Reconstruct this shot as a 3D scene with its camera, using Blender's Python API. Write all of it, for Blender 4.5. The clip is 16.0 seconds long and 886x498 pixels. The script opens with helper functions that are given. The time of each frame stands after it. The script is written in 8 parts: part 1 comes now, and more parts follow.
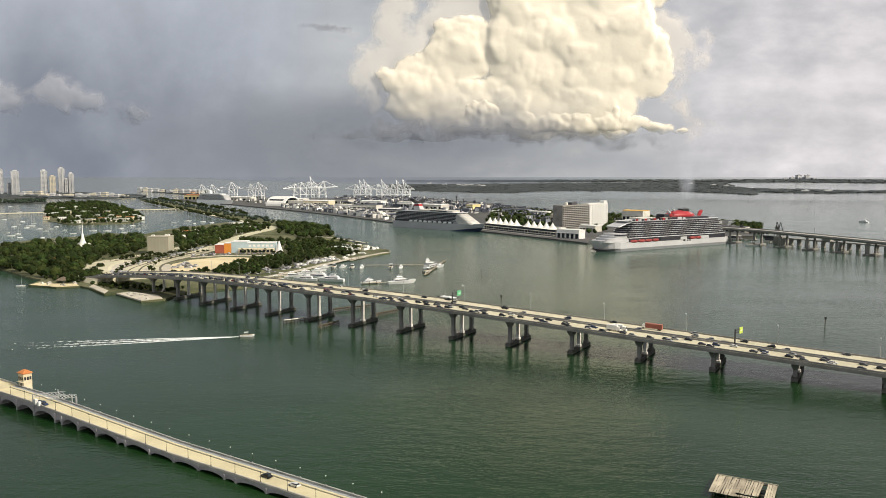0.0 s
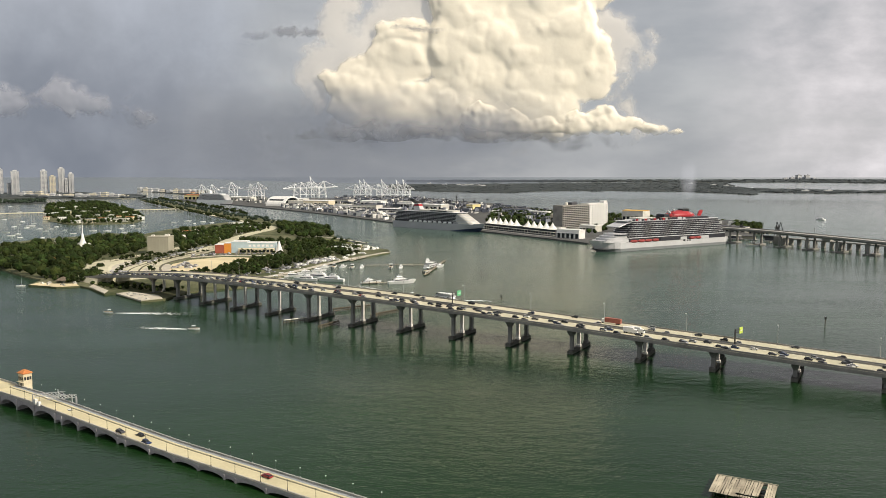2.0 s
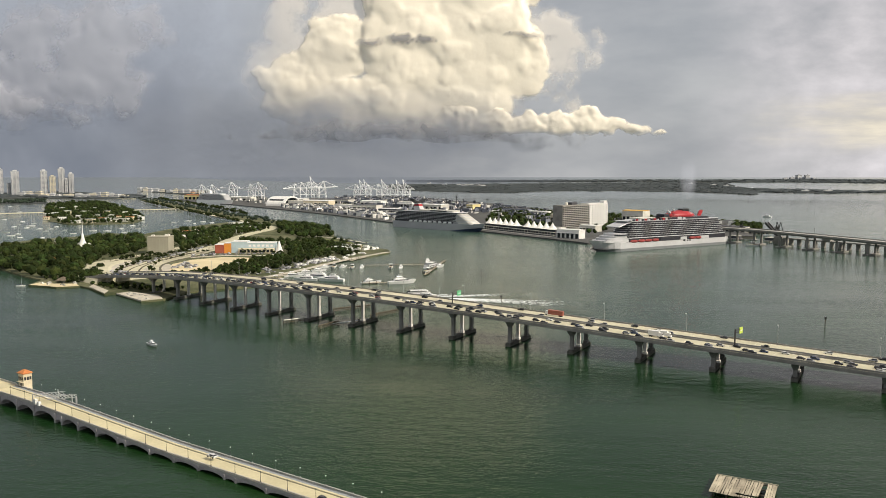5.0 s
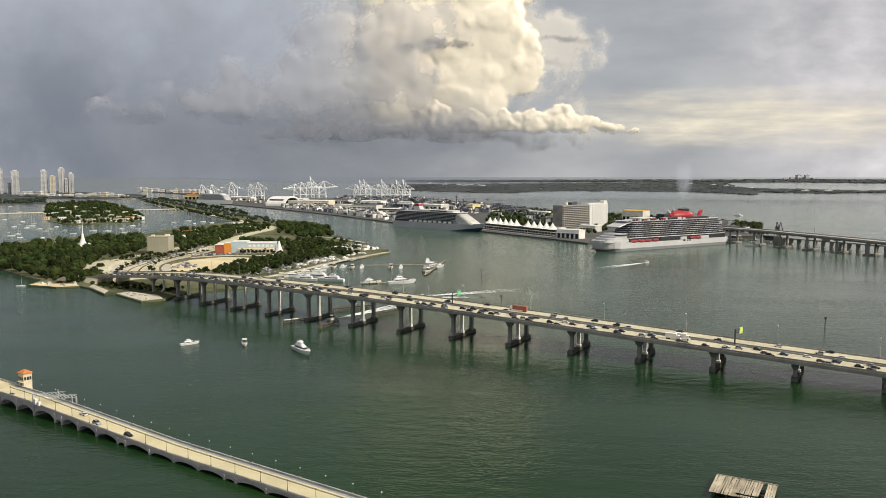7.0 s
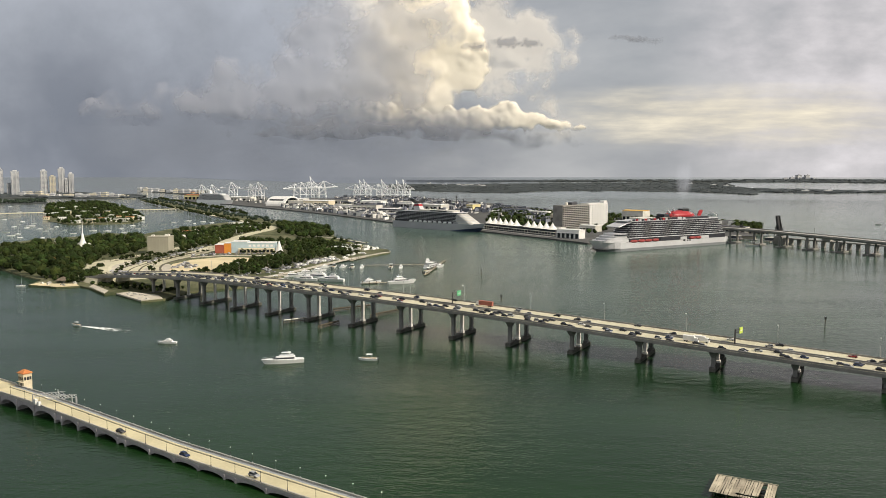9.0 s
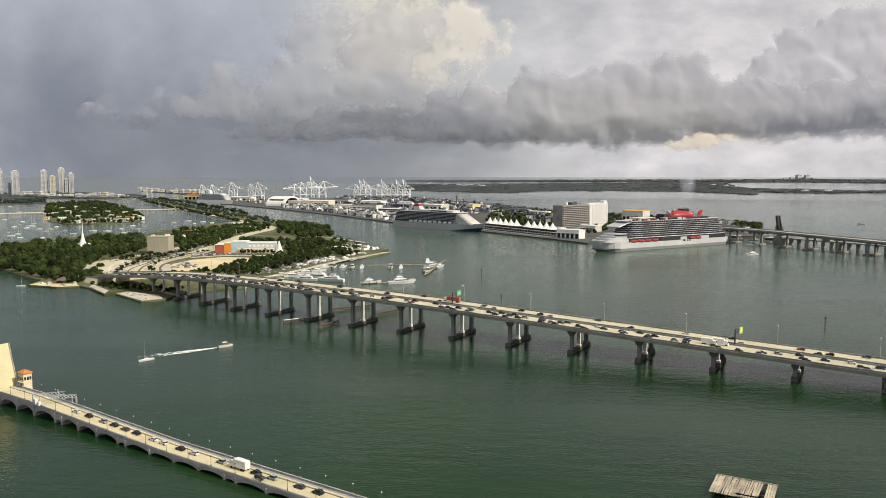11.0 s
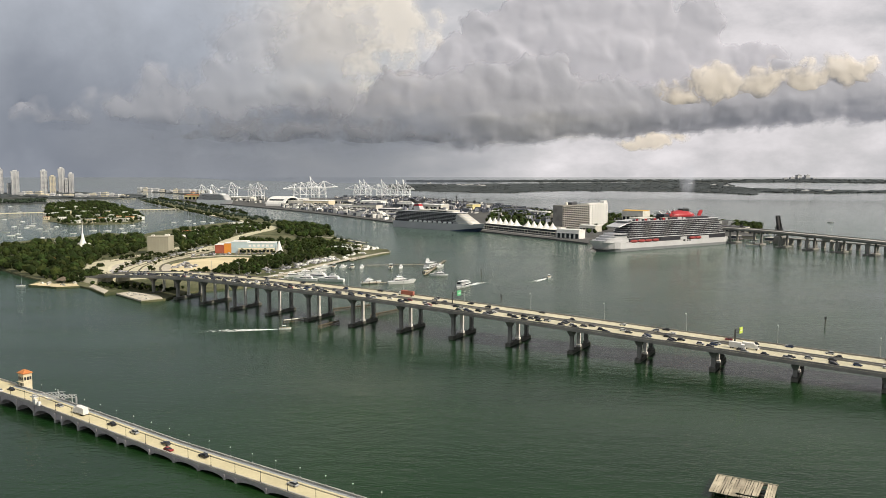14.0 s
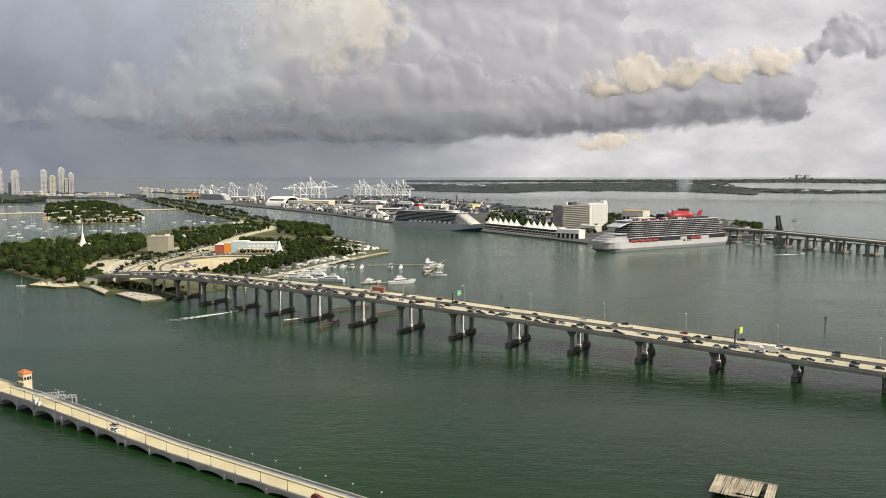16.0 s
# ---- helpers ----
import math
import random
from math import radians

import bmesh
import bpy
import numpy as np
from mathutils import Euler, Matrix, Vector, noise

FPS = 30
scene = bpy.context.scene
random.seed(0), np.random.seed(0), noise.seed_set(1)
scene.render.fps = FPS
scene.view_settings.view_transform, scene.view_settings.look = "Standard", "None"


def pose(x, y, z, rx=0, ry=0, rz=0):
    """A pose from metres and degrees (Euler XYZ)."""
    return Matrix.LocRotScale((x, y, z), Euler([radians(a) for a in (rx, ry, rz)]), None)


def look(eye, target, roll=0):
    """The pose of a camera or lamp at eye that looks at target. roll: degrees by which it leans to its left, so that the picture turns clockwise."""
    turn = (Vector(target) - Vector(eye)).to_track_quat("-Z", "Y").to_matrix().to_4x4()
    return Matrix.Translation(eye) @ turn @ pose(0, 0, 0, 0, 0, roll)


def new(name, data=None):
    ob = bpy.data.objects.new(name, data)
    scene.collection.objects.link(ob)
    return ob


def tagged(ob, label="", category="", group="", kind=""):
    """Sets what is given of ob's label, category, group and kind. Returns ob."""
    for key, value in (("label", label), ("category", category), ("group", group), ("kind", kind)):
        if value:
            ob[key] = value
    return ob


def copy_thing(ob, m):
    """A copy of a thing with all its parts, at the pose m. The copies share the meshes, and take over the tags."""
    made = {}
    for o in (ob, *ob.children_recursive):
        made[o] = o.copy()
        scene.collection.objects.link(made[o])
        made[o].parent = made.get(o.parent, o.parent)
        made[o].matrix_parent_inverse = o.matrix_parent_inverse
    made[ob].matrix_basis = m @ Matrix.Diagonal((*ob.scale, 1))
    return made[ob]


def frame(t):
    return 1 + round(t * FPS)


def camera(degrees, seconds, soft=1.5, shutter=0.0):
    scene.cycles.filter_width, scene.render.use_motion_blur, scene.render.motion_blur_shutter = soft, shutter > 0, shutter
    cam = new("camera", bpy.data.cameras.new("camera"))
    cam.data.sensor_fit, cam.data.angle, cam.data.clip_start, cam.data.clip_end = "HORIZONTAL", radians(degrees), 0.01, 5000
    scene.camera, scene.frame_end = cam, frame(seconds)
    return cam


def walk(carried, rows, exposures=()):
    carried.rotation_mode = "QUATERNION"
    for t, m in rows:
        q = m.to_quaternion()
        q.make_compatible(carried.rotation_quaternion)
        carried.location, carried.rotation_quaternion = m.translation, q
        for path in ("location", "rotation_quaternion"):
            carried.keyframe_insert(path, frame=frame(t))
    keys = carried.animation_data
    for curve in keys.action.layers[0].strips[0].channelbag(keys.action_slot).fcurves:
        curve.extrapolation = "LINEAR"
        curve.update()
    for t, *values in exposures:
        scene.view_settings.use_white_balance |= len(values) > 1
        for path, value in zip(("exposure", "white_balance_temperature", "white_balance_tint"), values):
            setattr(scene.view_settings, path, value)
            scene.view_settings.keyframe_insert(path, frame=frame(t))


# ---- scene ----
cam = camera(60.0, 16.0, soft=0.6)
EYE = 110.0
walk(cam, [(0.0, pose(0, 0, EYE, 84.615, 0, 0)), (16.0, pose(0, 0, EYE, 84.615, 0, 0))],
     exposures=((0.0, 0.0), (2.0, -0.06), (4.0, -0.11), (9.0, -0.11), (11.5, -0.04), (16.0, -0.02)))

# ---------------------------------------------------------------- light
SUN_AZ, SUN_EL = 120.4, 40.0          # degrees clockwise from +y, and up
world = bpy.data.worlds.new("world")
scene.world = world
world.use_nodes = True
wn, wl = world.node_tree.nodes, world.node_tree.links
wn.clear()
sky = wn.new("ShaderNodeTexSky")
sky.sky_type, sky.sun_disc = "NISHITA", False
sky.sun_elevation, sky.sun_rotation = radians(SUN_EL), radians(SUN_AZ)
sky.dust_density = 4.0
coord = wn.new("ShaderNodeTexCoord")
stretch = wn.new("ShaderNodeMapping")
stretch.inputs["Scale"].default_value = (2.2, 2.2, 7.0)
puff = wn.new("ShaderNodeTexNoise")
puff.inputs["Scale"].default_value, puff.inputs["Detail"].default_value = 1.3, 7.0
puff.inputs["Roughness"].default_value = 0.55
ramp = wn.new("ShaderNodeValToRGB")
ramp.color_ramp.elements[0].position, ramp.color_ramp.elements[0].color = 0.30, (0.385, 0.405, 0.437, 1)
ramp.color_ramp.elements[1].position, ramp.color_ramp.elements[1].color = 0.66, (0.645, 0.65, 0.655, 1)
dim = wn.new("ShaderNodeVectorMath")
dim.operation = "SCALE"
dim.inputs["Scale"].default_value = 0.085
veil = wn.new("ShaderNodeMix")
veil.data_type = "RGBA"
veil.inputs["Factor"].default_value = 0.86
back = wn.new("ShaderNodeBackground")
wout = wn.new("ShaderNodeOutputWorld")
wl.new(coord.outputs["Generated"], stretch.inputs["Vector"])
wl.new(stretch.outputs["Vector"], puff.inputs["Vector"])
wl.new(puff.outputs["Fac"], ramp.inputs["Fac"])
wl.new(sky.outputs["Color"], dim.inputs[0])
wl.new(dim.outputs["Vector"], veil.inputs["A"])
wl.new(ramp.outputs["Color"], veil.inputs["B"])
wl.new(veil.outputs["Result"], back.inputs["Color"])
wl.new(back.outputs["Background"], wout.inputs["Surface"])

lamp = bpy.data.lights.new("sun", "SUN")
lamp.energy, lamp.angle, lamp.color = 4.8, radians(1.5), (1.0, 0.90, 0.75)
sun = new("sun", lamp)
to_sun = Vector((math.sin(radians(SUN_AZ)) * math.cos(radians(SUN_EL)), math.cos(radians(SUN_AZ)) * math.cos(radians(SUN_EL)), math.sin(radians(SUN_EL))))
sun.matrix_world = look(to_sun * 500, (0, 0, 0))


# ---------------------------------------------------------------- materials
def material(name, color, rough=0.7, metal=0.0, spread=0.25, scale=0.3, fine=3.0, bump=0.0, tint=None, island=0.0, ior=1.45, each=0.0, hue=0.0):
    """Principled surface with variation at two scales (scale, fine: features per metre)."""
    m = bpy.data.materials.new(name)
    m.use_nodes = True
    n, l = m.node_tree.nodes, m.node_tree.links
    b = n["Principled BSDF"]
    b.inputs["Roughness"].default_value, b.inputs["Metallic"].default_value = rough, metal
    b.inputs["IOR"].default_value = ior
    if rough >= 0.7:
        b.inputs["Specular IOR Level"].default_value = 0.12
    tc = n.new("ShaderNodeTexCoord")
    big, small = n.new("ShaderNodeTexNoise"), n.new("ShaderNodeTexNoise")
    for tex, s in ((big, scale), (small, fine)):
        tex.inputs["Scale"].default_value, tex.inputs["Detail"].default_value = s, 5.0
        l.new(tc.outputs["Object"], tex.inputs["Vector"])
    add = n.new("ShaderNodeMath")
    add.operation = "MULTIPLY_ADD"
    l.new(small.outputs["Fac"], add.inputs[0])
    add.inputs[1].default_value = 0.5
    l.new(big.outputs["Fac"], add.inputs[2])
    r = n.new("ShaderNodeMapRange")
    r.inputs["From Min"].default_value, r.inputs["From Max"].default_value = 0.5, 1.0
    l.new(add.outputs["Value"], r.inputs["Value"])
    mix = n.new("ShaderNodeMix")
    mix.data_type = "RGBA"
    dark = tint or tuple(c * (1 - spread) for c in color)
    lite = tuple(min(c * (1 + spread * 0.8), 0.95) for c in color)
    mix.inputs["A"].default_value, mix.inputs["B"].default_value = (*dark, 1), (*lite, 1)
    l.new(r.outputs["Result"], mix.inputs["Factor"])
    out = mix.outputs["Result"]
    if island or each:
        hs = n.new("ShaderNodeHueSaturation")
        if island:
            rnd = n.new("ShaderNodeNewGeometry").outputs["Random Per Island"]
        else:
            rnd = n.new("ShaderNodeObjectInfo").outputs["Random"]
        rr = n.new("ShaderNodeMapRange")
        k = island or each
        rr.inputs["To Min"].default_value, rr.inputs["To Max"].default_value = 1 - k, 1 + k
        l.new(rnd, rr.inputs["Value"])
        l.new(rr.outputs["Result"], hs.inputs["Value"])
        if hue:
            turn = n.new("ShaderNodeMapRange")
            turn.inputs["To Min"].default_value, turn.inputs["To Max"].default_value = 0.5 - hue, 0.5 + hue * 0.5
            mixup = n.new("ShaderNodeMath")
            mixup.operation = "MULTIPLY_ADD"
            mixup.inputs[1].default_value = 7.31
            l.new(rnd, mixup.inputs[0])
            l.new(big.outputs["Fac"], mixup.inputs[2])
            wrap = n.new("ShaderNodeMath")
            wrap.operation = "FRACT"
            l.new(mixup.outputs["Value"], wrap.inputs[0])
            l.new(wrap.outputs["Value"], turn.inputs["Value"])
            l.new(turn.outputs["Result"], hs.inputs["Hue"])
        l.new(out, hs.inputs["Color"])
        out = hs.outputs["Color"]
    l.new(out, b.inputs["Base Color"])
    if bump:
        bp = n.new("ShaderNodeBump")
        bp.inputs["Strength"].default_value, bp.inputs["Distance"].default_value = bump, 0.3
        l.new(small.outputs["Fac"], bp.inputs["Height"])
        l.new(bp.outputs["Normal"], b.inputs["Normal"])
    return m


def water_material():
    m = bpy.data.materials.new("bay_water")
    m.use_nodes = True
    n, l = m.node_tree.nodes, m.node_tree.links
    b = n["Principled BSDF"]
    b.inputs["IOR"].default_value = 1.33
    b.inputs["Specular IOR Level"].default_value = 0.21
    tc = n.new("ShaderNodeTexCoord")
    turn = n.new("ShaderNodeMapping")
    turn.inputs["Rotation"].default_value = (0, 0, radians(20))
    turn.inputs["Scale"].default_value = (1.0, 1.9, 1.0)
    l.new(tc.outputs["Object"], turn.inputs["Vector"])
    chop, swell, patch = (n.new("ShaderNodeTexNoise") for _ in range(3))
    for tex, s, d in ((chop, 0.38, 5.0), (swell, 0.09, 3.0), (patch, 0.006, 4.0)):
        tex.inputs["Scale"].default_value, tex.inputs["Detail"].default_value = s, d
        l.new(turn.outputs["Vector"], tex.inputs["Vector"])
    add = n.new("ShaderNodeMath")
    add.operation = "MULTIPLY_ADD"
    l.new(swell.outputs["Fac"], add.inputs[0])
    add.inputs[1].default_value = 1.6
    l.new(chop.outputs["Fac"], add.inputs[2])
    bp = n.new("ShaderNodeBump")
    bp.inputs["Distance"].default_value = 0.5
    l.new(add.outputs["Value"], bp.inputs["Height"])
    # gusts roughen the water in long patches, slicks between them lie calmer
    gust, wind = n.new("ShaderNodeTexNoise"), n.new("ShaderNodeMapRange")
    gust.inputs["Scale"].default_value, gust.inputs["Detail"].default_value, gust.inputs["Roughness"].default_value = 0.014, 6.0, 0.62
    lie = n.new("ShaderNodeMapping")
    lie.inputs["Rotation"].default_value, lie.inputs["Scale"].default_value = (0, 0, radians(-28)), (0.55, 1.7, 1.0)
    l.new(tc.outputs["Object"], lie.inputs["Vector"])
    l.new(lie.outputs["Vector"], gust.inputs["Vector"])
    wind.inputs["From Min"].default_value, wind.inputs["From Max"].default_value = 0.36, 0.66
    wind.inputs["To Min"].default_value, wind.inputs["To Max"].default_value = 0.22, 0.55
    l.new(gust.outputs["Fac"], wind.inputs["Value"])
    l.new(wind.outputs["Result"], bp.inputs["Strength"])
    l.new(bp.outputs["Normal"], b.inputs["Normal"])
    c = n.new("ShaderNodeValToRGB")
    c.color_ramp.elements[0].position, c.color_ramp.elements[0].color = 0.34, (0.006, 0.024, 0.0065, 1)
    c.color_ramp.elements[1].position, c.color_ramp.elements[1].color = 0.66, (0.011, 0.036, 0.0095, 1)
    l.new(patch.outputs["Fac"], c.inputs["Fac"])
    # paler towards the harbour: milkier water plus grazing sky sheen put into the colour
    sep, sheen_ramp = n.new("ShaderNodeSeparateXYZ"), n.new("ShaderNodeMapRange")
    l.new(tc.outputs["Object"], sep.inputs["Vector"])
    l.new(sep.outputs["Y"], sheen_ramp.inputs["Value"])
    sheen_ramp.inputs["From Min"].default_value, sheen_ramp.inputs["From Max"].default_value = 380.0, 1300.0
    milky_sheen = n.new("ShaderNodeMix")
    milky_sheen.data_type = "RGBA"
    milky_sheen.inputs["B"].default_value = (0.055, 0.098, 0.072, 1)
    l.new(sheen_ramp.outputs["Result"], milky_sheen.inputs["Factor"])
    l.new(c.outputs["Color"], milky_sheen.inputs["A"])
    # far sea's grazing sky reflection, put in as paler colour and metallic
    reach, far_reflect, pale = n.new("ShaderNodeVectorMath"), n.new("ShaderNodeMapRange"), n.new("ShaderNodeMix")
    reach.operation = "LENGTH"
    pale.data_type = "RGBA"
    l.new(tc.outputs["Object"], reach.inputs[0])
    l.new(reach.outputs["Value"], far_reflect.inputs["Value"])
    far_reflect.inputs["From Min"].default_value, far_reflect.inputs["From Max"].default_value, far_reflect.inputs["To Max"].default_value = 1500.0, 4300.0, 0.62
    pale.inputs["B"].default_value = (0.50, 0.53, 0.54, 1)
    l.new(far_reflect.outputs["Result"], pale.inputs["Factor"])
    l.new(milky_sheen.outputs["Result"], pale.inputs["A"])
    l.new(far_reflect.outputs["Result"], b.inputs["Metallic"])
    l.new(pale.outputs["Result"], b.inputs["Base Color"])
    r = n.new("ShaderNodeMapRange")
    r.inputs["To Min"].default_value, r.inputs["To Max"].default_value = 0.06, 0.16
    l.new(patch.outputs["Fac"], r.inputs["Value"])
    l.new(r.outputs["Result"], b.inputs["Roughness"])
    return m


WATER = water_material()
CONCRETE = material("weathered_concrete", (0.27, 0.26, 0.24), 0.85, 0, 0.3, 0.08, 1.2, 0.2)
WETCONCRETE = material("wet_algae_dark_concrete", (0.11, 0.108, 0.095), 0.7, 0, 0.4, 0.15, 1.5, 0.2)
# grey lowered for the shade on the bridge's outer columns
SHADEDCONCRETE = material("rain_stained_grey_concrete", (0.24, 0.235, 0.22), 0.85, 0, 0.35, 0.12, 1.5, 0.2)
ROADWAY = material("pale_road_concrete", (0.53, 0.495, 0.36), 0.85, 0, 0.16, 0.05, 0.9, 0.1)
OLDROAD = material("cream_road_concrete", (0.57, 0.51, 0.33), 0.85, 0, 0.14, 0.06, 0.9, 0.1)
BALUSTRADE = material("grey_balustrade_concrete", (0.43, 0.415, 0.39), 0.85, 0, 0.3, 0.15, 2.0, 0.2)
ARCHWORK = material("mauve_grey_concrete", (0.40, 0.37, 0.38), 0.85, 0, 0.3, 0.12, 1.5, 0.2)
DARKSTEEL = material("dark_steel", (0.05, 0.05, 0.05), 0.5, 0.6, 0.3, 0.4, 4.0)
GREYSTEEL = material("galvanised_steel", (0.45, 0.46, 0.47), 0.45, 0.6, 0.2, 0.4, 4.0)
LINE = material("white_road_paint", (0.72, 0.71, 0.66), 0.7, 0, 0.2, 0.3, 3.0)
WHITE = material("white_gelcoat", (0.80, 0.80, 0.79), 0.3, 0, 0.06, 0.2, 2.0)
WHITEPAINT = material("white_paint", (0.76, 0.75, 0.72), 0.6, 0, 0.1, 0.1, 1.0)
OFFWHITE = material("off_white_paint", (0.62, 0.60, 0.54), 0.7, 0, 0.15, 0.1, 1.0, each=0.15)
GLASS = material("dark_window_glass", (0.025, 0.03, 0.035), 0.12, 0, 0.3, 0.3, 2.0)
# far shores' soil, with the blue-grey of distance haze put into its colour
HAZESOIL = material("dark_mangrove_soil", (0.062, 0.068, 0.066), 0.95, 0, 0.4, 0.01, 0.1)
SAND = material("pale_sand", (0.62, 0.53, 0.34), 0.95, 0, 0.18, 0.03, 0.6, 0.2)
SOIL = material("sandy_soil_and_scrub", (0.14, 0.135, 0.08), 0.95, 0, 0.4, 0.03, 0.4, 0.2, tint=(0.035, 0.05, 0.02))
GRASS = material("mown_grass", (0.16, 0.18, 0.06), 0.95, 0, 0.35, 0.05, 0.8, 0.2)
LEAF = material("broadleaf_foliage", (0.025, 0.040, 0.010), 0.85, 0, 0.6, 0.05, 0.5, island=0.6, hue=0.04)
# distance haze is put into these two foliage colours
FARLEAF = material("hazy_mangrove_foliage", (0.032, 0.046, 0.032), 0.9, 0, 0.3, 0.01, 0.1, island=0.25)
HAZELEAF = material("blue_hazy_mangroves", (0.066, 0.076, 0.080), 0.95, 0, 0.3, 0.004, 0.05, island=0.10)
BARK = material("grey_bark", (0.16, 0.13, 0.10), 0.9, 0, 0.3, 0.5, 5.0, 0.3)
ASPHALT = material("port_asphalt", (0.10, 0.10, 0.097), 0.9, 0, 0.3, 0.02, 0.3)
QUAY = material("quay_concrete", (0.33, 0.32, 0.30), 0.9, 0, 0.3, 0.03, 0.5)
# sunlight on the bridge's middle columns put into this paler grey
SUNLITCONCRETE = material("pale_new_concrete", (0.62, 0.60, 0.56), 0.8, 0, 0.15, 0.1, 1.2, 0.1)
WOOD = material("bleached_dock_planks", (0.42, 0.37, 0.28), 0.9, 0, 0.35, 0.3, 3.0, 0.3, each=0.25)
PILE = material("wet_timber_pile", (0.09, 0.075, 0.055), 0.8, 0, 0.4, 0.4, 3.0, 0.3)


# ---------------------------------------------------------------- mesh helpers
def ico(sub):
    bm = bmesh.new()
    bmesh.ops.create_icosphere(bm, subdivisions=sub, radius=1.0)
    bm.verts.ensure_lookup_table()
    v = np.array([x.co[:] for x in bm.verts])
    f = [[x.index for x in face.verts] for face in bm.faces]
    bm.free()
    return v, f


ICO = {k: ico(k) for k in (1, 2, 3, 4)}


class Shape:
    """Collects solid pieces that become one mesh."""

    def __init__(self):
        self.v, self.f = [], []

    def add(self, verts, faces):
        k = len(self.v)
        self.v.extend(tuple(map(float, p)) for p in verts)
        self.f.extend(tuple(i + k for i in face) for face in faces)
        return self

    def loft(self, rings, caps=True):
        n = len(rings[0])
        verts = [p for ring in rings for p in ring]
        faces = [(a * n + i, a * n + (i + 1) % n, (a + 1) * n + (i + 1) % n, (a + 1) * n + i) for a in range(len(rings) - 1) for i in range(n)]
        if caps:
            faces += [tuple(range(n))[::-1], tuple((len(rings) - 1) * n + i for i in range(n))]
        return self.add(verts, faces)

    def prism(self, poly, z0, z1, inset=0.0):
        """An upright prism over a counter-clockwise outline, its top edge chamfered by inset."""
        c = np.mean(poly, axis=0)
        rings = [[(x, y, z0) for x, y in poly]]
        if inset:
            rings.append([(x, y, z1 - inset) for x, y in poly])
            small = []
            for x, y in poly:
                d = np.array((x, y)) - c
                k = max(0.0, 1 - inset / max(np.hypot(*d), 1e-6) * 1.3)
                small.append((c[0] + d[0] * k, c[1] + d[1] * k, z1))
            rings.append(small)
        else:
            rings.append([(x, y, z1) for x, y in poly])
        return self.loft(rings)

    def box(self, x, y, z, sx, sy, sz, turn=0.0, bevel=0.0):
        """A box whose underside is centred on (x, y, z)."""
        c, s = math.cos(radians(turn)), math.sin(radians(turn))
        poly = [(x + c * a - s * b, y + s * a + c * b) for a, b in ((-sx / 2, -sy / 2), (sx / 2, -sy / 2), (sx / 2, sy / 2), (-sx / 2, sy / 2))]
        return self.prism(poly, z, z + sz, bevel)

    def cyl(self, x, y, z0, z1, r0, r1=None, n=10):
        r1 = r0 if r1 is None else r1
        return self.loft([[(x + r * math.cos(2 * math.pi * i / n), y + r * math.sin(2 * math.pi * i / n), z) for i in range(n)] for r, z in ((r0, z0), (r1, z1))])

    def tube(self, p, q, r0, r1=None, n=6):
        r1 = r0 if r1 is None else r1
        p, q = Vector(p), Vector(q)
        m = (q - p).to_track_quat("Z", "Y").to_matrix()
        ring = [Vector((math.cos(2 * math.pi * i / n), math.sin(2 * math.pi * i / n), 0)) for i in range(n)]
        return self.loft([[p + m @ (v * r0) for v in ring], [q + m @ (v * r1) for v in ring]])

    def blob(self, centre, radii, sub=2, rough=0.0, seed=0.0):
        v, f = ICO[sub]
        k = np.ones(len(v))
        if rough:
            k = np.array([1 + rough * noise.noise(Vector(p) * 2.1 + Vector((seed, seed * 1.7, 0))) for p in v])
        return self.add(v * k[:, None] * np.array(radii) + np.array(centre), f)


def mesh_of(name, shape, mat, smooth=False):
    me = bpy.data.meshes.new(name)
    me.from_pydata(shape.v, [], shape.f)
    me.update()
    bm = bmesh.new()
    bm.from_mesh(me)
    bmesh.ops.recalc_face_normals(bm, faces=bm.faces)
    bm.to_mesh(me)
    bm.free()
    me.materials.append(mat)
    if smooth:
        me.polygons.foreach_set("use_smooth", [True] * len(me.polygons))
    return me


def part(name, shape, mat, parent=None, label="", smooth=False):
    ob = new(name, mesh_of(name, shape, mat, smooth) if isinstance(shape, Shape) else shape)
    if parent is not None:
        ob.parent = parent
    if label:
        ob["label"] = label
    return ob


def thing(name, m, label, category, group="", kind=""):
    e = new(name)
    e.empty_display_size = 1.0
    e.matrix_basis = m
    return tagged(e, label, category, group, kind)


def solid(name, shape, mat, label, category="", group="", kind="", smooth=False, m=None):
    ob = part(name, shape, mat, None, "", smooth)
    if m is not None:
        ob.matrix_basis = m
    return tagged(ob, label, category, group, kind)


def inside(p, poly):
    hit = False
    for (x0, y0), (x1, y1) in zip(poly, poly[1:] + poly[:1]):
        if (y0 > p[1]) != (y1 > p[1]) and p[0] < (x1 - x0) * (p[1] - y0) / (y1 - y0) + x0:
            hit = not hit
    return hit


def sea_level(r):
    return 0.0 if r < 3800 else 99.0 * ((r - 3800) / 1100) ** 1.6


# ---------------------------------------------------------------- water and land
def water():
    """One sheet from behind the camera to the horizon."""
    s = Shape()
    radii = [20, 200, 500, 1000, 2000, 3000, 3600] + [3800 + 55 * i for i in range(21)] + [4945]
    n = 96
    rings = [[(r * math.cos(2 * math.pi * i / n), r * math.sin(2 * math.pi * i / n), sea_level(r)) for i in range(n)] for r in radii]
    s.loft(rings, caps=False)
    s.add(rings[0], [tuple(range(n))])
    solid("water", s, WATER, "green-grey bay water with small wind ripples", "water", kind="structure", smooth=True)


water()

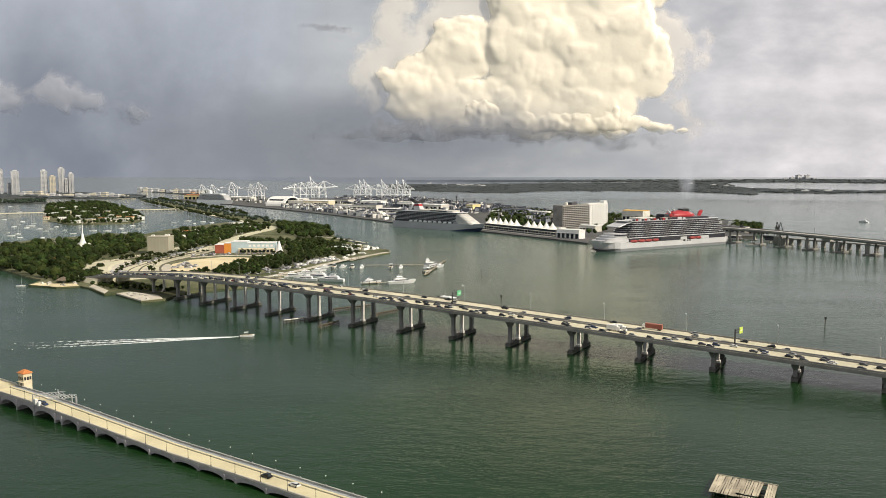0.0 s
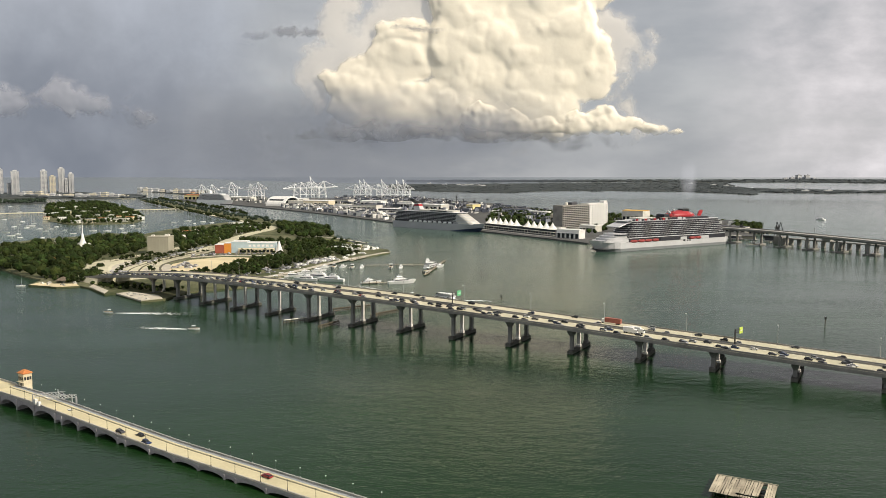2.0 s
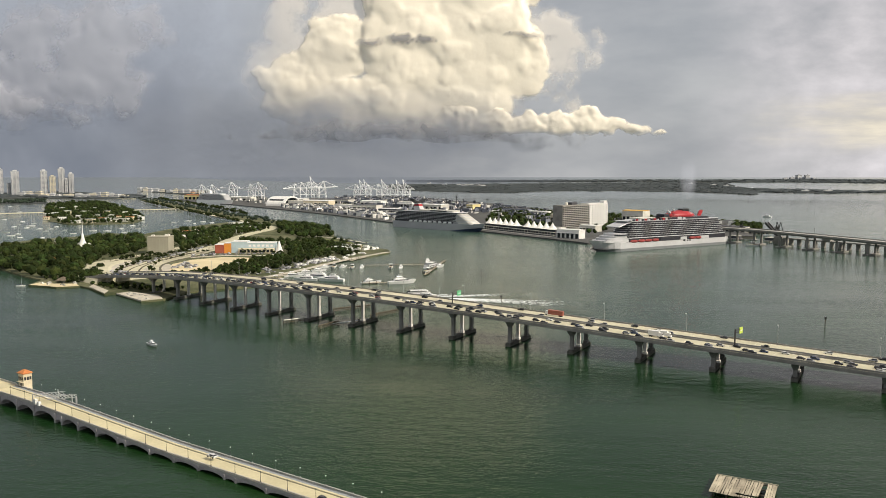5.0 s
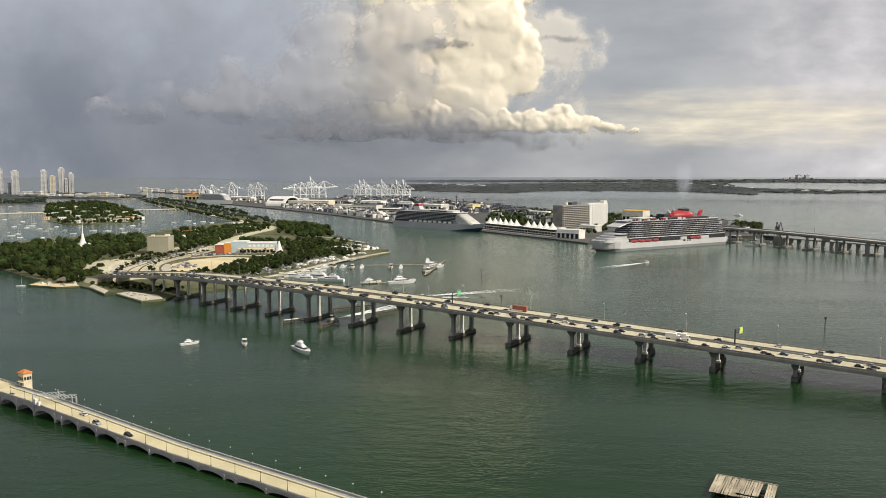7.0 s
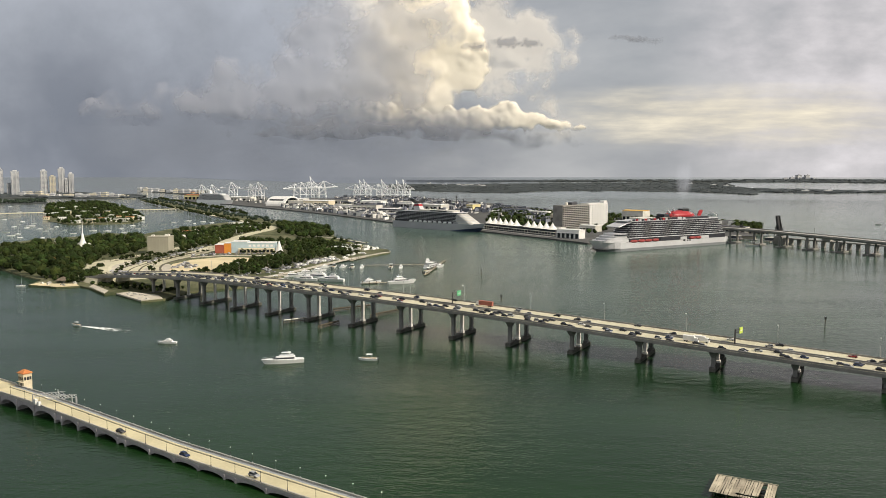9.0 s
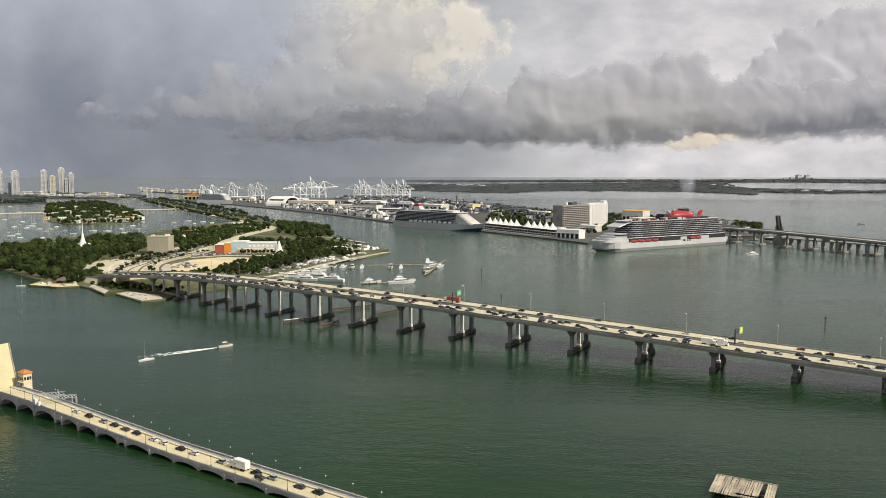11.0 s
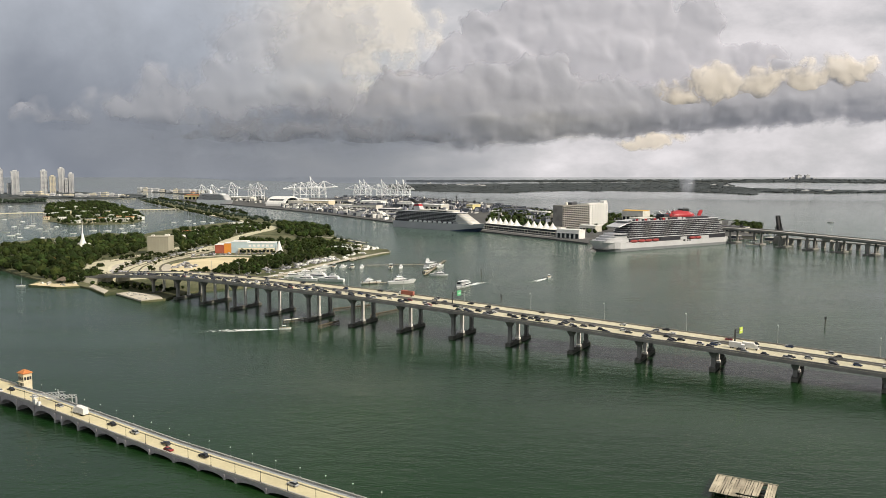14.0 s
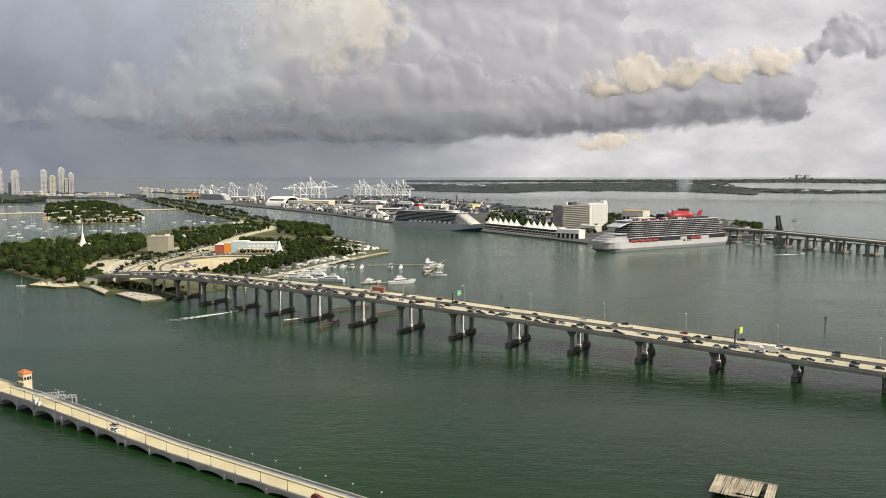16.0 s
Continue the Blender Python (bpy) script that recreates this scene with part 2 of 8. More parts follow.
WATSON = [(-628, 981.1), (-525, 903), (-456.1, 831.6), (-423.4, 804.3), (-418, 766.5), (-381.7, 750.8), (-361.9, 758.5), (-348.1, 747), (-313.7, 703.9), (-306.1, 710.7),
          (-264.6, 665.4), (-248.1, 674.7), (-242.3, 717.7), (-202.1, 747), (-174.9, 774.6), (-175.3, 831.6), (-158.1, 892.1), (-147.1, 949.5), (-129, 1001.1), (-103.5, 1043.5),
          (-76.4, 1097.8), (-81, 1140.1), (-112.2, 1176.3), (-164.3, 1277.7), (-198.3, 1398.1), (-223.3, 1543.3), (-303.5, 1721.9), (-419.9, 1873.5), (-481.1, 1897.3), (-517.4, 1827.5),
          (-551.2, 1683), (-568.9, 1592.9), (-567.3, 1438.7), (-649.8, 1481.8), (-665, 1398.1), (-707.9, 1323.3), (-715.9, 1235.1), (-763.7, 1195.3)]
DODGE = [(-1832, 4851.2), (-1054.4, 3265.9), (-826.4, 3003.8), (-531.8, 2544), (-290.4, 2142.6), (-89.7, 1762.7), (74.4, 1527.5), (196.5, 1323.3), (235.7, 1245.5), (324, 1266.8),
         (517.7, 1385.1), (563.8, 1398.1), (679.7, 1627.8), (703.8, 1850.2), (629.6, 2054.1), (360.9, 2501.4), (198, 3129.4), (-131.4, 4062.8), (-616.1, 4556.5), (-1190.4, 4851.2)]
PALM = [(-977.6, 1897.3), (-863.1, 1762.7), (-785.1, 1762.7), (-730.8, 1805.4), (-767.6, 1972.6), (-916.2, 2308.2), (-1186.2, 2833.2), (-1483, 3338.7), (-1605.8, 3338.7), (-1576.1, 3065.3), (-1200.1, 2308.2)]
CAUSEWAY = [(-369.9, 1683), (-403.4, 1742), (-581.2, 2054.1), (-836, 2501.4), (-1555.3, 3853.9), (-1701.5, 4295.5), (-925.6, 2833.2), (-535.3, 2112.3), (-387.4, 1850.2)]


def island(name, outline, mat, label, height):
    s = Shape()
    s.prism(outline, -1.0, height)
    return solid(name, s, mat, label, "ground", kind="structure")


island("ground_park_island", WATSON, SOIL, "low green island with sandy banks and sea wall", 1.5)
island("ground_port_island", DODGE, ASPHALT, "paved harbour island with a concrete quay", 2.4)
island("ground_villa_island", PALM, SOIL, "wooded residential island in the bay", 1.2)
island("ground_causeway", CAUSEWAY, SOIL, "narrow causeway embankment with planted verges", 2.0)


# ---------------------------------------------------------------- the long bridge
U = Vector((0.8622, -0.5065))           # along the bridge, down towards its low end
N = Vector((0.5065, 0.8622))            # across it, away from the viewer
ORIGIN = Vector((95.3, 461.6))
BRIDGE_NEAR, BRIDGE_FAR = -4.5, 31.0    # edges of the decks across the axis
SPAN = 42.6


def bridge_xy(a, b):
    """A place a metres along the bridge and b metres across it; the upper end bends into the island."""
    p = ORIGIN + U * a + N * b
    if a < -370:
        p += N * (15.9 - 0.187 * (a + 370))
    elif a < -200:
        p += N * (0.00055 * (a + 200) ** 2)
    return p


def deck_level(a):
    """Height of the road surface."""
    if a < -270:
        return max(3.0, 24.0 - 0.0002 * (a + 270) ** 2)
    if a < -120:
        return 24.0 - 0.00013 * (a + 270) ** 2
    return 21.1 - 0.039 * (a + 120)


def ribbon(shape, a0, a1, b0, b1, up0, up1, step=10.0):
    """A bar of constant section that follows the road; up0, up1 are heights over the road."""
    n = max(1, int(abs(a1 - a0) / step))
    rings = []
    for i in range(n + 1):
        a = a0 + (a1 - a0) * i / n
        z = deck_level(a)
        p, q = bridge_xy(a, b0), bridge_xy(a, b1)
        rings.append([(p.x, p.y, z + up0), (q.x, q.y, z + up0), (q.x, q.y, z + up1), (p.x, p.y, z + up1)])
    return shape.loft(rings)


def pier_parts(bridge, a):
    top = deck_level(a)
    p0 = bridge_xy(a, 0)
    m = Matrix.Translation((p0.x, p0.y, 0)) @ Matrix.Rotation(math.atan2(U.y, U.x), 4, "Z")
    foot = Shape().prism([(-1.7, -2.2), (1.7, -2.2), (1.7, 31.6), (-1.7, 31.6)], -1.0, 2.1, 0.3)
    pier = part("pier", foot, WETCONCRETE, bridge, "concrete pier standing on a long stained footing")
    pier.matrix_basis = m
    zc = top - 2.6
    for b, w, d in ((1.6, 2.1, 2.4), (13.8, 2.1, 1.6), (27.5, 2.1, 2.4)):
        s = Shape()
        if b < 5 or b > 30:
            rows = [(1.0, w, d), (zc - 3.6, w, d), (zc - 1.6, w + 1.6, d + 3.0), (zc, w + 1.6, d + 6.0)]
        else:
            rows = [(1.0, w + 0.8, d + 0.8), (3.4, w + 0.8, d + 0.8), (3.6, w, d), (zc + 0.2, w, d)]
        rows = [(max(z, 1.0 + 0.1 * i), ww, dd) for i, (z, ww, dd) in enumerate(rows)]
        s.loft([[(-ww / 2, b - dd / 2, z), (ww / 2, b - dd / 2, z), (ww / 2, b + dd / 2, z), (-ww / 2, b + dd / 2, z)] for z, ww, dd in rows])
        # sun on the middle column and shade on the outer ones come from colour
        part("column", s, SUNLITCONCRETE if 5 < b < 20 else SHADEDCONCRETE, pier)


def long_bridge():
    bridge = thing("road_bridge", Matrix(), "long pale concrete road bridge carrying heavy traffic over the bay", "bridge")
    a0, a1 = -575, 430
    for b0, b1, nm in ((BRIDGE_NEAR, 12.1, "carriageway"), (15.5, BRIDGE_FAR, "carriageway")):
        part(nm, ribbon(Shape(), a0, a1, b0, b1, -0.5, 0.0), ROADWAY, bridge)
        for b in (b0 + 0.25, b1 - 0.25):
            part("parapet", ribbon(Shape(), a0, a1, b - 0.2, b + 0.2, 0.0, 0.95), CONCRETE, bridge)
        for k in range(4):
            b = b0 + 2.0 + k * (b1 - b0 - 4.0) / 3
            part("girder", ribbon(Shape(), a0 + 130, a1, b - 0.35, b + 0.35, -2.4, -0.5), CONCRETE, bridge)
        part("fascia", ribbon(Shape(), a0, a1, b0 - 0.15 if b0 < 0 else b0, b0 + 0.3, -1.9, -0.1), CONCRETE, bridge)
        lines = Shape()
        for k in (1, 2, 3):
            b = b0 + 1.5 + k * (b1 - b0 - 3.0) / 4
            for j in range(int((a1 - a0) / 12)):
                ribbon(lines, a0 + 12 * j, a0 + 12 * j + 3.5, b - 0.08, b + 0.08, 0.004, 0.02)
        for b in (b0 + 1.3, b1 - 1.3):
            ribbon(lines, a0, a1, b - 0.08, b + 0.08, 0.004, 0.02)
        part("lane_marking", lines, LINE, bridge, "white painted lane lines")["kind"] = "stuff"
    part("median_barrier", ribbon(Shape(), a0, a1, 12.1, 12.4, -0.5, 1.0), CONCRETE, bridge)
    part("median_barrier", ribbon(Shape(), a0, a1, 15.2, 15.5, -0.5, 1.0), CONCRETE, bridge)
    for k in range(-10, 10):
        pier_parts(bridge, -18.0 + SPAN * k)
    return bridge


long_bridge()


# ---------------------------------------------------------------- ships
NAVY = material("dark_blue_hull_paint", (0.03, 0.045, 0.09), 0.35, 0, 0.2, 0.05, 0.5)
LOWERHULL = material("grey_waterline_paint", (0.20, 0.21, 0.22), 0.4, 0, 0.15, 0.05, 0.4)
SHIPWHITE = material("ship_white_paint", (0.52, 0.52, 0.53), 0.35, 0, 0.1, 0.05, 0.4)
HULLGREY = material("silver_grey_hull_paint", (0.44, 0.44, 0.45), 0.35, 0, 0.08, 0.05, 0.5)
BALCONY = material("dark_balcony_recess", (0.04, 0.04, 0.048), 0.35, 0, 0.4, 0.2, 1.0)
RED = material("red_paint", (0.36, 0.025, 0.03), 0.4, 0, 0.15, 0.1, 1.0)
LIFERED = material("dark_red_lifeboat_paint", (0.30, 0.045, 0.04), 0.4, 0, 0.2, 0.2, 1.0)
DECKTEAK = material("deck_planking", (0.32, 0.29, 0.24), 0.8, 0, 0.2, 0.2, 1.0)


def hull_rings(length, beam, depth, sheer, flare=0.35, bow=0.24, stern=0.06, n=26):
    """Sections of a ship's hull along x, bow at -x; each ring runs over the deck and under the keel."""
    rings = []
    for i in range(n + 1):
        t = i / n
        x = -length / 2 + t * length
        if t < bow:
            k = math.sin(t / bow * math.pi / 2) ** 0.8
        elif t > 1 - stern:
            k = 0.86 + 0.14 * math.sin((1 - t) / stern * math.pi / 2)
        else:
            k = 1.0
        top = depth + sheer * max(0.0, 1 - t / 0.35) ** 2
        w = max(0.02, k) * beam / 2
        low = w * (1 - flare * max(0.0, 1 - t / bow))
        rake = 0.055 * length * max(0.0, 1 - t / bow)
        rings.append([(x + rake, -low, -1.0), (x + rake * 0.6, -low - (w - low) * 0.4, depth * 0.45), (x, -w, top), (x, w, top), (x + rake * 0.6, low + (w - low) * 0.4, depth * 0.45), (x + rake, low, -1.0)])
    return rings


def rounded_block(x0, x1, w, z0, z1, nose=6.0, tail=3.0, rake=0.0):
    """A deckhouse tier with a rounded front and softened aft corners."""
    pts = [(x0 + nose * (1 - math.cos(radians(15 * i))), -w / 2 * (0.5 + 0.5 * math.sin(radians(15 * i)))) for i in range(7)]
    pts += [(x1 - tail, -w / 2), (x1, -w / 2 + tail), (x1, w / 2 - tail), (x1 - tail, w / 2)]
    pts += [(x0 + nose * (1 - math.cos(radians(15 * i))), w / 2 * (0.5 + 0.5 * math.sin(radians(15 * i)))) for i in range(6, -1, -1)]
    s = Shape()
    s.loft([[(x, y, z0) for x, y in pts], [(x + rake, y, z1) for x, y in pts]])
    return s


def balcony_tier(ship, x0, x1, w, z, step, wall, rail):
    """One cabin deck: recessed dark cabins, a white slab edge and upright dividers."""
    part("cabin_deck", rounded_block(x0 + 2.0, x1 - 1.0, w - 2.6, z, z + step), wall, ship)
    deck = part("balcony_slab", rounded_block(x0, x1, w, z - 0.02, z + 0.48), rail, ship)
    fins = Shape()
    count = int((x1 - x0 - 16) / 6)
    for i in range(count):
        x = x0 + 9 + i * 6
        for sgn in (-1, 1):
            fins.box(x, sgn * (w / 2 - 0.75), z + 0.68, 0.12, 0.8, step - 0.7)
    part("balcony_divider", fins, BALCONY, deck)["kind"] = "stuff"


def lifeboat(ship, x, y, z, length, mat):
    s = Shape()
    s.loft([[(x + (t - 0.5) * length, y + 2.4 * k * math.cos(a), z + 2.4 + (2.3 if math.sin(a) > 0 else 2.3) * k * math.sin(a)) for a in [2 * math.pi * i / 10 for i in range(10)]]
            for t, k in ((0, 0.25), (0.12, 0.75), (0.3, 1), (0.7, 1), (0.88, 0.8), (1, 0.3))])
    boat = part("lifeboat", s, mat, ship, smooth=False)
    for k in (-0.3, 0.3):
        part("davit", Shape().tube((x + length * k, y, z + 3.4), (x + length * k, y * 0.9, z + 5.2), 0.25), WHITE, boat)


def between(p, q):
    """Pose at the middle of p-q, x pointing from p to q."""
    p, q = Vector(p), Vector(q)
    return Matrix.Translation(((p.x + q.x) / 2, (p.y + q.y) / 2, 0)) @ Matrix.Rotation(math.atan2(q.y - p.y, q.x - p.x), 4, "Z"), (q - p).length


def red_topped_ship():
    m, L = between((206, 1112), (468, 1278))
    L = 292.0
    ship = thing("cruise_ship", m, "white cruise ship with dark balconies and red upperworks, moored", "ship")
    h = L / 2
    part("hull", Shape().loft(hull_rings(L, 37, 12.0, 5.5, bow=0.16)), SHIPWHITE, ship)
    # the hull again, greyer, up to 4 m
    part("boot_top", Shape().loft([[(p[0] - 0.0, p[1] * 1.006, min(p[2], 4.0)) for p in r] for r in hull_rings(L, 37, 12.0, 5.5, bow=0.16)]), LOWERHULL, ship)
    # forward terraces, white
    for i in range(4):
        part("bridge_front", rounded_block(-h + 16 + i * 7, -h + 66, 34 - i * 0.8, 13.5 + 3.1 * i, 16.6 + 3.1 * i, 12), SHIPWHITE, ship)
    win = Shape()
    for i in range(12):
        win.box(-h + 34 + i * 2.6, -17.6, 23.4, 2.0, 0.8, 1.5)
    part("bridge_window", win, GLASS, ship, "dark strip of bridge windows")
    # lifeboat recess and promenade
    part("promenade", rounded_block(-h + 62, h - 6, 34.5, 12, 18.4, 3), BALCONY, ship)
    part("promenade_roof", rounded_block(-h + 60, h - 8, 36.6, 18.4, 19.0, 3), SHIPWHITE, ship)
    for i, x in enumerate((-78, -62, -47, -32, 52, 66)):
        for sgn in (-1, 1):
            lifeboat(ship, x + 5, sgn * 17.9, 11.6, 14.0, LIFERED)
    for x, w in ((5, 44), (36, 14), (84, 22)):
        part("shell_door", Shape().box(x, -18.2, 12.2, w, 1.2, 4.4, bevel=0.3), SHIPWHITE if w < 40 else BALCONY, ship)
    for i in range(8):
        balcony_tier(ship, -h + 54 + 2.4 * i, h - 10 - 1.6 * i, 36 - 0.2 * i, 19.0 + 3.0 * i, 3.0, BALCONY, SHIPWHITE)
    top = 19.0 + 24
    part("sun_deck", rounded_block(-h + 62, h - 24, 33, top, top + 1.0, 14), HULLGREY, ship)
    # swept canopy over the bow
    part("swept_canopy", Shape().loft([[(-h + 46 + 50 * t, -14 + 0.5 * k, top - 8 * (1 - t) ** 2 + 1.5 * t + k) for k in (0, 1.0)] + [(-h + 46 + 50 * t, 14 - 0.5 * k, top - 8 * (1 - t) ** 2 + 1.5 * t + k) for k in (1.0, 0)] for t in [i / 8 for i in range(9)]]), SHIPWHITE, ship)
    part("lido_house", rounded_block(-h + 92, h - 90, 26, top + 1.2, top + 4.6, 6), OFFWHITE, ship)
    part("lido_window", Shape().box(-10, -13.2, top + 2.0, 70, 0.5, 1.8), GLASS, ship)
    part("upper_house", rounded_block(0, h - 44, 28, top + 1.2, top + 4.2, 8), BALCONY, ship, "dark upper deck housing")
    dome = Shape()
    dome.loft([[(46 + 34 * math.cos(a) * k, 14 * math.sin(a) * k, top + 3.4 + 10.5 * math.sqrt(max(0, 1 - k * k))) for a in [2 * math.pi * i / 20 for i in range(20)]] for k in (1, 0.9, 0.75, 0.5, 0.25, 0.03)])
    part("dome", dome, RED, ship, "rounded bright red canopy", smooth=True)
    part("dome_panel", Shape().box(56, -9.2, top + 6.0, 16, 2.0, 4.0, bevel=1.0), SHIPWHITE, ship)
    part("funnel", Shape().loft([[(54 + x * k + o, y * k, z) for x, y in ((-8, -5), (8, -5), (8, 5), (-8, 5))] for z, k, o in ((top + 5, 1.1, 0), (top + 12.4, 1.0, 1), (top + 16.5, 0.95, 1.5))]), DARKSTEEL, ship, "black louvred funnel top")
    for x, y, w, h in ((30, -12, 9, 3.2), (74, -11, 12, 3.4), (40, -12.5, 6, 2.4), (86, -10, 8, 2.6)):
        part("deck_house", Shape().box(x, y, top + 1.0, w, 5, h, bevel=0.3), SHIPWHITE, ship)
    for k in range(7):
        part("canopy_rib", Shape().tube((20 + 9 * k, -13.6, top + 3.2), (24 + 8 * k, -4, top + 12.2), 0.35, n=5), SHIPWHITE if k % 2 else DARKSTEEL, ship)
    for k in range(14):
        part("deck_canopy", Shape().box(-78 + 6.4 * k, -15.2, top + 1.0, 3.4, 2.2, 2.0 + 0.5 * (k % 3), bevel=0.2), (SHIPWHITE, BALCONY, RED)[k % 3], ship)
    part("satellite_dome", Shape().blob((16, -6, top + 11), (2.2, 2.2, 2.2), 2), SHIPWHITE, ship)
    part("fin", Shape().loft([[(92 + x + o, y, z) for x, y in ((-4, -0.8), (4, -0.8), (4, 0.8), (-4, 0.8))] for z, o in ((top + 4, 0), (top + 13, 5))]), RED, ship)
    part("aft_house", rounded_block(60, h - 22, 26, top + 2.0, top + 4.6, 4), RED, ship)
    part("radar_mast", Shape().tube((30, 0, top + 5), (30, 0, top + 17), 0.5).tube((30, -4, top + 13), (30, 4, top + 13), 0.35).blob((30, -2, top + 15), (1.6, 1.6, 1.6), 2).blob((24, 4, top + 13), (1.8, 1.8, 1.8), 2), SHIPWHITE, ship)
    part("exhaust_house", Shape().box(8, 0, top + 1, 12, 16, 8, bevel=0.8), BALCONY, ship)
    # bars in place of the name on the bow
    for i, (x, w) in enumerate(((-104, 5), (-96, 3), (-91, 3))):
        part("name_bar", Shape().box(-h + 40 + (x + 104), -17.0, 9.5, w, 3.2, 3.6 if i == 0 else 2.2), DARKSTEEL, ship, "dark painted bar")
    return ship


def wing_funnel_ship():
    m, L = between((84, 1520), (-100, 1712))
    ship = thing("cruise_ship", m, "moored pale cruise ship with dark blue bow and winged funnel", "ship")
    h = L / 2
    rings = hull_rings(L, 35, 14.0, 3.0, bow=0.22)
    part("hull", Shape().loft(rings), HULLGREY, ship)
    part("bow_plating", Shape().loft([[(p[0] - 0.3, p[1] * 1.015, min(p[2] * 1.002, 9.0 - 1.05 * i)) for p in r] for i, r in enumerate(rings[:9])]), NAVY, ship, "dark blue painted bow")
    for i in range(7):
        part("forward_house", rounded_block(-h + 22 + 5.5 * i, -h + 78, 33 - 0.5 * i, 14 + 2.9 * i, 15.4 + 2.9 * i, 8), SHIPWHITE, ship)
        part("forward_cabin", rounded_block(-h + 25 + 5.5 * i, -h + 76, 31 - 0.5 * i, 15.4 + 2.9 * i, 16.9 + 2.9 * i, 8), OFFWHITE, ship)
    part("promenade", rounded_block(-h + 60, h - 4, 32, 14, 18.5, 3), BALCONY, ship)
    for i in range(9):
        for sgn in (-1, 1):
            lifeboat(ship, -h + 84 + i * 15, sgn * 16.6, 13.0, 10, WHITE)
    for i in range(6):
        balcony_tier(ship, -h + 62, h - 4 - 2.0 * i, 34.4, 18.5 + 2.9 * i, 2.9, BALCONY, SHIPWHITE)
    top = 18.5 + 17.4
    part("sun_deck", rounded_block(-h + 60, h - 18, 33, top, top + 1.0, 6), SHIPWHITE, ship)
    part("lido_house", rounded_block(-h + 80, h - 80, 24, top + 1, top + 4.5, 5), OFFWHITE, ship)
    part("lido_window", Shape().box(-10, 12.3, top + 1.8, 50, 0.5, 1.8), GLASS, ship)
    part("slide_frame", Shape().tube((20, 4, top), (26, 4, top + 12), 0.7).tube((26, 4, top + 12), (34, 2, top + 6), 0.7), OFFWHITE, ship)
    f = Shape().loft([[(h - 72 + x * k + o, y * k, z) for x, y in ((-7, -5), (7, -5), (7, 5), (-7, 5))] for z, k, o in ((top, 1.5, 0), (top + 19, 0.8, 7))])
    funnel = part("funnel", f, SHIPWHITE, ship)
    wings = Shape()
    for sgn in (-1, 1):
        wings.loft([[(h - 66 + x, sgn * y, z + dz) for x, dz in ((-6, 0), (6, 0), (6, 3.4), (-6, 3.4))] for y, z in ((0, top + 17), (7, top + 18), (17, top + 23))])
    part("funnel_wing", wings, DARKSTEEL, funnel, "dark funnel wings")
    part("funnel_band", Shape().loft([[(h - 72 + x * k + o, y * k, z) for x, y in ((-7, -5), (7, -5), (7, 5), (-7, 5))] for z, k, o in ((top + 11, 1.13, 4.05), (top + 15.5, 0.96, 5.75))]), RED, funnel, "red funnel band")
    part("mast", Shape().tube((-h + 86, 0, top), (-h + 88, 0, top + 13), 0.5).tube((-h + 87, -4, top + 8), (-h + 87, 4, top + 8), 0.3), SHIPWHITE, ship)
    return ship


def far_ship():
    m, L = between((-835, 3060), (-1010, 3190))
    ship = thing("cruise_ship", m, "white cruise ship lying far off at the harbour quay", "ship")
    h = L / 2
    part("hull", Shape().loft(hull_rings(L, 36, 16, 3)), WHITE, ship)
    for i in range(7):
        balcony_tier(ship, -h + 26 + 3 * i, h - 6 - 2 * i, 33, 16 + 3.2 * i, 3.2, HULLGREY, SHIPWHITE)
    part("sun_deck", rounded_block(-h + 60, h - 30, 28, 38.4, 42, 8), WHITE, ship)
    part("funnel", Shape().box(40, 0, 42, 14, 10, 12, bevel=2), WHITE, ship)
    part("mast", Shape().tube((-h + 70, 0, 42), (-h + 70, 0, 54), 0.8), WHITE, ship)


red_topped_ship()
wing_funnel_ship()
far_ship()


# ---------------------------------------------------------------- the low arched bridge
VU, VN, VO = Vector((0.824, -0.566)), Vector((0.566, 0.824)), Vector((-134.1, 308.3))
TILE = material("orange_roof_tile", (0.50, 0.19, 0.07), 0.8, 0, 0.3, 0.4, 3.0, 0.3)
CREAM = material("cream_render", (0.66, 0.58, 0.42), 0.85, 0, 0.15, 0.2, 2.0, 0.1)
PATH = material("blue_grey_path_surface", (0.30, 0.32, 0.33), 0.9, 0, 0.2, 0.2, 2.0)
GUTTER = material("dark_kerb_strip", (0.13, 0.12, 0.085), 0.9, 0, 0.3, 0.3, 3.0)


def low_level(a):
    """Road height of the low bridge."""
    return 5.6 if a < -75 else max(2.5, 5.6 - 0.030 * (a + 75))


def low_xy(a, b, z=0.0):
    p = VO + VU * a + VN * b
    return (p.x, p.y, z)


def low_bar(shape, a0, a1, b0, b1, up0, up1, step=8.0):
    n = max(1, int(abs(a1 - a0) / step))
    rings = []
    for i in range(n + 1):
        a = a0 + (a1 - a0) * i / n
        z = low_level(a)
        rings.append([low_xy(a, b0, z + up0), low_xy(a, b1, z + up0), low_xy(a, b1, z + up1), low_xy(a, b0, z + up1)])
    return shape.loft(rings)


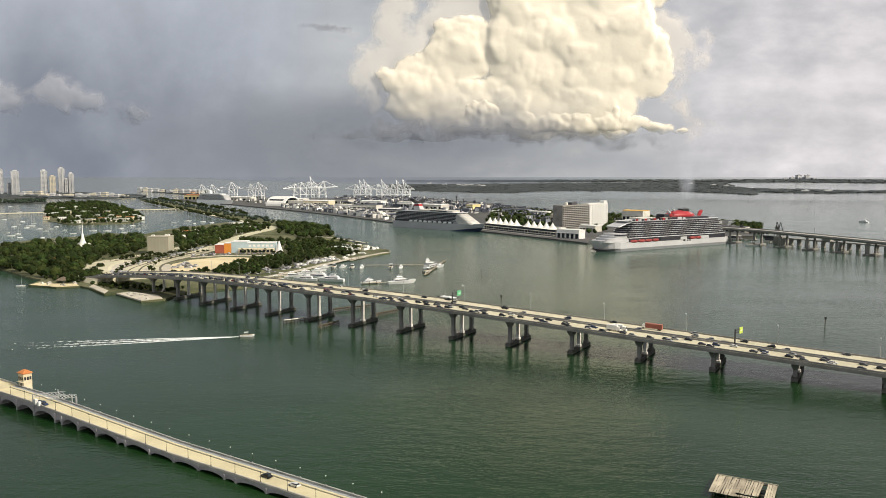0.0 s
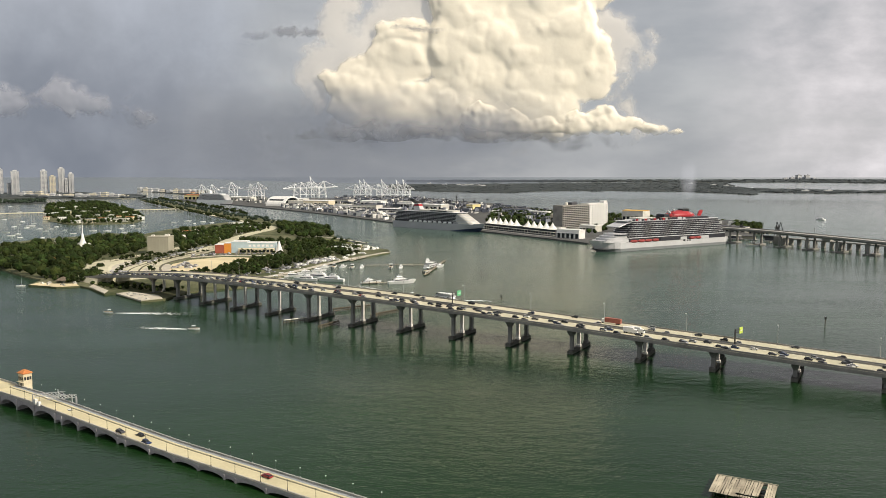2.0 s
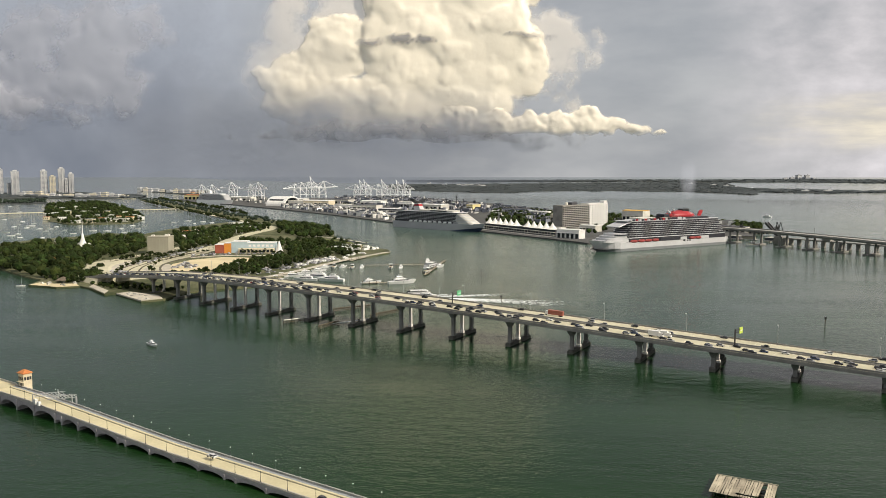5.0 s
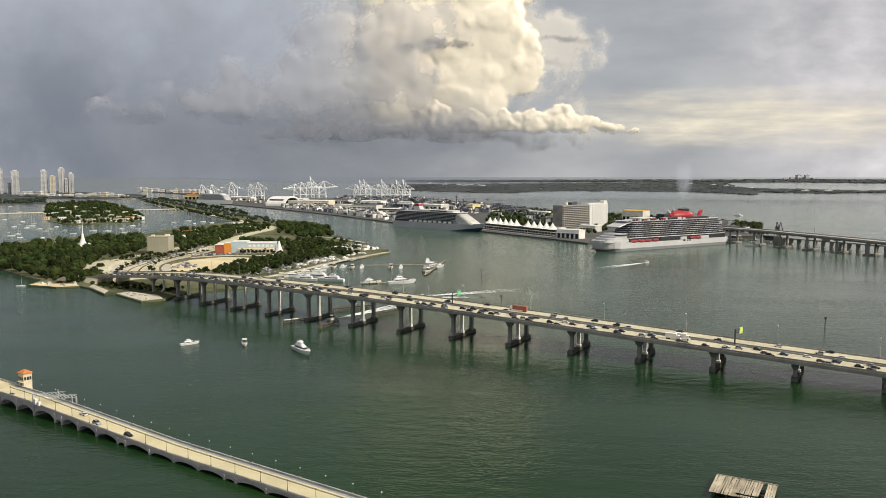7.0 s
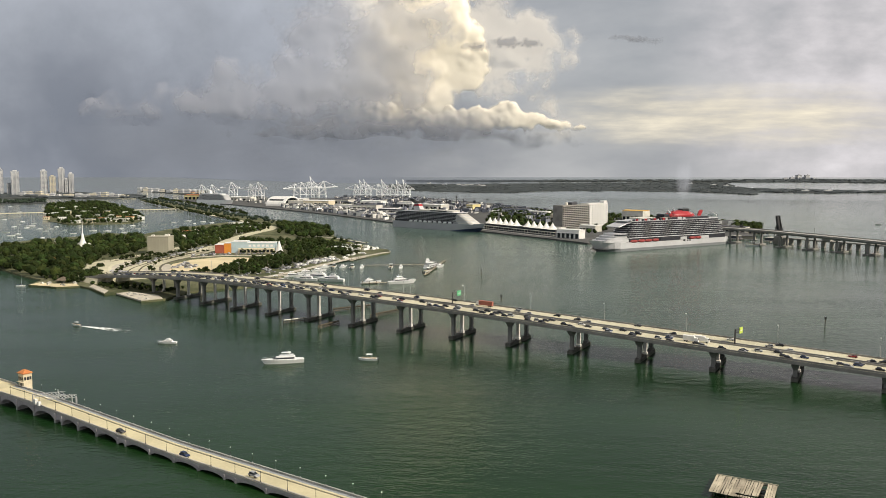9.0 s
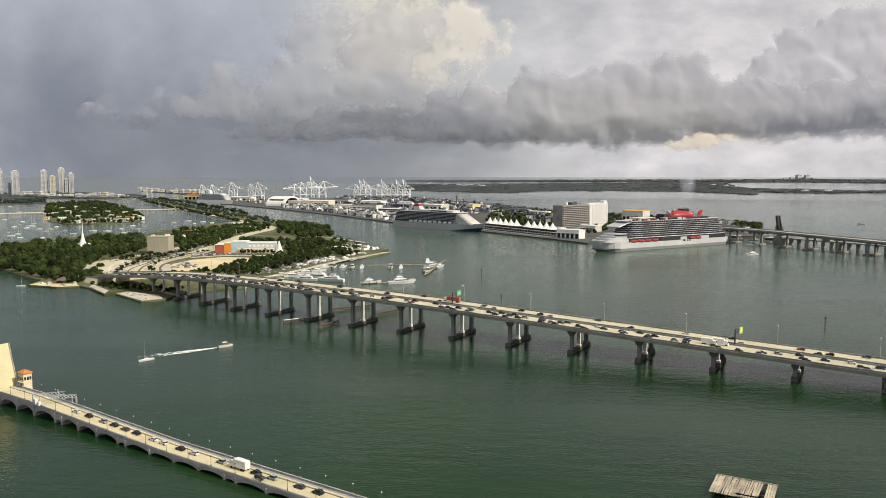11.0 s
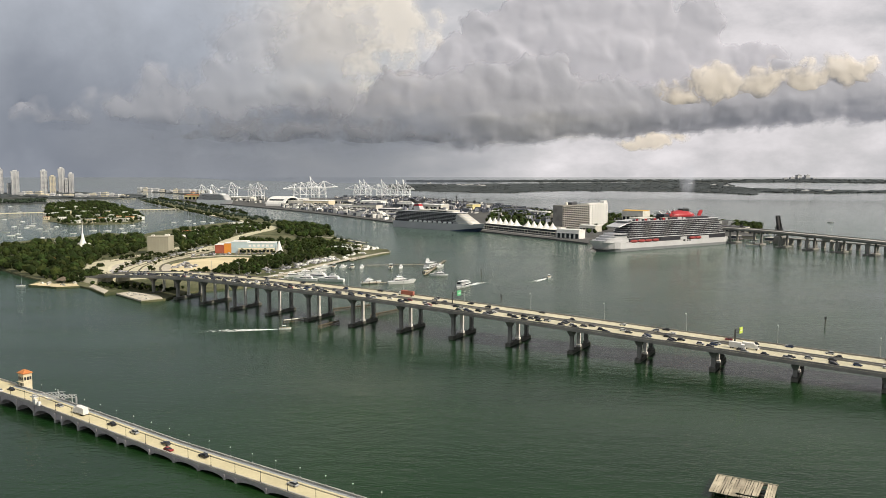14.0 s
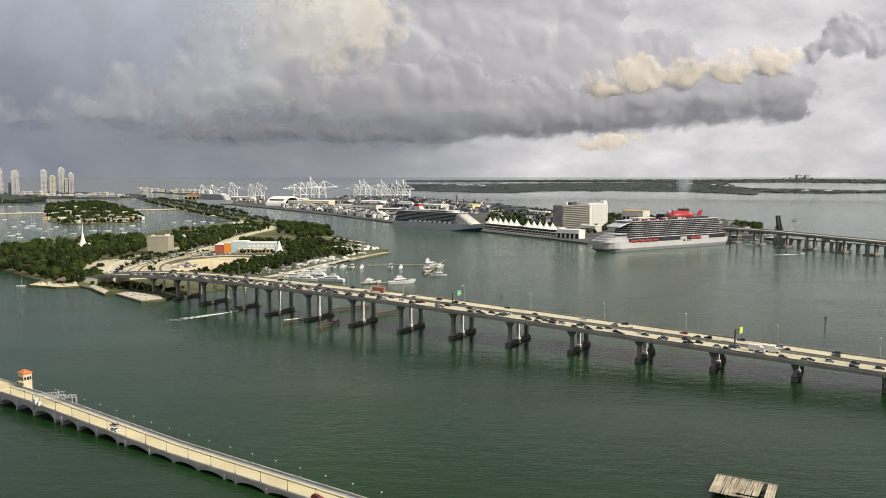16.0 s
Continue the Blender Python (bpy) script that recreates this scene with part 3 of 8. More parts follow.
def low_bridge():
    bridge = thing("arched_bridge", Matrix(), "low cream concrete causeway bridge on shallow arches over the bay", "bridge")
    a0, a1 = -105.0, 165.0
    part("roadway", low_bar(Shape(), a0, a1, 0.5, 7.6, -0.45, 0.0), OLDROAD, bridge)
    part("kerb_strip", low_bar(Shape(), a0, a1, 7.6, 8.1, -0.45, -0.02), GUTTER, bridge)
    part("footway", low_bar(Shape(), a0, a1, 8.1, 9.2, -0.45, 0.16), OLDROAD, bridge)
    part("cycle_path", low_bar(Shape(), a0, a1, 9.2, 10.75, -0.45, 0.06), PATH, bridge)
    part("edge_line", low_bar(Shape(), a0, a1, 1.5, 1.62, 0.0, 0.015), LINE, bridge)
    for b in (0.2, 10.9):
        part("parapet", low_bar(Shape(), a0, a1, b - 0.2, b + 0.2, -0.6, 0.28), BALUSTRADE, bridge)
        part("handrail", low_bar(Shape(), a0, a1, b - 0.24, b + 0.24, 0.72, 0.9), BALUSTRADE, bridge)
        posts = Shape()
        for i in range(int((a1 - a0) / 1.3)):
            a = a0 + 0.7 + 1.3 * i
            x, y, z = low_xy(a, b, low_level(a))
            posts.box(x, y, z + 0.27, 0.5, 0.3, 0.47, turn=-34.5)
        part("baluster", posts, BALUSTRADE, bridge)["kind"] = "stuff"
    ends = (-113, -98, -82, -66.7, -48.5, -43, -30, -16, -0.5, 5, 21, 36.4, 51, 66, 72, 88, 104, 120, 136, 152)
    for e0, e1 in zip(ends, ends[1:]):
        if e0 < a0 - 1:
            e0 = a0
        low, top = Shape(), 0
        n = 12
        rings = []
        for i in range(n + 1):
            t = i / n
            a = e0 + (e1 - e0) * t
            top = low_level(a) - 0.5
            k = math.sqrt(max(0.0, 1 - (2 * t - 1) ** 2 * 0.995))
            crown = max(0.4, min(top - 0.7, 3.6) * min(1.0, (e1 - e0) / 11))
            under = -0.6 + (crown + 0.6) * k
            rings.append([low_xy(a, 0.0, under), low_xy(a, 11.1, under), low_xy(a, 11.1, top), low_xy(a, 0.0, top)])
        part("arch", low.loft(rings), ARCHWORK, bridge)
        x, y, _ = low_xy(e0, 5.55)
        part("arch_pier", Shape().box(x, y, -1, 0.9, 11.8, low_level(e0) + 0.4, turn=-34.5, bevel=0.1), ARCHWORK, bridge)
    return bridge


LOW = low_bridge()

# lifting leaf beyond the tender's house: hinge at its root, lies along -a
approach = thing("bridge_approach", Matrix(), "cream concrete approach span beyond the lifting leaf", "bridge span")
part("roadway", low_bar(Shape(), -270.0, -128.5, 0.0, 11.1, -0.8, 0.0), OLDROAD, approach)
for bb in (0.2, 10.9):
    part("parapet", low_bar(Shape(), -270.0, -128.5, bb - 0.2, bb + 0.2, 0.0, 0.9), BALUSTRADE, approach)
for aa in range(-265, -128, 17):
    part("pier", Shape().box(*low_xy(aa, 5.55, -1.0), 1.4, 10.5, 5.9, turn=-34.5), ARCHWORK, approach)
LEAF_TURN = math.degrees(math.atan2(-VU.y, -VU.x))
leaf = thing("lifting_span", pose(*low_xy(-106.0, 5.55, low_level(-106) - 0.3), 0, 0, LEAF_TURN), "cream steel lifting leaf of the low bridge beside its tower", "bridge span")
part("leaf_deck", Shape().box(11, 0, -0.4, 22, 10.4, 0.6), OLDROAD, leaf)
for yy in (-4.9, 4.9):
    part("leaf_girder", Shape().box(11, yy, -1.6, 22, 0.5, 1.4), ARCHWORK, leaf)
    part("leaf_rail", Shape().box(11, yy, 0.2, 22, 0.2, 1.0), BALUSTRADE, leaf)


def bridge_tower():
    x, y, z = low_xy(-100.0, 13.4, 0)
    t = thing("bridge_tower", pose(x, y, 0, 0, 0, -34.5), "cream bridge tender's tower with an orange tiled hip roof", "tower")
    part("shaft", Shape().box(0, 0, -1, 5.0, 4.2, 13.6, bevel=0.1), CREAM, t)
    part("base_fender", Shape().box(0, 0, -1, 8.5, 7, 3.4, bevel=0.3), ARCHWORK, t)
    r = Shape().loft([[(sx * a, sy * b, zz) for sx, sy in ((-1, -1), (1, -1), (1, 1), (-1, 1))] for a, b, zz in ((3.0, 2.6, 12.4), (3.0, 2.6, 12.75), (0.8, 0.3, 14.2))])
    part("roof", r, TILE, t, "orange clay tile hip roof")
    for yy in (-1.4, 0, 1.4):
        part("window", Shape().box(2.52, yy * 0.9, 9.2, 0.15, 0.95, 1.6), GLASS, t)
    for xx in (-1.9, 0, 1.9):
        part("window", Shape().box(xx * 0.85, -2.12, 9.2, 1.1, 0.15, 1.6), GLASS, t)
    part("door", Shape().box(0, -2.12, 5.8, 1.2, 0.15, 2.1), DARKSTEEL, t)
    part("balcony", Shape().box(0, -2.6, 8.2, 5.2, 1.0, 0.25), CREAM, t)


bridge_tower()


def sign_gantry():
    g = thing("traffic_gantry", Matrix(), "steel truss barrier gantry with post and cabinets beside the road", "gantry")
    for a, b in ((-68, 0.4), (-54, 11.3), (-66, 11.3)):
        x, y, z = low_xy(a, b, low_level(a))
        part("post", Shape().cyl(x, y, z - 0.5, z + 4.6, 0.22), GREYSTEEL, g)
    for a, b0, b1, h in ((-68, 0.4, 11.3, 4.4), (-62, 3.5, 13.5, 3.6)):
        truss = Shape()
        n = 9
        z = low_level(a) + h
        for dz in (0.0, -1.3):
            for da in (-0.5, 0.5):
                truss.tube(low_xy(a + da, b0, z + dz), low_xy(a + da + 8, b1, z + dz), 0.09, n=5)
        for i in range(n):
            t0, t1 = i / n, (i + 1) / n
            for da in (-0.5, 0.5):
                truss.tube(low_xy(a + da + 8 * t0, b0 + (b1 - b0) * t0, z), low_xy(a + da + 8 * t1, b0 + (b1 - b0) * t1, z - 1.3), 0.06, n=4)
        part("truss", truss, GREYSTEEL, g)
    for a, hh in ((-65, 2.6), (-62, 2.0)):
        x, y, z = low_xy(a, 0.1, low_level(a))
        part("cabinet", Shape().box(x, y, z + 0.2, 1.5, 1.2, hh, turn=-34, bevel=0.1), WHITEPAINT, g)
    x, y, z = low_xy(-54.0, 13.2, 0)
    part("fender_post", Shape().cyl(x, y, -1, 8.2, 0.5), GREYSTEEL, g)


sign_gantry()


def lamp_posts():
    x, y, z = low_xy(-88, 0.2, low_level(-88) + 1.0)
    first = thing("lamp_post", pose(x, y, z), "dark slim lamp post with a round head on a bridge parapet", "lamp post", "lamps on the low bridge")
    part("post", Shape().cyl(0, 0, 0, 3.4, 0.08, 0.06, 8), DARKSTEEL, first)
    part("base", Shape().cyl(0, 0, 0, 0.4, 0.22, 0.14, 8), DARKSTEEL, first)
    part("globe", Shape().blob((0, 0, 3.6), (0.2, 0.22, 0.26), 2), DARKSTEEL, first)
    for k in range(1, 17):
        a = -88 + 13.3 * k
        copy_thing(first, pose(*low_xy(a, 0.2, low_level(a) + 1.0)))
    x, y, z = low_xy(-80, 10.9, low_level(-80) + 1.0)
    far = thing("lamp_post", pose(x, y, z), "slim lamp post with a white globe on the far parapet", "lamp post", "globe lamps on the low bridge")
    part("post", Shape().cyl(0, 0, 0, 3.2, 0.045, 0.04, 6), DARKSTEEL, far)
    part("base", Shape().cyl(0, 0, 0, 0.4, 0.2, 0.12, 8), GREYSTEEL, far)
    part("globe", Shape().blob((0, 0, 3.4), (0.2, 0.2, 0.22), 2), WHITE, far)
    for k in range(1, 19):
        a = -80 + 12.4 * k
        copy_thing(far, pose(*low_xy(a, 10.9, low_level(a) + 1.0)))
    # tall lamps and sign masts on the long bridge
    def mast_at(a, b):
        p = bridge_xy(a, b)
        return pose(p.x, p.y, deck_level(a), 0, 0, math.degrees(math.atan2(U.y, U.x)))
    tall = thing("street_lamp", mast_at(-215, 30.8), "tall grey street lamp with a short arm on the far parapet", "street lamp", "street lamps on the long bridge")
    part("pole", Shape().cyl(0, 0, 0.9, 11.5, 0.16, 0.09, 8), GREYSTEEL, tall)
    part("arm", Shape().tube((0, 0, 11.4), (0.0, -1.8, 12.0), 0.07), GREYSTEEL, tall)
    part("lantern", Shape().box(0, -2.1, 11.85, 0.5, 1.0, 0.28, bevel=0.05), WHITEPAINT, tall)
    for k in range(1, 8):
        copy_thing(tall, mast_at(-215 + 52 * k, 30.8))
    for k in range(6):
        copy_thing(tall, mast_at(-470 + 42 * k, 30.8))
    SIGN = material("green_sign_face", (0.10, 0.42, 0.20), 0.5, 0, 0.15, 0.5, 3.0)
    LIME = material("yellow_green_sign_face", (0.50, 0.62, 0.10), 0.5, 0, 0.15, 0.5, 3.0)
    for a, mat, word in ((-112, SIGN, "green"), (76, LIME, "yellow-green")):
        g = thing("overhead_sign", mast_at(a, 15.4), "dark steel mast with a %s sign panel on the median" % word, "road sign")
        part("mast", Shape().cyl(0, 0, -0.3, 9.0, 0.45, 0.38, 10), DARKSTEEL, g)
        part("arm", Shape().tube((0, 0, 8.0), (1.5, 5.0, 8.6), 0.3).tube((0, 0, 6.4), (1.5, 5.0, 7.0), 0.3), DARKSTEEL, g)
        part("panel", Shape().box(2.2, 5.6, 5.8, 0.3, 3.6, 3.6, turn=-20), mat, g, "%s sign panel" % word)
        part("panel_bar", Shape().box(2.42, 5.7, 7.4, 0.1, 2.4, 0.4, turn=-20), WHITEPAINT, g)


lamp_posts()


# ---------------------------------------------------------------- old dock and fenders
def ruined_dock():
    d = thing("timber_dock", pose(104.6, 258.0, 0, 0, 0, -29.5), "weathered timber platform with gapped planks on piles", "dock")
    rnd = random.Random(4)
    piles = []
    for i in range(5):
        for j in range(4):
            part("pile", Shape().cyl(-9 + i * 4.6, -7.5 + j * 5.0, -2, 1.7 + rnd.uniform(0, 0.5), 0.32, 0.28, 8), PILE, d)
    for j in range(4):
        part("beam", Shape().box(0, -7.6 + j * 5.0, 1.5, 20.5, 0.4, 0.4), PILE, d)
    for i in range(26):
        x = -9.9 + i * 0.79
        if i in (20, 21):
            continue
        y0, y1 = -8.4 + rnd.uniform(-0.5, 0.4), 8.4 + rnd.uniform(-0.7, 0.3)
        if 11 <= i <= 19:
            y0 = -5.2 + rnd.uniform(-0.2, 0.2)
        part("plank", Shape().box(x, (y0 + y1) / 2, 1.9 + rnd.uniform(0, 0.12), 0.69 + rnd.uniform(-0.1, 0.08), y1 - y0, 0.12, turn=rnd.uniform(-1.2, 1.2)), WOOD, d)
    for i in range(9):
        part("plank", Shape().box(-1.5 + i * 0.85, -7.4, 1.9, 0.6, 1.8, 0.12, turn=rnd.uniform(-2, 2)), WOOD, d)
    part("curb", Shape().box(0, 8.6, 1.95, 20.6, 0.35, 0.3), WOOD, d)


ruined_dock()


def fenders():
    for k, (p, q) in enumerate((((-119.8, 569.3), (-97.8, 585.3)), ((-90.4, 547.8), (-77.9, 567.1)), ((-57, 592.5), (-36.4, 617.6)), ((-89.7, 620.2), (-61.4, 639.2)))):
        f = thing("fender_wall", Matrix(), "timber pile fender with a pale walkway beside the bridge" if k == 0 else "dark weathered timber pile fender beside the bridge", "fender", "bridge fenders")
        p, q = Vector(p), Vector(q)
        n = max(3, int((q - p).length / 2.2))
        for i in range(n + 1):
            c = p.lerp(q, i / n)
            part("pile", Shape().cyl(c.x, c.y, -1.5, 2.4, 0.3, 0.28, 7), PILE, f)
        rail = Shape()
        for z in (0.7, 2.0):
            rail.tube((p.x, p.y, z), (q.x, q.y, z), 0.3, n=4)
        part("waler", rail, PILE, f)
        part("walkway", Shape().tube((p.x, p.y, 2.5), (q.x, q.y, 2.5), 0.5, n=4), OFFWHITE if k == 0 else PILE, f)


fenders()


def channel_markers():
    for x, y, h in ((*(42.9, 850.8), 8.5), (*(279.7, 554.1), 8.5), (*(51.3, 668.5), 6), (*(733.2, 1511.9), 10)):
        m = thing("channel_marker", pose(x, y, 0), "dark pile channel marker with a small board over water", "marker", "channel markers")
        part("pile", Shape().cyl(0, 0, -2, h * 0.8, 0.35, 0.3, 8), PILE, m)
        part("board", Shape().box(0, -0.4, h * 0.72, 1.8, 0.15, 1.8), DARKSTEEL, m)
        part("lantern", Shape().cyl(0, 0, h * 0.8, h, 0.16), GREYSTEEL, m)


channel_markers()


# ---------------------------------------------------------------- the high harbour bridge at the far side
def harbour_bridge():
    b = thing("harbour_bridge", Matrix(), "grey concrete high level bridge to the harbour on twin columns", "bridge")
    p, q = Vector((455, 1330)), Vector((700, 905))
    line = (q - p).normalized()
    side = Vector((-line.y, line.x))
    L = (q - p).length

    def at(s, o, z):
        c = p + line * s + side * o
        return (c.x, c.y, z)

    def level(s):
        return 24.5 - 0.013 * max(0, s - 120) - 0.00002 * s * s

    def bar(s0, s1, o0, o1, u0, u1):
        sh = Shape()
        rings = [[at(s, o0, level(s) + u0), at(s, o1, level(s) + u0), at(s, o1, level(s) + u1), at(s, o0, level(s) + u1)] for s in np.linspace(s0, s1, 18)]
        return sh.loft(rings)
    part("deck", bar(-140, L, -14, 14, -1.0, 0), QUAY, b)
    part("parapet", bar(-140, L, -14, -13.6, 0, 1.1), CONCRETE, b)
    part("parapet", bar(-140, L, 13.6, 14, 0, 1.1), CONCRETE, b)
    for o in (-11, -4, 4, 11):
        part("girder", bar(-140, L, o - 0.5, o + 0.5, -3.2, -1.0), CONCRETE, b)
    for k in range(12):
        s = -80 + 47 * k
        pier = part("pier", Shape().loft([[at(s + ds, o, z) for ds, o in ((-3.5, -16), (3.5, -16), (3.5, 16), (-3.5, 16))] for z in (-1, 2.0)]), CONCRETE, b)
        for o in (-9, 9):
            x, y, _ = at(s, o, 0)
            part("column", Shape().cyl(x, y, 1.9, level(s) - 4.2, 1.9, 1.7, 10), CONCRETE, pier)
        part("pier_cap", Shape().loft([[at(s + ds, o, z) for ds, o in ((-1.8, -13), (1.8, -13), (1.8, 13), (-1.8, 13))] for z in (level(s) - 4.6, level(s) - 3.1)]), CONCRETE, pier)
    # low trestle behind it
    t = thing("rail_trestle", Matrix(), "low concrete railway trestle with closely set bents", "bridge")
    def low(s, o, z):
        return at(s, o + 46, z)
    part("deck", Shape().loft([[low(s, o, z) for o, z in ((-5, 9.5), (5, 9.5), (5, 11.3), (-5, 11.3))] for s in (118, L + 40)]), CONCRETE, t)
    for k in range(24):
        s = 122 + 14 * k
        x, y, _ = low(s, 0, 0)
        part("bent", Shape().loft([[low(s + ds, o, z) for ds, o in ((-1.1, -4.5), (1.1, -4.5), (1.1, 4.5), (-1.1, 4.5))] for z in (-1, 9.6)]), CONCRETE, t)
    part("control_house", Shape().box(*low(200, -2, 11)[:2], 11, 14, 9, 5, turn=-60, bevel=0.3), CONCRETE, t)
    hinge = low(116, 0, 11.0)
    part("portal", Shape().loft([[low(s, o, z) for s, o in ((108, -7), (124, -7), (124, 7), (108, 7))] for z in (-1, 13)]), CONCRETE, t)
    mast = Shape()
    for o in (-4, 4):
        mast.tube(low(106, o, 12), low(112, o, 36), 0.6, n=5)
        mast.tube(low(120, o, 12), low(112, o, 36), 0.6, n=5)
    part("hoist_tower", mast, DARKSTEEL, t)
    span = thing("rail_lift_span", pose(*hinge, 0, 0, math.degrees(math.atan2(-line.y, -line.x))), "dark steel lifting railway span that swings up", "bridge span")
    for o in (-3.6, 3.6):
        part("girder", Shape().box(18, o, -2.2, 36, 0.9, 3.2), DARKSTEEL, span)
    part("span_deck", Shape().box(18, 0, -1.0, 36, 6.4, 0.7), DARKSTEEL, span)
    part("counterweight", Shape().box(-3, 0, -2.5, 6, 9, 4.0, bevel=0.3), CONCRETE, span)
    return span, hinge, math.degrees(math.atan2(-line.y, -line.x))


RAIL_SPAN, RAIL_HINGE, RAIL_TURN = harbour_bridge()


# ---------------------------------------------------------------- trees
def crown_mesh(seed, radius, height, lobes, leaves, leaf, mat=LEAF):
    """Clumps of small leaf blades spread over several uneven lobes, with gaps between them."""
    rnd = random.Random(seed)
    s = Shape()
    spots = []
    for i in range(lobes):
        a, k = rnd.uniform(0, 6.283), math.sqrt(rnd.random())
        spots.append((radius * 0.72 * k * math.cos(a), radius * 0.72 * k * math.sin(a), height * rnd.uniform(0.35, 0.85) * (1.1 - 0.4 * k), radius * rnd.uniform(0.28, 0.5)))
    for x, y, z, r in spots:
        s.blob((x, y, z), (r * 0.8, r * 0.8, r * 0.6), 1, 0.5, seed + x)
    for i in range(leaves):
        x, y, z, r = rnd.choice(spots)
        d = Vector((rnd.gauss(0, 1), rnd.gauss(0, 1), rnd.gauss(0.25, 0.8))).normalized()
        c = Vector((x, y, z)) + Vector((d.x * r, d.y * r, d.z * r * 0.8)) * rnd.uniform(0.8, 1.15)
        e = Vector((rnd.gauss(0, 1), rnd.gauss(0, 1), rnd.gauss(0, 0.6))).normalized()
        f = d.cross(e).normalized()
        w = leaf * rnd.uniform(0.6, 1.3)
        s.add([c - e * w, c + f * w * 0.5, c + e * w, c - f * w * 0.5], [(0, 1, 2, 3)])
    me = bpy.data.meshes.new("crown")
    me.from_pydata(s.v, [], s.f)
    me.materials.append(mat)
    return me


def trunk_shape(height, spread, seed):
    rnd = random.Random(seed)
    s = Shape().tube((0, 0, -0.3), (rnd.uniform(-0.3, 0.3), rnd.uniform(-0.3, 0.3), height * 0.5), 0.34, 0.24, 7)
    for i in range(4):
        a = i * 1.57 + rnd.uniform(-0.4, 0.4)
        s.tube((0, 0, height * 0.42), (spread * 0.5 * math.cos(a), spread * 0.5 * math.sin(a), height * rnd.uniform(0.65, 0.8)), 0.17, 0.06, 5)
    return s


def palm_parts(e, seed, height):
    rnd = random.Random(seed)
    lean = (rnd.uniform(-0.8, 0.8), rnd.uniform(-0.8, 0.8), height)
    part("trunk", Shape().tube((0, 0, -0.3), (lean[0] * 0.4, lean[1] * 0.4, height * 0.55), 0.26, 0.2, 7).tube((lean[0] * 0.4, lean[1] * 0.4, height * 0.55), lean, 0.2, 0.15, 7), BARK, e)
    s = Shape()
    for i in range(18):
        a = i * 2.4 + rnd.uniform(-0.2, 0.2)
        up = rnd.uniform(-0.1, 1.0)
        c = Vector(lean)
        d = Vector((math.cos(a), math.sin(a), up)).normalized()
        side = Vector((-math.sin(a), math.cos(a), 0))
        pts = []
        for j in range(5):
            t = j / 4
            p = c + d * 3.4 * t + Vector((0, 0, -2.4 * t * t))
            w = 0.55 * math.sin(math.pi * (0.12 + 0.85 * t))
            pts += [p - side * w + Vector((0, 0, -0.35 * w)), p, p + side * w + Vector((0, 0, -0.35 * w))]
        s.add(pts, [(3 * j + k, 3 * j + k + 1, 3 * j + k + 4, 3 * j + k + 3) for j in range(4) for k in (0, 1)])
    part("crown", s, LEAF, e)


def make_trees():
    """Master trees: three broadleaf sizes and two palms."""
    masters = []
    for k, (r, h) in enumerate(((4.6, 8.0), (6.0, 10.5), (3.4, 6.5))):
        e = thing("tree", pose(0, 0, 0), "green broadleaf tree with a dense uneven crown", "tree", "broadleaf trees")
        part("trunk", trunk_shape(h, r, k), BARK, e)
        part("crown", crown_mesh(11 + k, r, h * 1.05, 9, 420, 0.75), LEAF, e)
        masters.append(e)
    for k, h in enumerate((8.5, 11.0)):
        e = thing("palm_tree", pose(0, 0, 0), "slender palm tree with drooping green fronds", "palm tree", "palm trees")
        palm_parts(e, 31 + k, h)
        masters.append(e)
    return masters


MASTERS = make_trees()
USED = set()


def plant(kind, x, y, z, size, turn):
    m = pose(x, y, z, 0, 0, turn) @ Matrix.Scale(size, 4)
    if kind not in USED:
        USED.add(kind)
        MASTERS[kind].matrix_basis = m
        return
    e = copy_thing(MASTERS[kind], Matrix())
    e.matrix_basis = m


def plant_row(points, gap, kinds, seed, z=1.5, jitter=2.0, size=(0.8, 1.2)):
    rnd = random.Random(seed)
    for p, q in zip(points, points[1:]):
        p, q = Vector(p), Vector(q)
        n = max(1, int((q - p).length / gap))
        for i in range(n):
            c = p.lerp(q, (i + 0.5) / n)
            plant(rnd.choice(kinds), c.x + rnd.uniform(-jitter, jitter), c.y + rnd.uniform(-jitter, jitter), z, rnd.uniform(*size), rnd.uniform(0, 360))


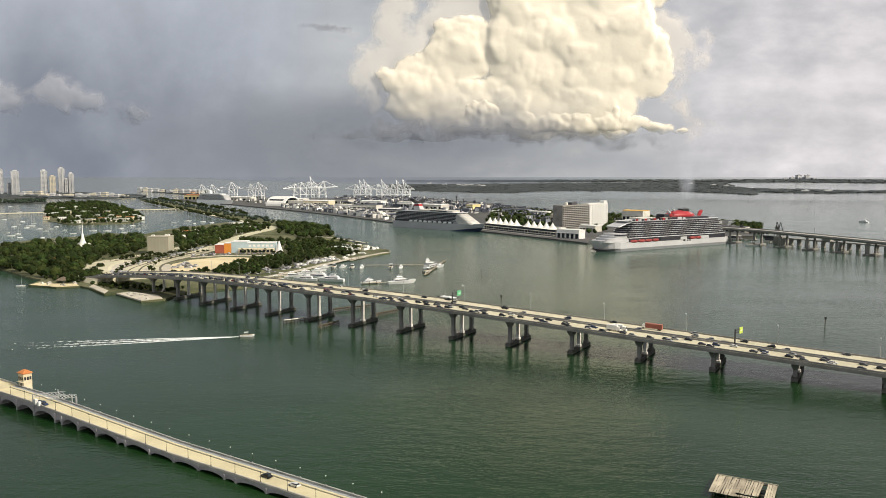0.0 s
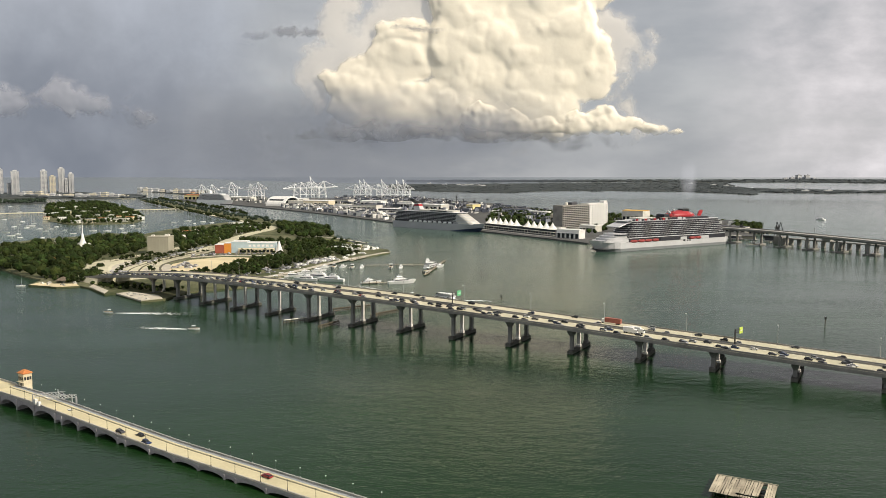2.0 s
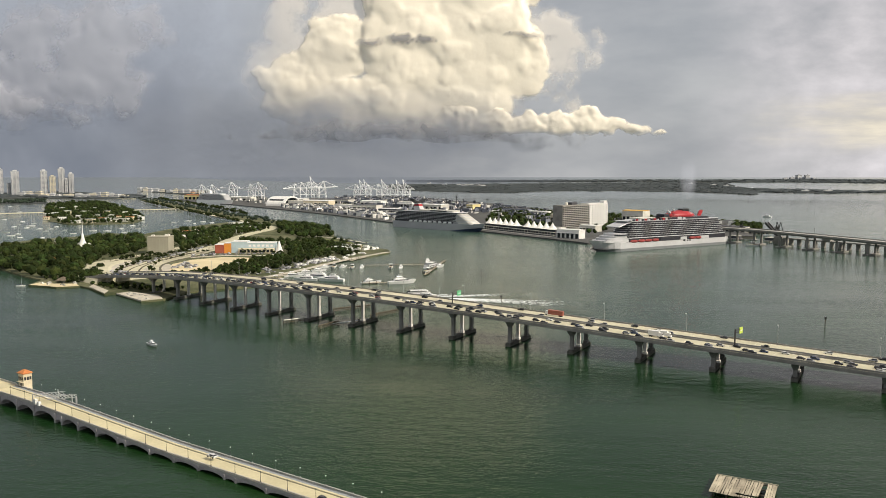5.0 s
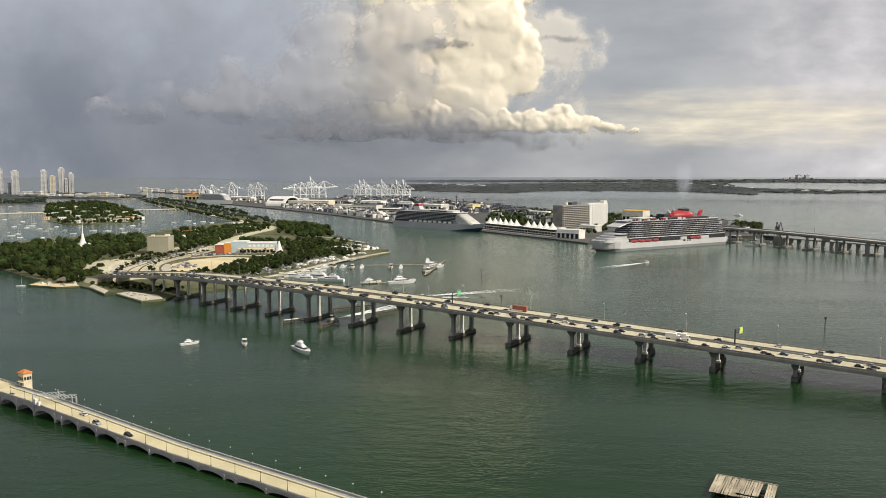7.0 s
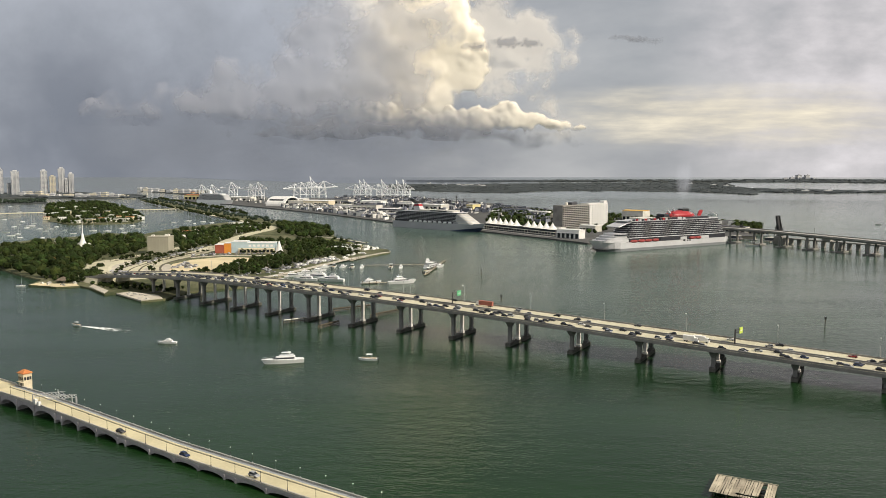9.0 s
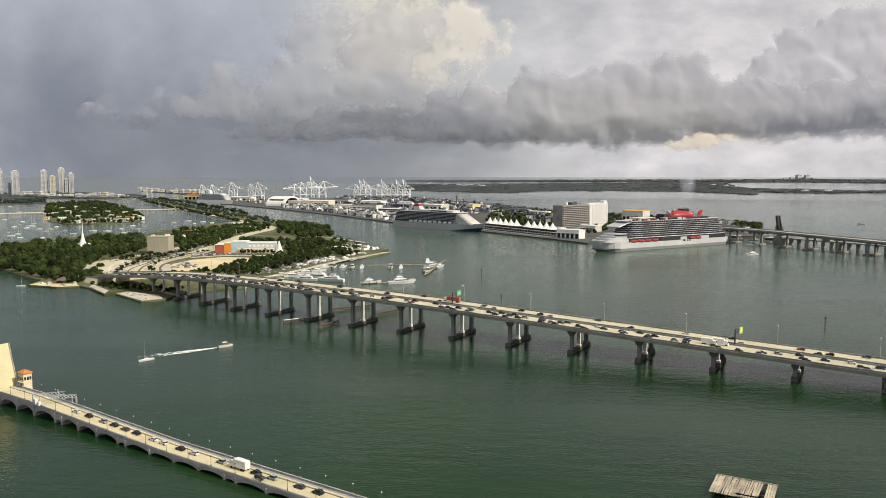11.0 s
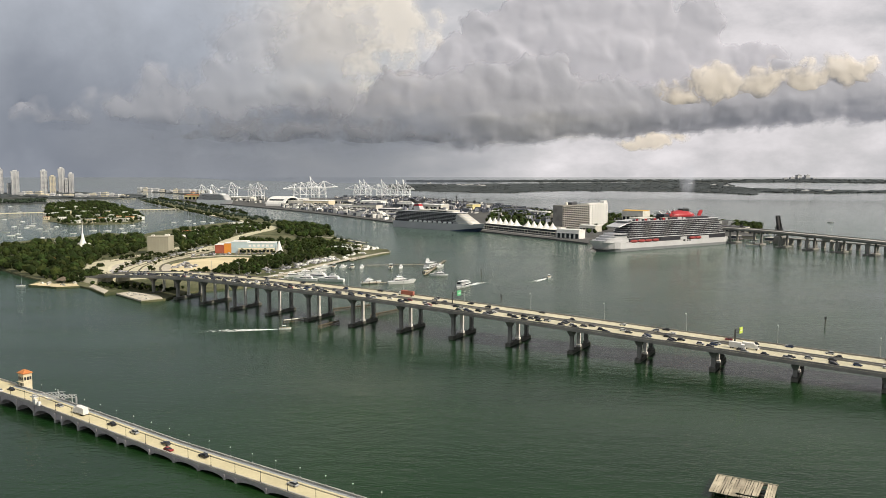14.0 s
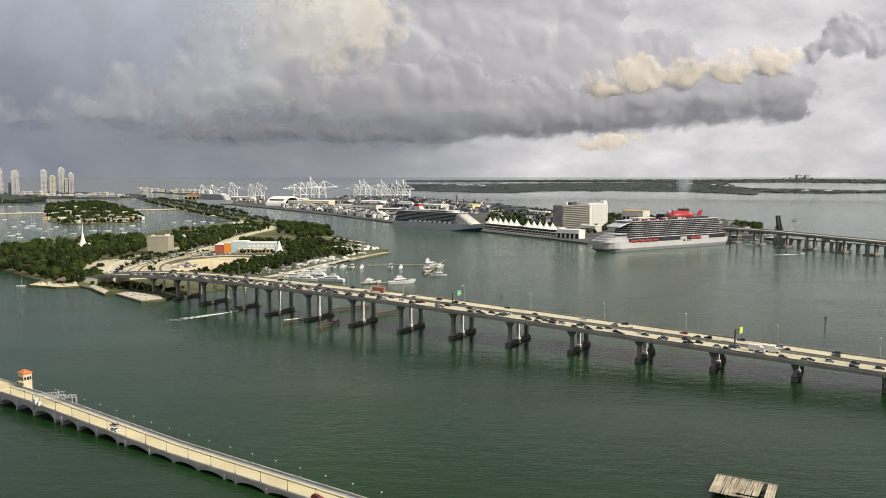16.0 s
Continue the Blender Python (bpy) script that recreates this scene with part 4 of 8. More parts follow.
def wood(name, outline, count, seed, label, height=(5, 10), z=1.5, mat=LEAF, leaf=0.9, holes=(), blades=46):
    """A wood that nobody could count: crowns of leaf clumps over an outline."""
    rnd = random.Random(seed)
    xs, ys = [p[0] for p in outline], [p[1] for p in outline]
    verts, faces = [], []
    bv, bf = ICO[1]
    done, tries = 0, 0
    while done < count and tries < count * 40:
        tries += 1
        x, y = rnd.uniform(min(xs), max(xs)), rnd.uniform(min(ys), max(ys))
        if not inside((x, y), outline) or any(inside((x, y), h) for h in holes):
            continue
        done += 1
        h = rnd.uniform(*height)
        r = h * rnd.uniform(0.42, 0.62)
        k = len(verts)
        c = np.array((x, y, z + h * 0.55))
        jig = 1 + 0.35 * np.array([noise.noise(Vector(p) * 2 + Vector((x, y, 0))) for p in bv])
        verts.extend(map(tuple, bv * jig[:, None] * np.array((r * 0.86, r * 0.86, h * 0.46)) + c))
        faces.extend(tuple(i + k for i in f) for f in bf)
        for i in range(blades):
            d = Vector((rnd.gauss(0, 1), rnd.gauss(0, 1), rnd.gauss(0.35, 0.8))).normalized()
            p = Vector(c) + Vector((d.x * r, d.y * r, d.z * h * 0.48)) * rnd.uniform(0.82, 1.16)
            e = Vector((rnd.gauss(0, 1), rnd.gauss(0, 1), rnd.gauss(0, 0.6))).normalized()
            f = d.cross(e).normalized()
            w = leaf * rnd.uniform(0.6, 1.4)
            k = len(verts)
            verts.extend((tuple(p - e * w), tuple(p + f * w * 0.6), tuple(p + e * w), tuple(p - f * w * 0.6)))
            faces.append((k, k + 1, k + 2, k + 3))
    me = bpy.data.meshes.new(name)
    me.from_pydata(verts, [], faces)
    me.materials.append(mat)
    ob = new(name, me)
    return tagged(ob, label, "trees", kind="stuff")


island("ground_north_shore", [(-1928.5, 3034.2), (-1599.2, 3097), (-2035.3, 3955.6), (-2512.1, 3955.6)], HAZESOIL, "low wooded shore across the water", 1.2)
# ---------------------------------------------------------------- the park island
PAVING = material("pale_paving", (0.50, 0.46, 0.38), 0.9, 0, 0.2, 0.05, 0.8)


def flat_patch(name, outline, z0, z1, mat, label):
    return solid(name, Shape().prism(outline, z0, z1), mat, label, "ground", kind="structure")


def road_strip(name, points, width, mat, label, z=1.52, lift=0.12):
    s = Shape()
    rings = []
    for i, p in enumerate(points):
        a, b = Vector(points[max(0, i - 1)]), Vector(points[min(len(points) - 1, i + 1)])
        d = (b - a).normalized()
        n = Vector((-d.y, d.x)) * width / 2
        p = Vector(p)
        rings.append([(p.x - n.x, p.y - n.y, z - 0.3), (p.x + n.x, p.y + n.y, z - 0.3), (p.x + n.x, p.y + n.y, z + lift), (p.x - n.x, p.y - n.y, z + lift)])
    s.loft(rings)
    return solid(name, s, mat, label, "road", kind="structure")


def smooth_line(points, n=6):
    """Rounds a polyline."""
    pts = [Vector(p) for p in points]
    out = []
    for i in range(len(pts) - 1):
        p0, p1, p2, p3 = pts[max(0, i - 1)], pts[i], pts[i + 1], pts[min(len(pts) - 1, i + 2)]
        for j in range(n):
            t = j / n
            out.append(tuple(0.5 * ((2 * p1) + (p2 - p0) * t + (2 * p0 - 5 * p1 + 4 * p2 - p3) * t * t + (3 * p1 - p0 - 3 * p2 + p3) * t ** 3)))
    return out + [tuple(pts[-1])]


flat_patch("ground_sand_lot", [(-299.7, 855.8), (-320.2, 892.1), (-337.1, 949.5), (-329.2, 1001.1), (-294.6, 1036.2), (-251.2, 1021.9), (-245.2, 961.9), (-260.3, 914.2), (-270.8, 860.8)], 1.3, 1.62, SAND, "bare pale sand lot")
flat_patch("ground_bank", [(-392.1, 860.8), (-351.2, 831.6), (-302.1, 841.1), (-307, 892.1), (-340.6, 949.5), (-386, 994.3), (-410.9, 974.6), (-414.5, 925.7)], 1.3, 1.58, PAVING, "pale graded bank between the ramps")
flat_patch("ground_beach", [(-416.9, 766.5), (-381.7, 750.8), (-363, 758.5), (-373.5, 774.6), (-396.5, 774.6), (-415.2, 782.8)], 0.6, 1.62, SAND, "small pale beach spit")
flat_patch("ground_seawall", [(-349.3, 750.8), (-315.2, 707.3), (-319.1, 724.8), (-352.5, 766.5)], 0.8, 2.0, PAVING, "pale concrete sea wall terrace")
flat_patch("ground_dock_apron", [(-304.1, 707.3), (-264.6, 665.4), (-250.2, 677.8), (-261.4, 697.2), (-295.7, 717.7)], 0.8, 2.0, PAVING, "pale waterside apron")
def bridge_ramp():
    """The decks come down to the island on a curving bank."""
    s = Shape()
    way = smooth_line([tuple(bridge_xy(-540, 12)), tuple(bridge_xy(-574, 13)), (-396.6, 859.6), (-422.9, 932.3), (-423.6, 996.4)])
    n = len(way)
    rings = []
    for i, p in enumerate(way):
        d = (Vector(way[min(n - 1, i + 1)]) - Vector(way[max(0, i - 1)])).normalized()
        q = Vector((-d.y, d.x))
        z = 6.6 - 5.0 * i / (n - 1)
        p = Vector(p)
        rings.append([(p.x - q.x * 21, p.y - q.y * 21, 0.8), (p.x + q.x * 21, p.y + q.y * 21, 0.8), (p.x + q.x * 17, p.y + q.y * 17, z), (p.x - q.x * 17, p.y - q.y * 17, z)])
    s.loft(rings)
    solid("road_bank", s, ROADWAY, "pale ramp bank where the bridge lands", "road", kind="structure")


bridge_ramp()
road_strip("road_ramp", smooth_line([(-416.7, 892.1), (-428.3, 944.4), (-425.7, 1010.3), (-414.9, 1069.9), (-404.9, 1154.9), (-407, 1254.5)]), 14, ROADWAY, "pale curving ramp road on the island")
road_strip("road_loop", smooth_line([(-272.1, 807.3), (-316.6, 855.1), (-345, 908.9), (-352.4, 982.9), (-346.5, 1054.3), (-340.8, 1154.9), (-350, 1233.2)]), 11, ROADWAY, "pale loop road round the sand lot")
road_strip("road_main", smooth_line([(-326, 807.3), (-350.2, 855.1), (-369, 932.3), (-364.6, 1017.4), (-354, 1102.4), (-359.2, 1233.2), (-369, 1372.7), (-366, 1484.4), (-360.8, 1598.2), (-400.7, 1730.6), (-578.6, 2044.9), (-849.1, 2541), (-1579.4, 3935.6)]), 22, ROADWAY, "wide pale causeway road crossing the island")
for pts, wide in (([(-392.8, 871), (-415, 908.6), (-423.4, 961.9), (-420.2, 1014.9), (-412, 1066.1), (-399.8, 1140.1)], 2.5), ([(-363.5, 845.9), (-378.4, 892.1), (-382.8, 949.5), (-373.8, 1021.9), (-358.1, 1089.7)], 2.2), ([(-332.1, 841.1), (-351.7, 881.4), (-365, 943.5), (-362.5, 1011.4), (-355.3, 1093.7)], 1.8), ([(-306.4, 845.9), (-328.8, 886.7), (-344.7, 937.5), (-346.8, 987.7), (-336.5, 1047.2)], 2.5), ([(-348.3, 841.1), (-365, 886.7), (-371.1, 937.5), (-366.8, 1014.9), (-355.5, 1081.7)], 1.2)):
    road_strip("kerb_planting", smooth_line(pts), wide, GUTTER, "dark planted strip between the ramp lanes", 1.55, 0.55)
road_strip("road_marina", smooth_line([(-217, 781.1), (-192.4, 825.8), (-167, 886.6), (-139.4, 969.7), (-110.8, 1039.2), (-80.7, 1102.4)]), 9, PAVING, "pale marina road along the quay", 1.5)
road_strip("road_museum", smooth_line([(-344.4, 1024.6), (-299.7, 1054.3), (-245.1, 1054.3), (-228.2, 1085.9)]), 9, PAVING, "pale drive before the museum")
for i, pts in enumerate((((-246, 1411.4), (-183.2, 1347.4), (-124.4, 1256.1)), ((-227.9, 1347.4), (-164.3, 1277.7), (-114, 1195.3)))):
    road_strip("road_shore_%d" % (i + 1), smooth_line([pts[0], pts[1], pts[2]]), 7, GRASS if i else PAVING, "pale shore drive along the channel")


def spire():
    e = thing("white_spire", pose(-544, 1155, 1.5), "white sail-shaped tower with a tall thin needle among trees", "tower")
    s = Shape().loft([[(r * math.cos(a) + o, r * math.sin(a), z) for a in [2 * math.pi * i / 10 for i in range(10)]] for z, r, o in ((0, 10, 0), (5, 6.5, -0.5), (12, 3.6, -0.3), (18, 2.0, 0), (23, 1.2, 0))])
    part("sail", s, WHITEPAINT, e, smooth=True)
    part("needle", Shape().cyl(0, 0, 22, 43, 1.0, 0.25, 8), WHITEPAINT, e)
    part("side_canopy", Shape().loft([[(8 + 12 * t, y, 8 * (1 - t) ** 1.5 + k) for y, k in ((-4, 0), (4, 0), (4, 0.8), (-4, 0.8))] for t in (0, 0.2, 0.4, 0.6, 0.8, 1)]), WHITEPAINT, e)
    part("side_canopy", Shape().loft([[(-6 - 5 * t, y, 8 * (1 - t) ** 1.5 + k) for y, k in ((-4, 0), (4, 0), (4, 0.8), (-4, 0.8))] for t in (0, 0.3, 0.6, 1)]), WHITEPAINT, e)


spire()

BEIGE = material("beige_stucco", (0.36, 0.34, 0.265), 0.9, 0, 0.12, 0.05, 0.8)
CYAN = material("pale_blue_panels", (0.46, 0.57, 0.61), 0.6, 0, 0.15, 0.1, 1.0)
ORANGE = material("orange_panels", (0.75, 0.30, 0.05), 0.6, 0, 0.15, 0.1, 1.0)
BRICKRED = material("brick_red_panels", (0.38, 0.11, 0.07), 0.7, 0, 0.2, 0.1, 1.0)
YELLOW = material("cream_yellow_panels", (0.70, 0.60, 0.30), 0.7, 0, 0.15, 0.1, 1.0)


def beige_block():
    e = thing("theatre_building", pose(-401, 1086, 1.5, 0, 0, 3), "blank beige stucco block with a flat roof and parapet", "building")
    part("wall", Shape().box(0, 0, 0, 29, 26, 24, bevel=0.2), BEIGE, e)
    part("parapet", Shape().box(0, 0, 24, 29.6, 26.6, 0.8), BEIGE, e)
    for i in range(6):
        part("rib", Shape().box(-12 + i * 4.8, -13.1, 0, 0.4, 0.4, 23.5), BEIGE, e)
    part("roof_unit", Shape().box(9, 3, 24.8, 6, 5, 2.4, bevel=0.2), OFFWHITE, e)
    part("roof_unit", Shape().box(-9, -4, 24.8, 4, 4, 2.0, bevel=0.2), OFFWHITE, e)


def museum():
    e = thing("museum_building", pose(-278, 1098, 1.5, 0, 0, 2), "colourful low museum with red, orange and pale blue blocks", "building")
    for x, w, h, y, mat in ((-40, 13, 12, 0, BRICKRED), (-29, 9, 14, 1, ORANGE), (-13, 22, 16, 3, CYAN), (17, 40, 14, 4, CYAN)):
        part("wall", Shape().box(x, y, 0, w, 22, h, bevel=0.2), mat, e)
        part("roof", Shape().box(x, y, h, w + 0.6, 22.6, 0.6), WHITEPAINT, e)
    part("wing", Shape().box(12, -10, 0, 50, 10, 7, bevel=0.2), CREAM, e, "cream yellow low wing")
    for i in range(9):
        part("window", Shape().box(-9 + i * 5.4, -15.1, 1.5, 3.4, 0.3, 3.5), GLASS, e)
    for i in range(6):
        part("window", Shape().box(2 + i * 6.2, -7.1, 9, 3.6, 0.3, 3.0), WHITEPAINT, e)
    part("cone", Shape().cyl(43, -4, 0, 17, 6.0, 0.6, 14), WHITEPAINT, e, "white pointed cone hall")


beige_block()
museum()


def low_house(x, y, w, d, h, turn, mat, seed, z=1.5, name="house", label="small pale house with a flat roof among trees"):
    e = thing(name, pose(x, y, z, 0, 0, turn), label, "house")
    part("wall", Shape().box(0, 0, 0, w, d, h), mat, e)
    part("roof", Shape().box(0, 0, h, w + 0.8, d + 0.8, 0.5, bevel=0.15), WHITEPAINT if seed % 6 else TILE, e)
    for i in range(max(2, int(w / 4))):
        part("window", Shape().box(-w / 2 + 2 + i * (w - 4) / max(1, int(w / 4) - 1), -d / 2 - 0.06, h * 0.35, 1.8, 0.2, h * 0.35), GLASS, e)


rnd = random.Random(8)
for k, (x, y) in enumerate(((-501.2, 974.6), (-475, 1721.9), (-414.6, 1610.1), (-443.1, 1543.3), (-448.1, 1398.1), (-462, 1511.9), (-491.8, 1467.2), (-402.2, 1683), (-479.7, 1214.9), (-460.1, 1762.7), (-152.9, 1122.8), (-134, 1176.3), (-300.7, 1543.3), (-636.5, 1277.7), (-561.4, 1347.4), (-398.5, 1335.2))):
    low_house(x, y, rnd.uniform(12, 24), rnd.uniform(8, 14), rnd.uniform(4, 6.5), rnd.uniform(-25, 25), (WHITEPAINT, OFFWHITE, CREAM)[k % 3], k)
# thatched hut on the spit
hut = thing("beach_hut", pose(*(-390.8, 782.8), 1.5), "thatched open hut with posts on the beach", "hut")
part("roof", Shape().loft([[(sx * a, sy * a, z) for sx, sy in ((-1, -1), (1, -1), (1, 1), (-1, 1))] for a, z in ((5.5, 2.8), (3.2, 4.6), (0.4, 6.2))]), BARK, hut, "brown thatch roof")
for sx in (-3.8, 3.8):
    for sy in (-3.8, 3.8):
        part("post", Shape().cyl(sx, sy, 0, 3.6, 0.25), BARK, hut)

LOT = [(-379, 831.6), (-286.4, 831.6), (-243.7, 903), (-249, 1021.9), (-217.8, 1073.9), (-250.6, 1214.9), (-355.8, 1176.3), (-384.7, 1073.9), (-433.6, 1029), (-441.2, 961.9), (-414.5, 881.4)]
wood("park_woods", [(-601.6, 961.9), (-528.2, 908.6), (-455.6, 836.3), (-392.3, 795.6), (-374.6, 795.6), (-419.5, 892.1), (-445.6, 987.7), (-436.4, 1073.9), (-454.1, 1176.3), (-531.5, 1347.4), (-591.3, 1347.4), (-616.5, 1256.1), (-682.1, 1176.3), (-706.5, 1131.4)], 520, 3, "dense green broadleaf woods on the island", (7, 13))
wood("museum_grove", [(-376.8, 1073.9), (-357.1, 1195.3), (-383.5, 1467.2), (-461.2, 1627.8), (-528, 1576), (-510.1, 1398.1), (-425.8, 1214.9)], 130, 5, "dark green grove round the causeway road", (6, 11))
wood("marina_woods", [(-233.1, 817.7), (-237, 903), (-232.8, 1001.1), (-209.8, 1073.9), (-140.3, 1089.7), (-119.6, 1122.8), (-170.8, 1256.1), (-235.8, 1335.2), (-234, 1176.3), (-217.8, 1073.9), (-170.7, 1029), (-183.5, 937.5), (-204.6, 850.8)], 180, 6, "palms and shrubs along the marina shore", (4, 8))
wood("channel_woods", [(-313.2, 1452.8), (-237.9, 1347.4), (-198.5, 1385.1), (-225.5, 1543.3), (-296.7, 1683), (-377.7, 1742)], 170, 7, "tall dark pines beside the ship channel", (9, 14), leaf=0.8)
wood("east_grove", [(-349.7, 1300.1), (-268.1, 1300.1), (-229.6, 1300.1), (-162.6, 1195.3), (-138.3, 1073.9), (-166.1, 1001.1), (-191.4, 949.5), (-242.7, 1176.3), (-328.7, 1256.1)], 190, 15, "mixed green trees and palms behind the marina", (5, 9))
wood("lot_trees", [(-267.3, 892.1), (-247.7, 1001.1), (-219.4, 1043.5), (-188.3, 1001.1), (-210.3, 903), (-223.5, 850.8), (-243.2, 831.6)], 170, 16, "low dark trees beside the sand lot", (4, 7))
wood("north_grove", [(-491.7, 1347.4), (-484.4, 1511.9), (-447.1, 1762.7), (-365, 1683), (-357.7, 1543.3), (-383, 1424.9), (-368.9, 1235.1), (-412.4, 1176.3)], 210, 17, "dark trees along the north shore of the island", (6, 10))
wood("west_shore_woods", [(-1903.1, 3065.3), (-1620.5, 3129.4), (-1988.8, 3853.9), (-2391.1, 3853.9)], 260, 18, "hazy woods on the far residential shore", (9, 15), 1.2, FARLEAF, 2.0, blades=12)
wood("ramp_end_trees", [(-404, 795), (-372, 793), (-368, 812), (-380, 836), (-400, 838)], 22, 51, "dark rounded trees beside the curving ramp", (7, 11))
wood("ramp_shrubs", [(-382.1, 831.6), (-353.9, 795.6), (-350.7, 808.7), (-398.1, 881.4), (-411.1, 925.7), (-421.1, 937.5), (-408, 881.4)], 26, 8, "shrubs along the curving ramp", (3, 5))
plant_row([(-305.6, 850.8), (-270.8, 860.8), (-238, 881.4)], 9, (0, 2, 1), 1, size=(0.7, 1.1))
plant_row([(-237, 831.6), (-218.4, 881.4), (-185.8, 949.5), (-158.7, 1001.1), (-116.1, 1089.7)], 8.5, (3, 4, 0), 2, size=(0.8, 1.1))
plant_row([(-287.4, 1081.7), (-227.4, 1081.7)], 4.5, (3, 3, 2), 3, size=(0.6, 0.85))
plant_row([(-425.1, 949.5), (-416.4, 1014.9), (-404.3, 1106), (-389.9, 1214.9)], 12, (3, 0, 2), 4, size=(0.7, 1.0))
plant_row([(-392.8, 974.6), (-397.8, 1029), (-371.6, 1106)], 10, (0, 2), 5, size=(0.6, 0.9))
plant_row([(-189.7, 1323.3), (-125.3, 1176.3), (-107, 1167)], 16, (0, 3), 6, size=(0.9, 1.2))
plant_row([(-385.5, 1664.2), (-496.5, 1850.2), (-678.9, 2173.8), (-954.9, 2680.8), (-1231.8, 3196.2)], 38, (0, 1), 7, z=2.0, jitter=7, size=(1.0, 1.5))
plant_row([(-543, 2142.6), (-769.6, 2588), (-1023.7, 3065.3), (-1358.2, 3665.4)], 45, (0, 1), 8, z=2.0, jitter=6, size=(1.3, 1.9))
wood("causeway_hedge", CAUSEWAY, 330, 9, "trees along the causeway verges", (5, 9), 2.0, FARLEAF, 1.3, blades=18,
     holes=([(-361.8, 1645.8), (-367.5, 1627.8), (-398.8, 1721.9), (-577.2, 2040.1), (-845.9, 2531.1), (-1575.1, 3924.5), (-1648.3, 4107.3), (-886.2, 2652.3), (-602.7, 2130.4), (-418, 1805.4), (-373.4, 1721.9)],))
wood("villa_woods", [(x * 0.995, y * 0.995) for x, y in PALM], 900, 10, "dark green trees between the villas of the residential island", (6, 11), 1.2, LEAF, 1.3, blades=18)
rnd = random.Random(5)
for k, (x, y) in enumerate(((-942.6, 1897.3), (-863.9, 1805.4), (-830.7, 1805.4), (-820.4, 1873.5), (-789.8, 1850.2), (-784.7, 1921.8), (-815.8, 2054.1), (-899.9, 2173.8), (-1241.1, 2501.4), (-948.7, 1999.1), (-1089.3, 2112.3), (-1007.3, 1946.9), (-766.2, 1946.9), (-883.9, 2054.1), (-1095, 2239), (-1077.7, 2308.2), (-947.7, 2112.3), (-842.7, 1999.1), (-1095.3, 2173.8), (-1159.2, 2544), (-1009.7, 2308.2), (-1258, 2633.6), (-829.4, 2054.1), (-855.6, 1921.8), (-864.8, 1850.2), (-778.9, 1873.5))):
    low_house(x, y, rnd.uniform(12, 22), rnd.uniform(9, 13), rnd.uniform(6, 10), rnd.uniform(-20, 20), (WHITEPAINT, OFFWHITE, CREAM)[k % 3], k + 1, 1.2, "villa", "pale waterfront villa among trees")


plant_row([(-365.6, 850.8), (-381, 903), (-385.6, 974.6), (-376.6, 1050.9)], 9, (2, 3, 0), 21, size=(0.55, 0.85))
plant_row([(-321.4, 850.8), (-349.5, 903), (-360.3, 974.6), (-353.2, 1050.9), (-340.7, 1140.1)], 11, (2, 3), 22, size=(0.5, 0.8))
plant_row([(-283.4, 841.1), (-248.1, 871), (-222.3, 925.7), (-190.6, 974.6)], 6, (0, 2, 1), 23, jitter=4, size=(0.6, 0.9))
plant_row([(-413.7, 791.3), (-398.2, 795.6), (-377.4, 782.8)], 7, (3, 0, 4), 24, size=(0.7, 1.0))
plant_row([(-150.6, 1106), (-121.5, 1140.1), (-101.1, 1148.9)], 8, (3, 4, 2), 25, size=(0.6, 0.9))
wood("spit_shrubs", [(-413, 795.6), (-370.6, 774.6), (-374.6, 795.6), (-409.9, 831.6), (-425, 813.2)], 26, 26, "green shrubs behind the beach spit", (3, 6))
wood("sea_wall_shrubs", [(-362, 774.6), (-317.9, 732), (-258.3, 717.7), (-252.1, 747), (-308.2, 762.5), (-346.5, 778.7)], 46, 27, "low scrub under the bridge end", (2, 4))


def lot_clutter(name, outline, count, seed, label, mat, size):
    """Many small parked things, too many and too far to count."""
    r = random.Random(seed)
    xs, ys = [p[0] for p in outline], [p[1] for p in outline]
    s = Shape()
    done = tries = 0
    while done < count and tries < 9000:
        tries += 1
        x, y = r.uniform(min(xs), max(xs)), r.uniform(min(ys), max(ys))
        if inside((x, y), outline):
            w, d, h = (r.uniform(0.8, 1.25) * q for q in size)
            t = r.choice((-30, 60)) + r.uniform(-8, 8)
            s.box(x, y, 1.45, w, d, h * 0.6, turn=t, bevel=0.15)
            s.box(x, y, 1.45 + h * 0.55, w * 0.6, d * 0.86, h * 0.45, turn=t, bevel=0.2)
            done += 1
    solid(name, s, mat, label, "vehicles", kind="stuff")


PALEGEAR = material("faded_pale_gear", (0.34, 0.33, 0.30), 0.7, 0, 0.2, 0.2, 2.0, island=0.8)
CARMIX = material("mixed_car_paint", (0.30, 0.30, 0.31), 0.35, 0.1, 0.3, 0.2, 2.0, island=0.9)
lot_clutter("parked_cars", [(-230.6, 808.7), (-199.4, 855.8), (-167.4, 925.7), (-137.4, 1007.9), (-148.9, 1036.2), (-190.6, 974.6), (-218.4, 881.4)], 120, 1, "parked cars along the marina road", CARMIX, (4.6, 1.9, 1.6))
lot_clutter("parked_cars", [(-348.3, 1036.2), (-300.9, 1058.5), (-225.7, 1073.9), (-230.7, 1097.8), (-309.7, 1089.7), (-350.4, 1066.1)], 60, 2, "parked cars before the museum", CARMIX, (4.6, 1.9, 1.6))
lot_clutter("parked_vans", [(-320.7, 903), (-303.7, 892.1), (-297.8, 925.7), (-323.6, 961.9)], 14, 3, "a few pale vans on the sand lot", CARMIX, (6.5, 2.3, 2.6))
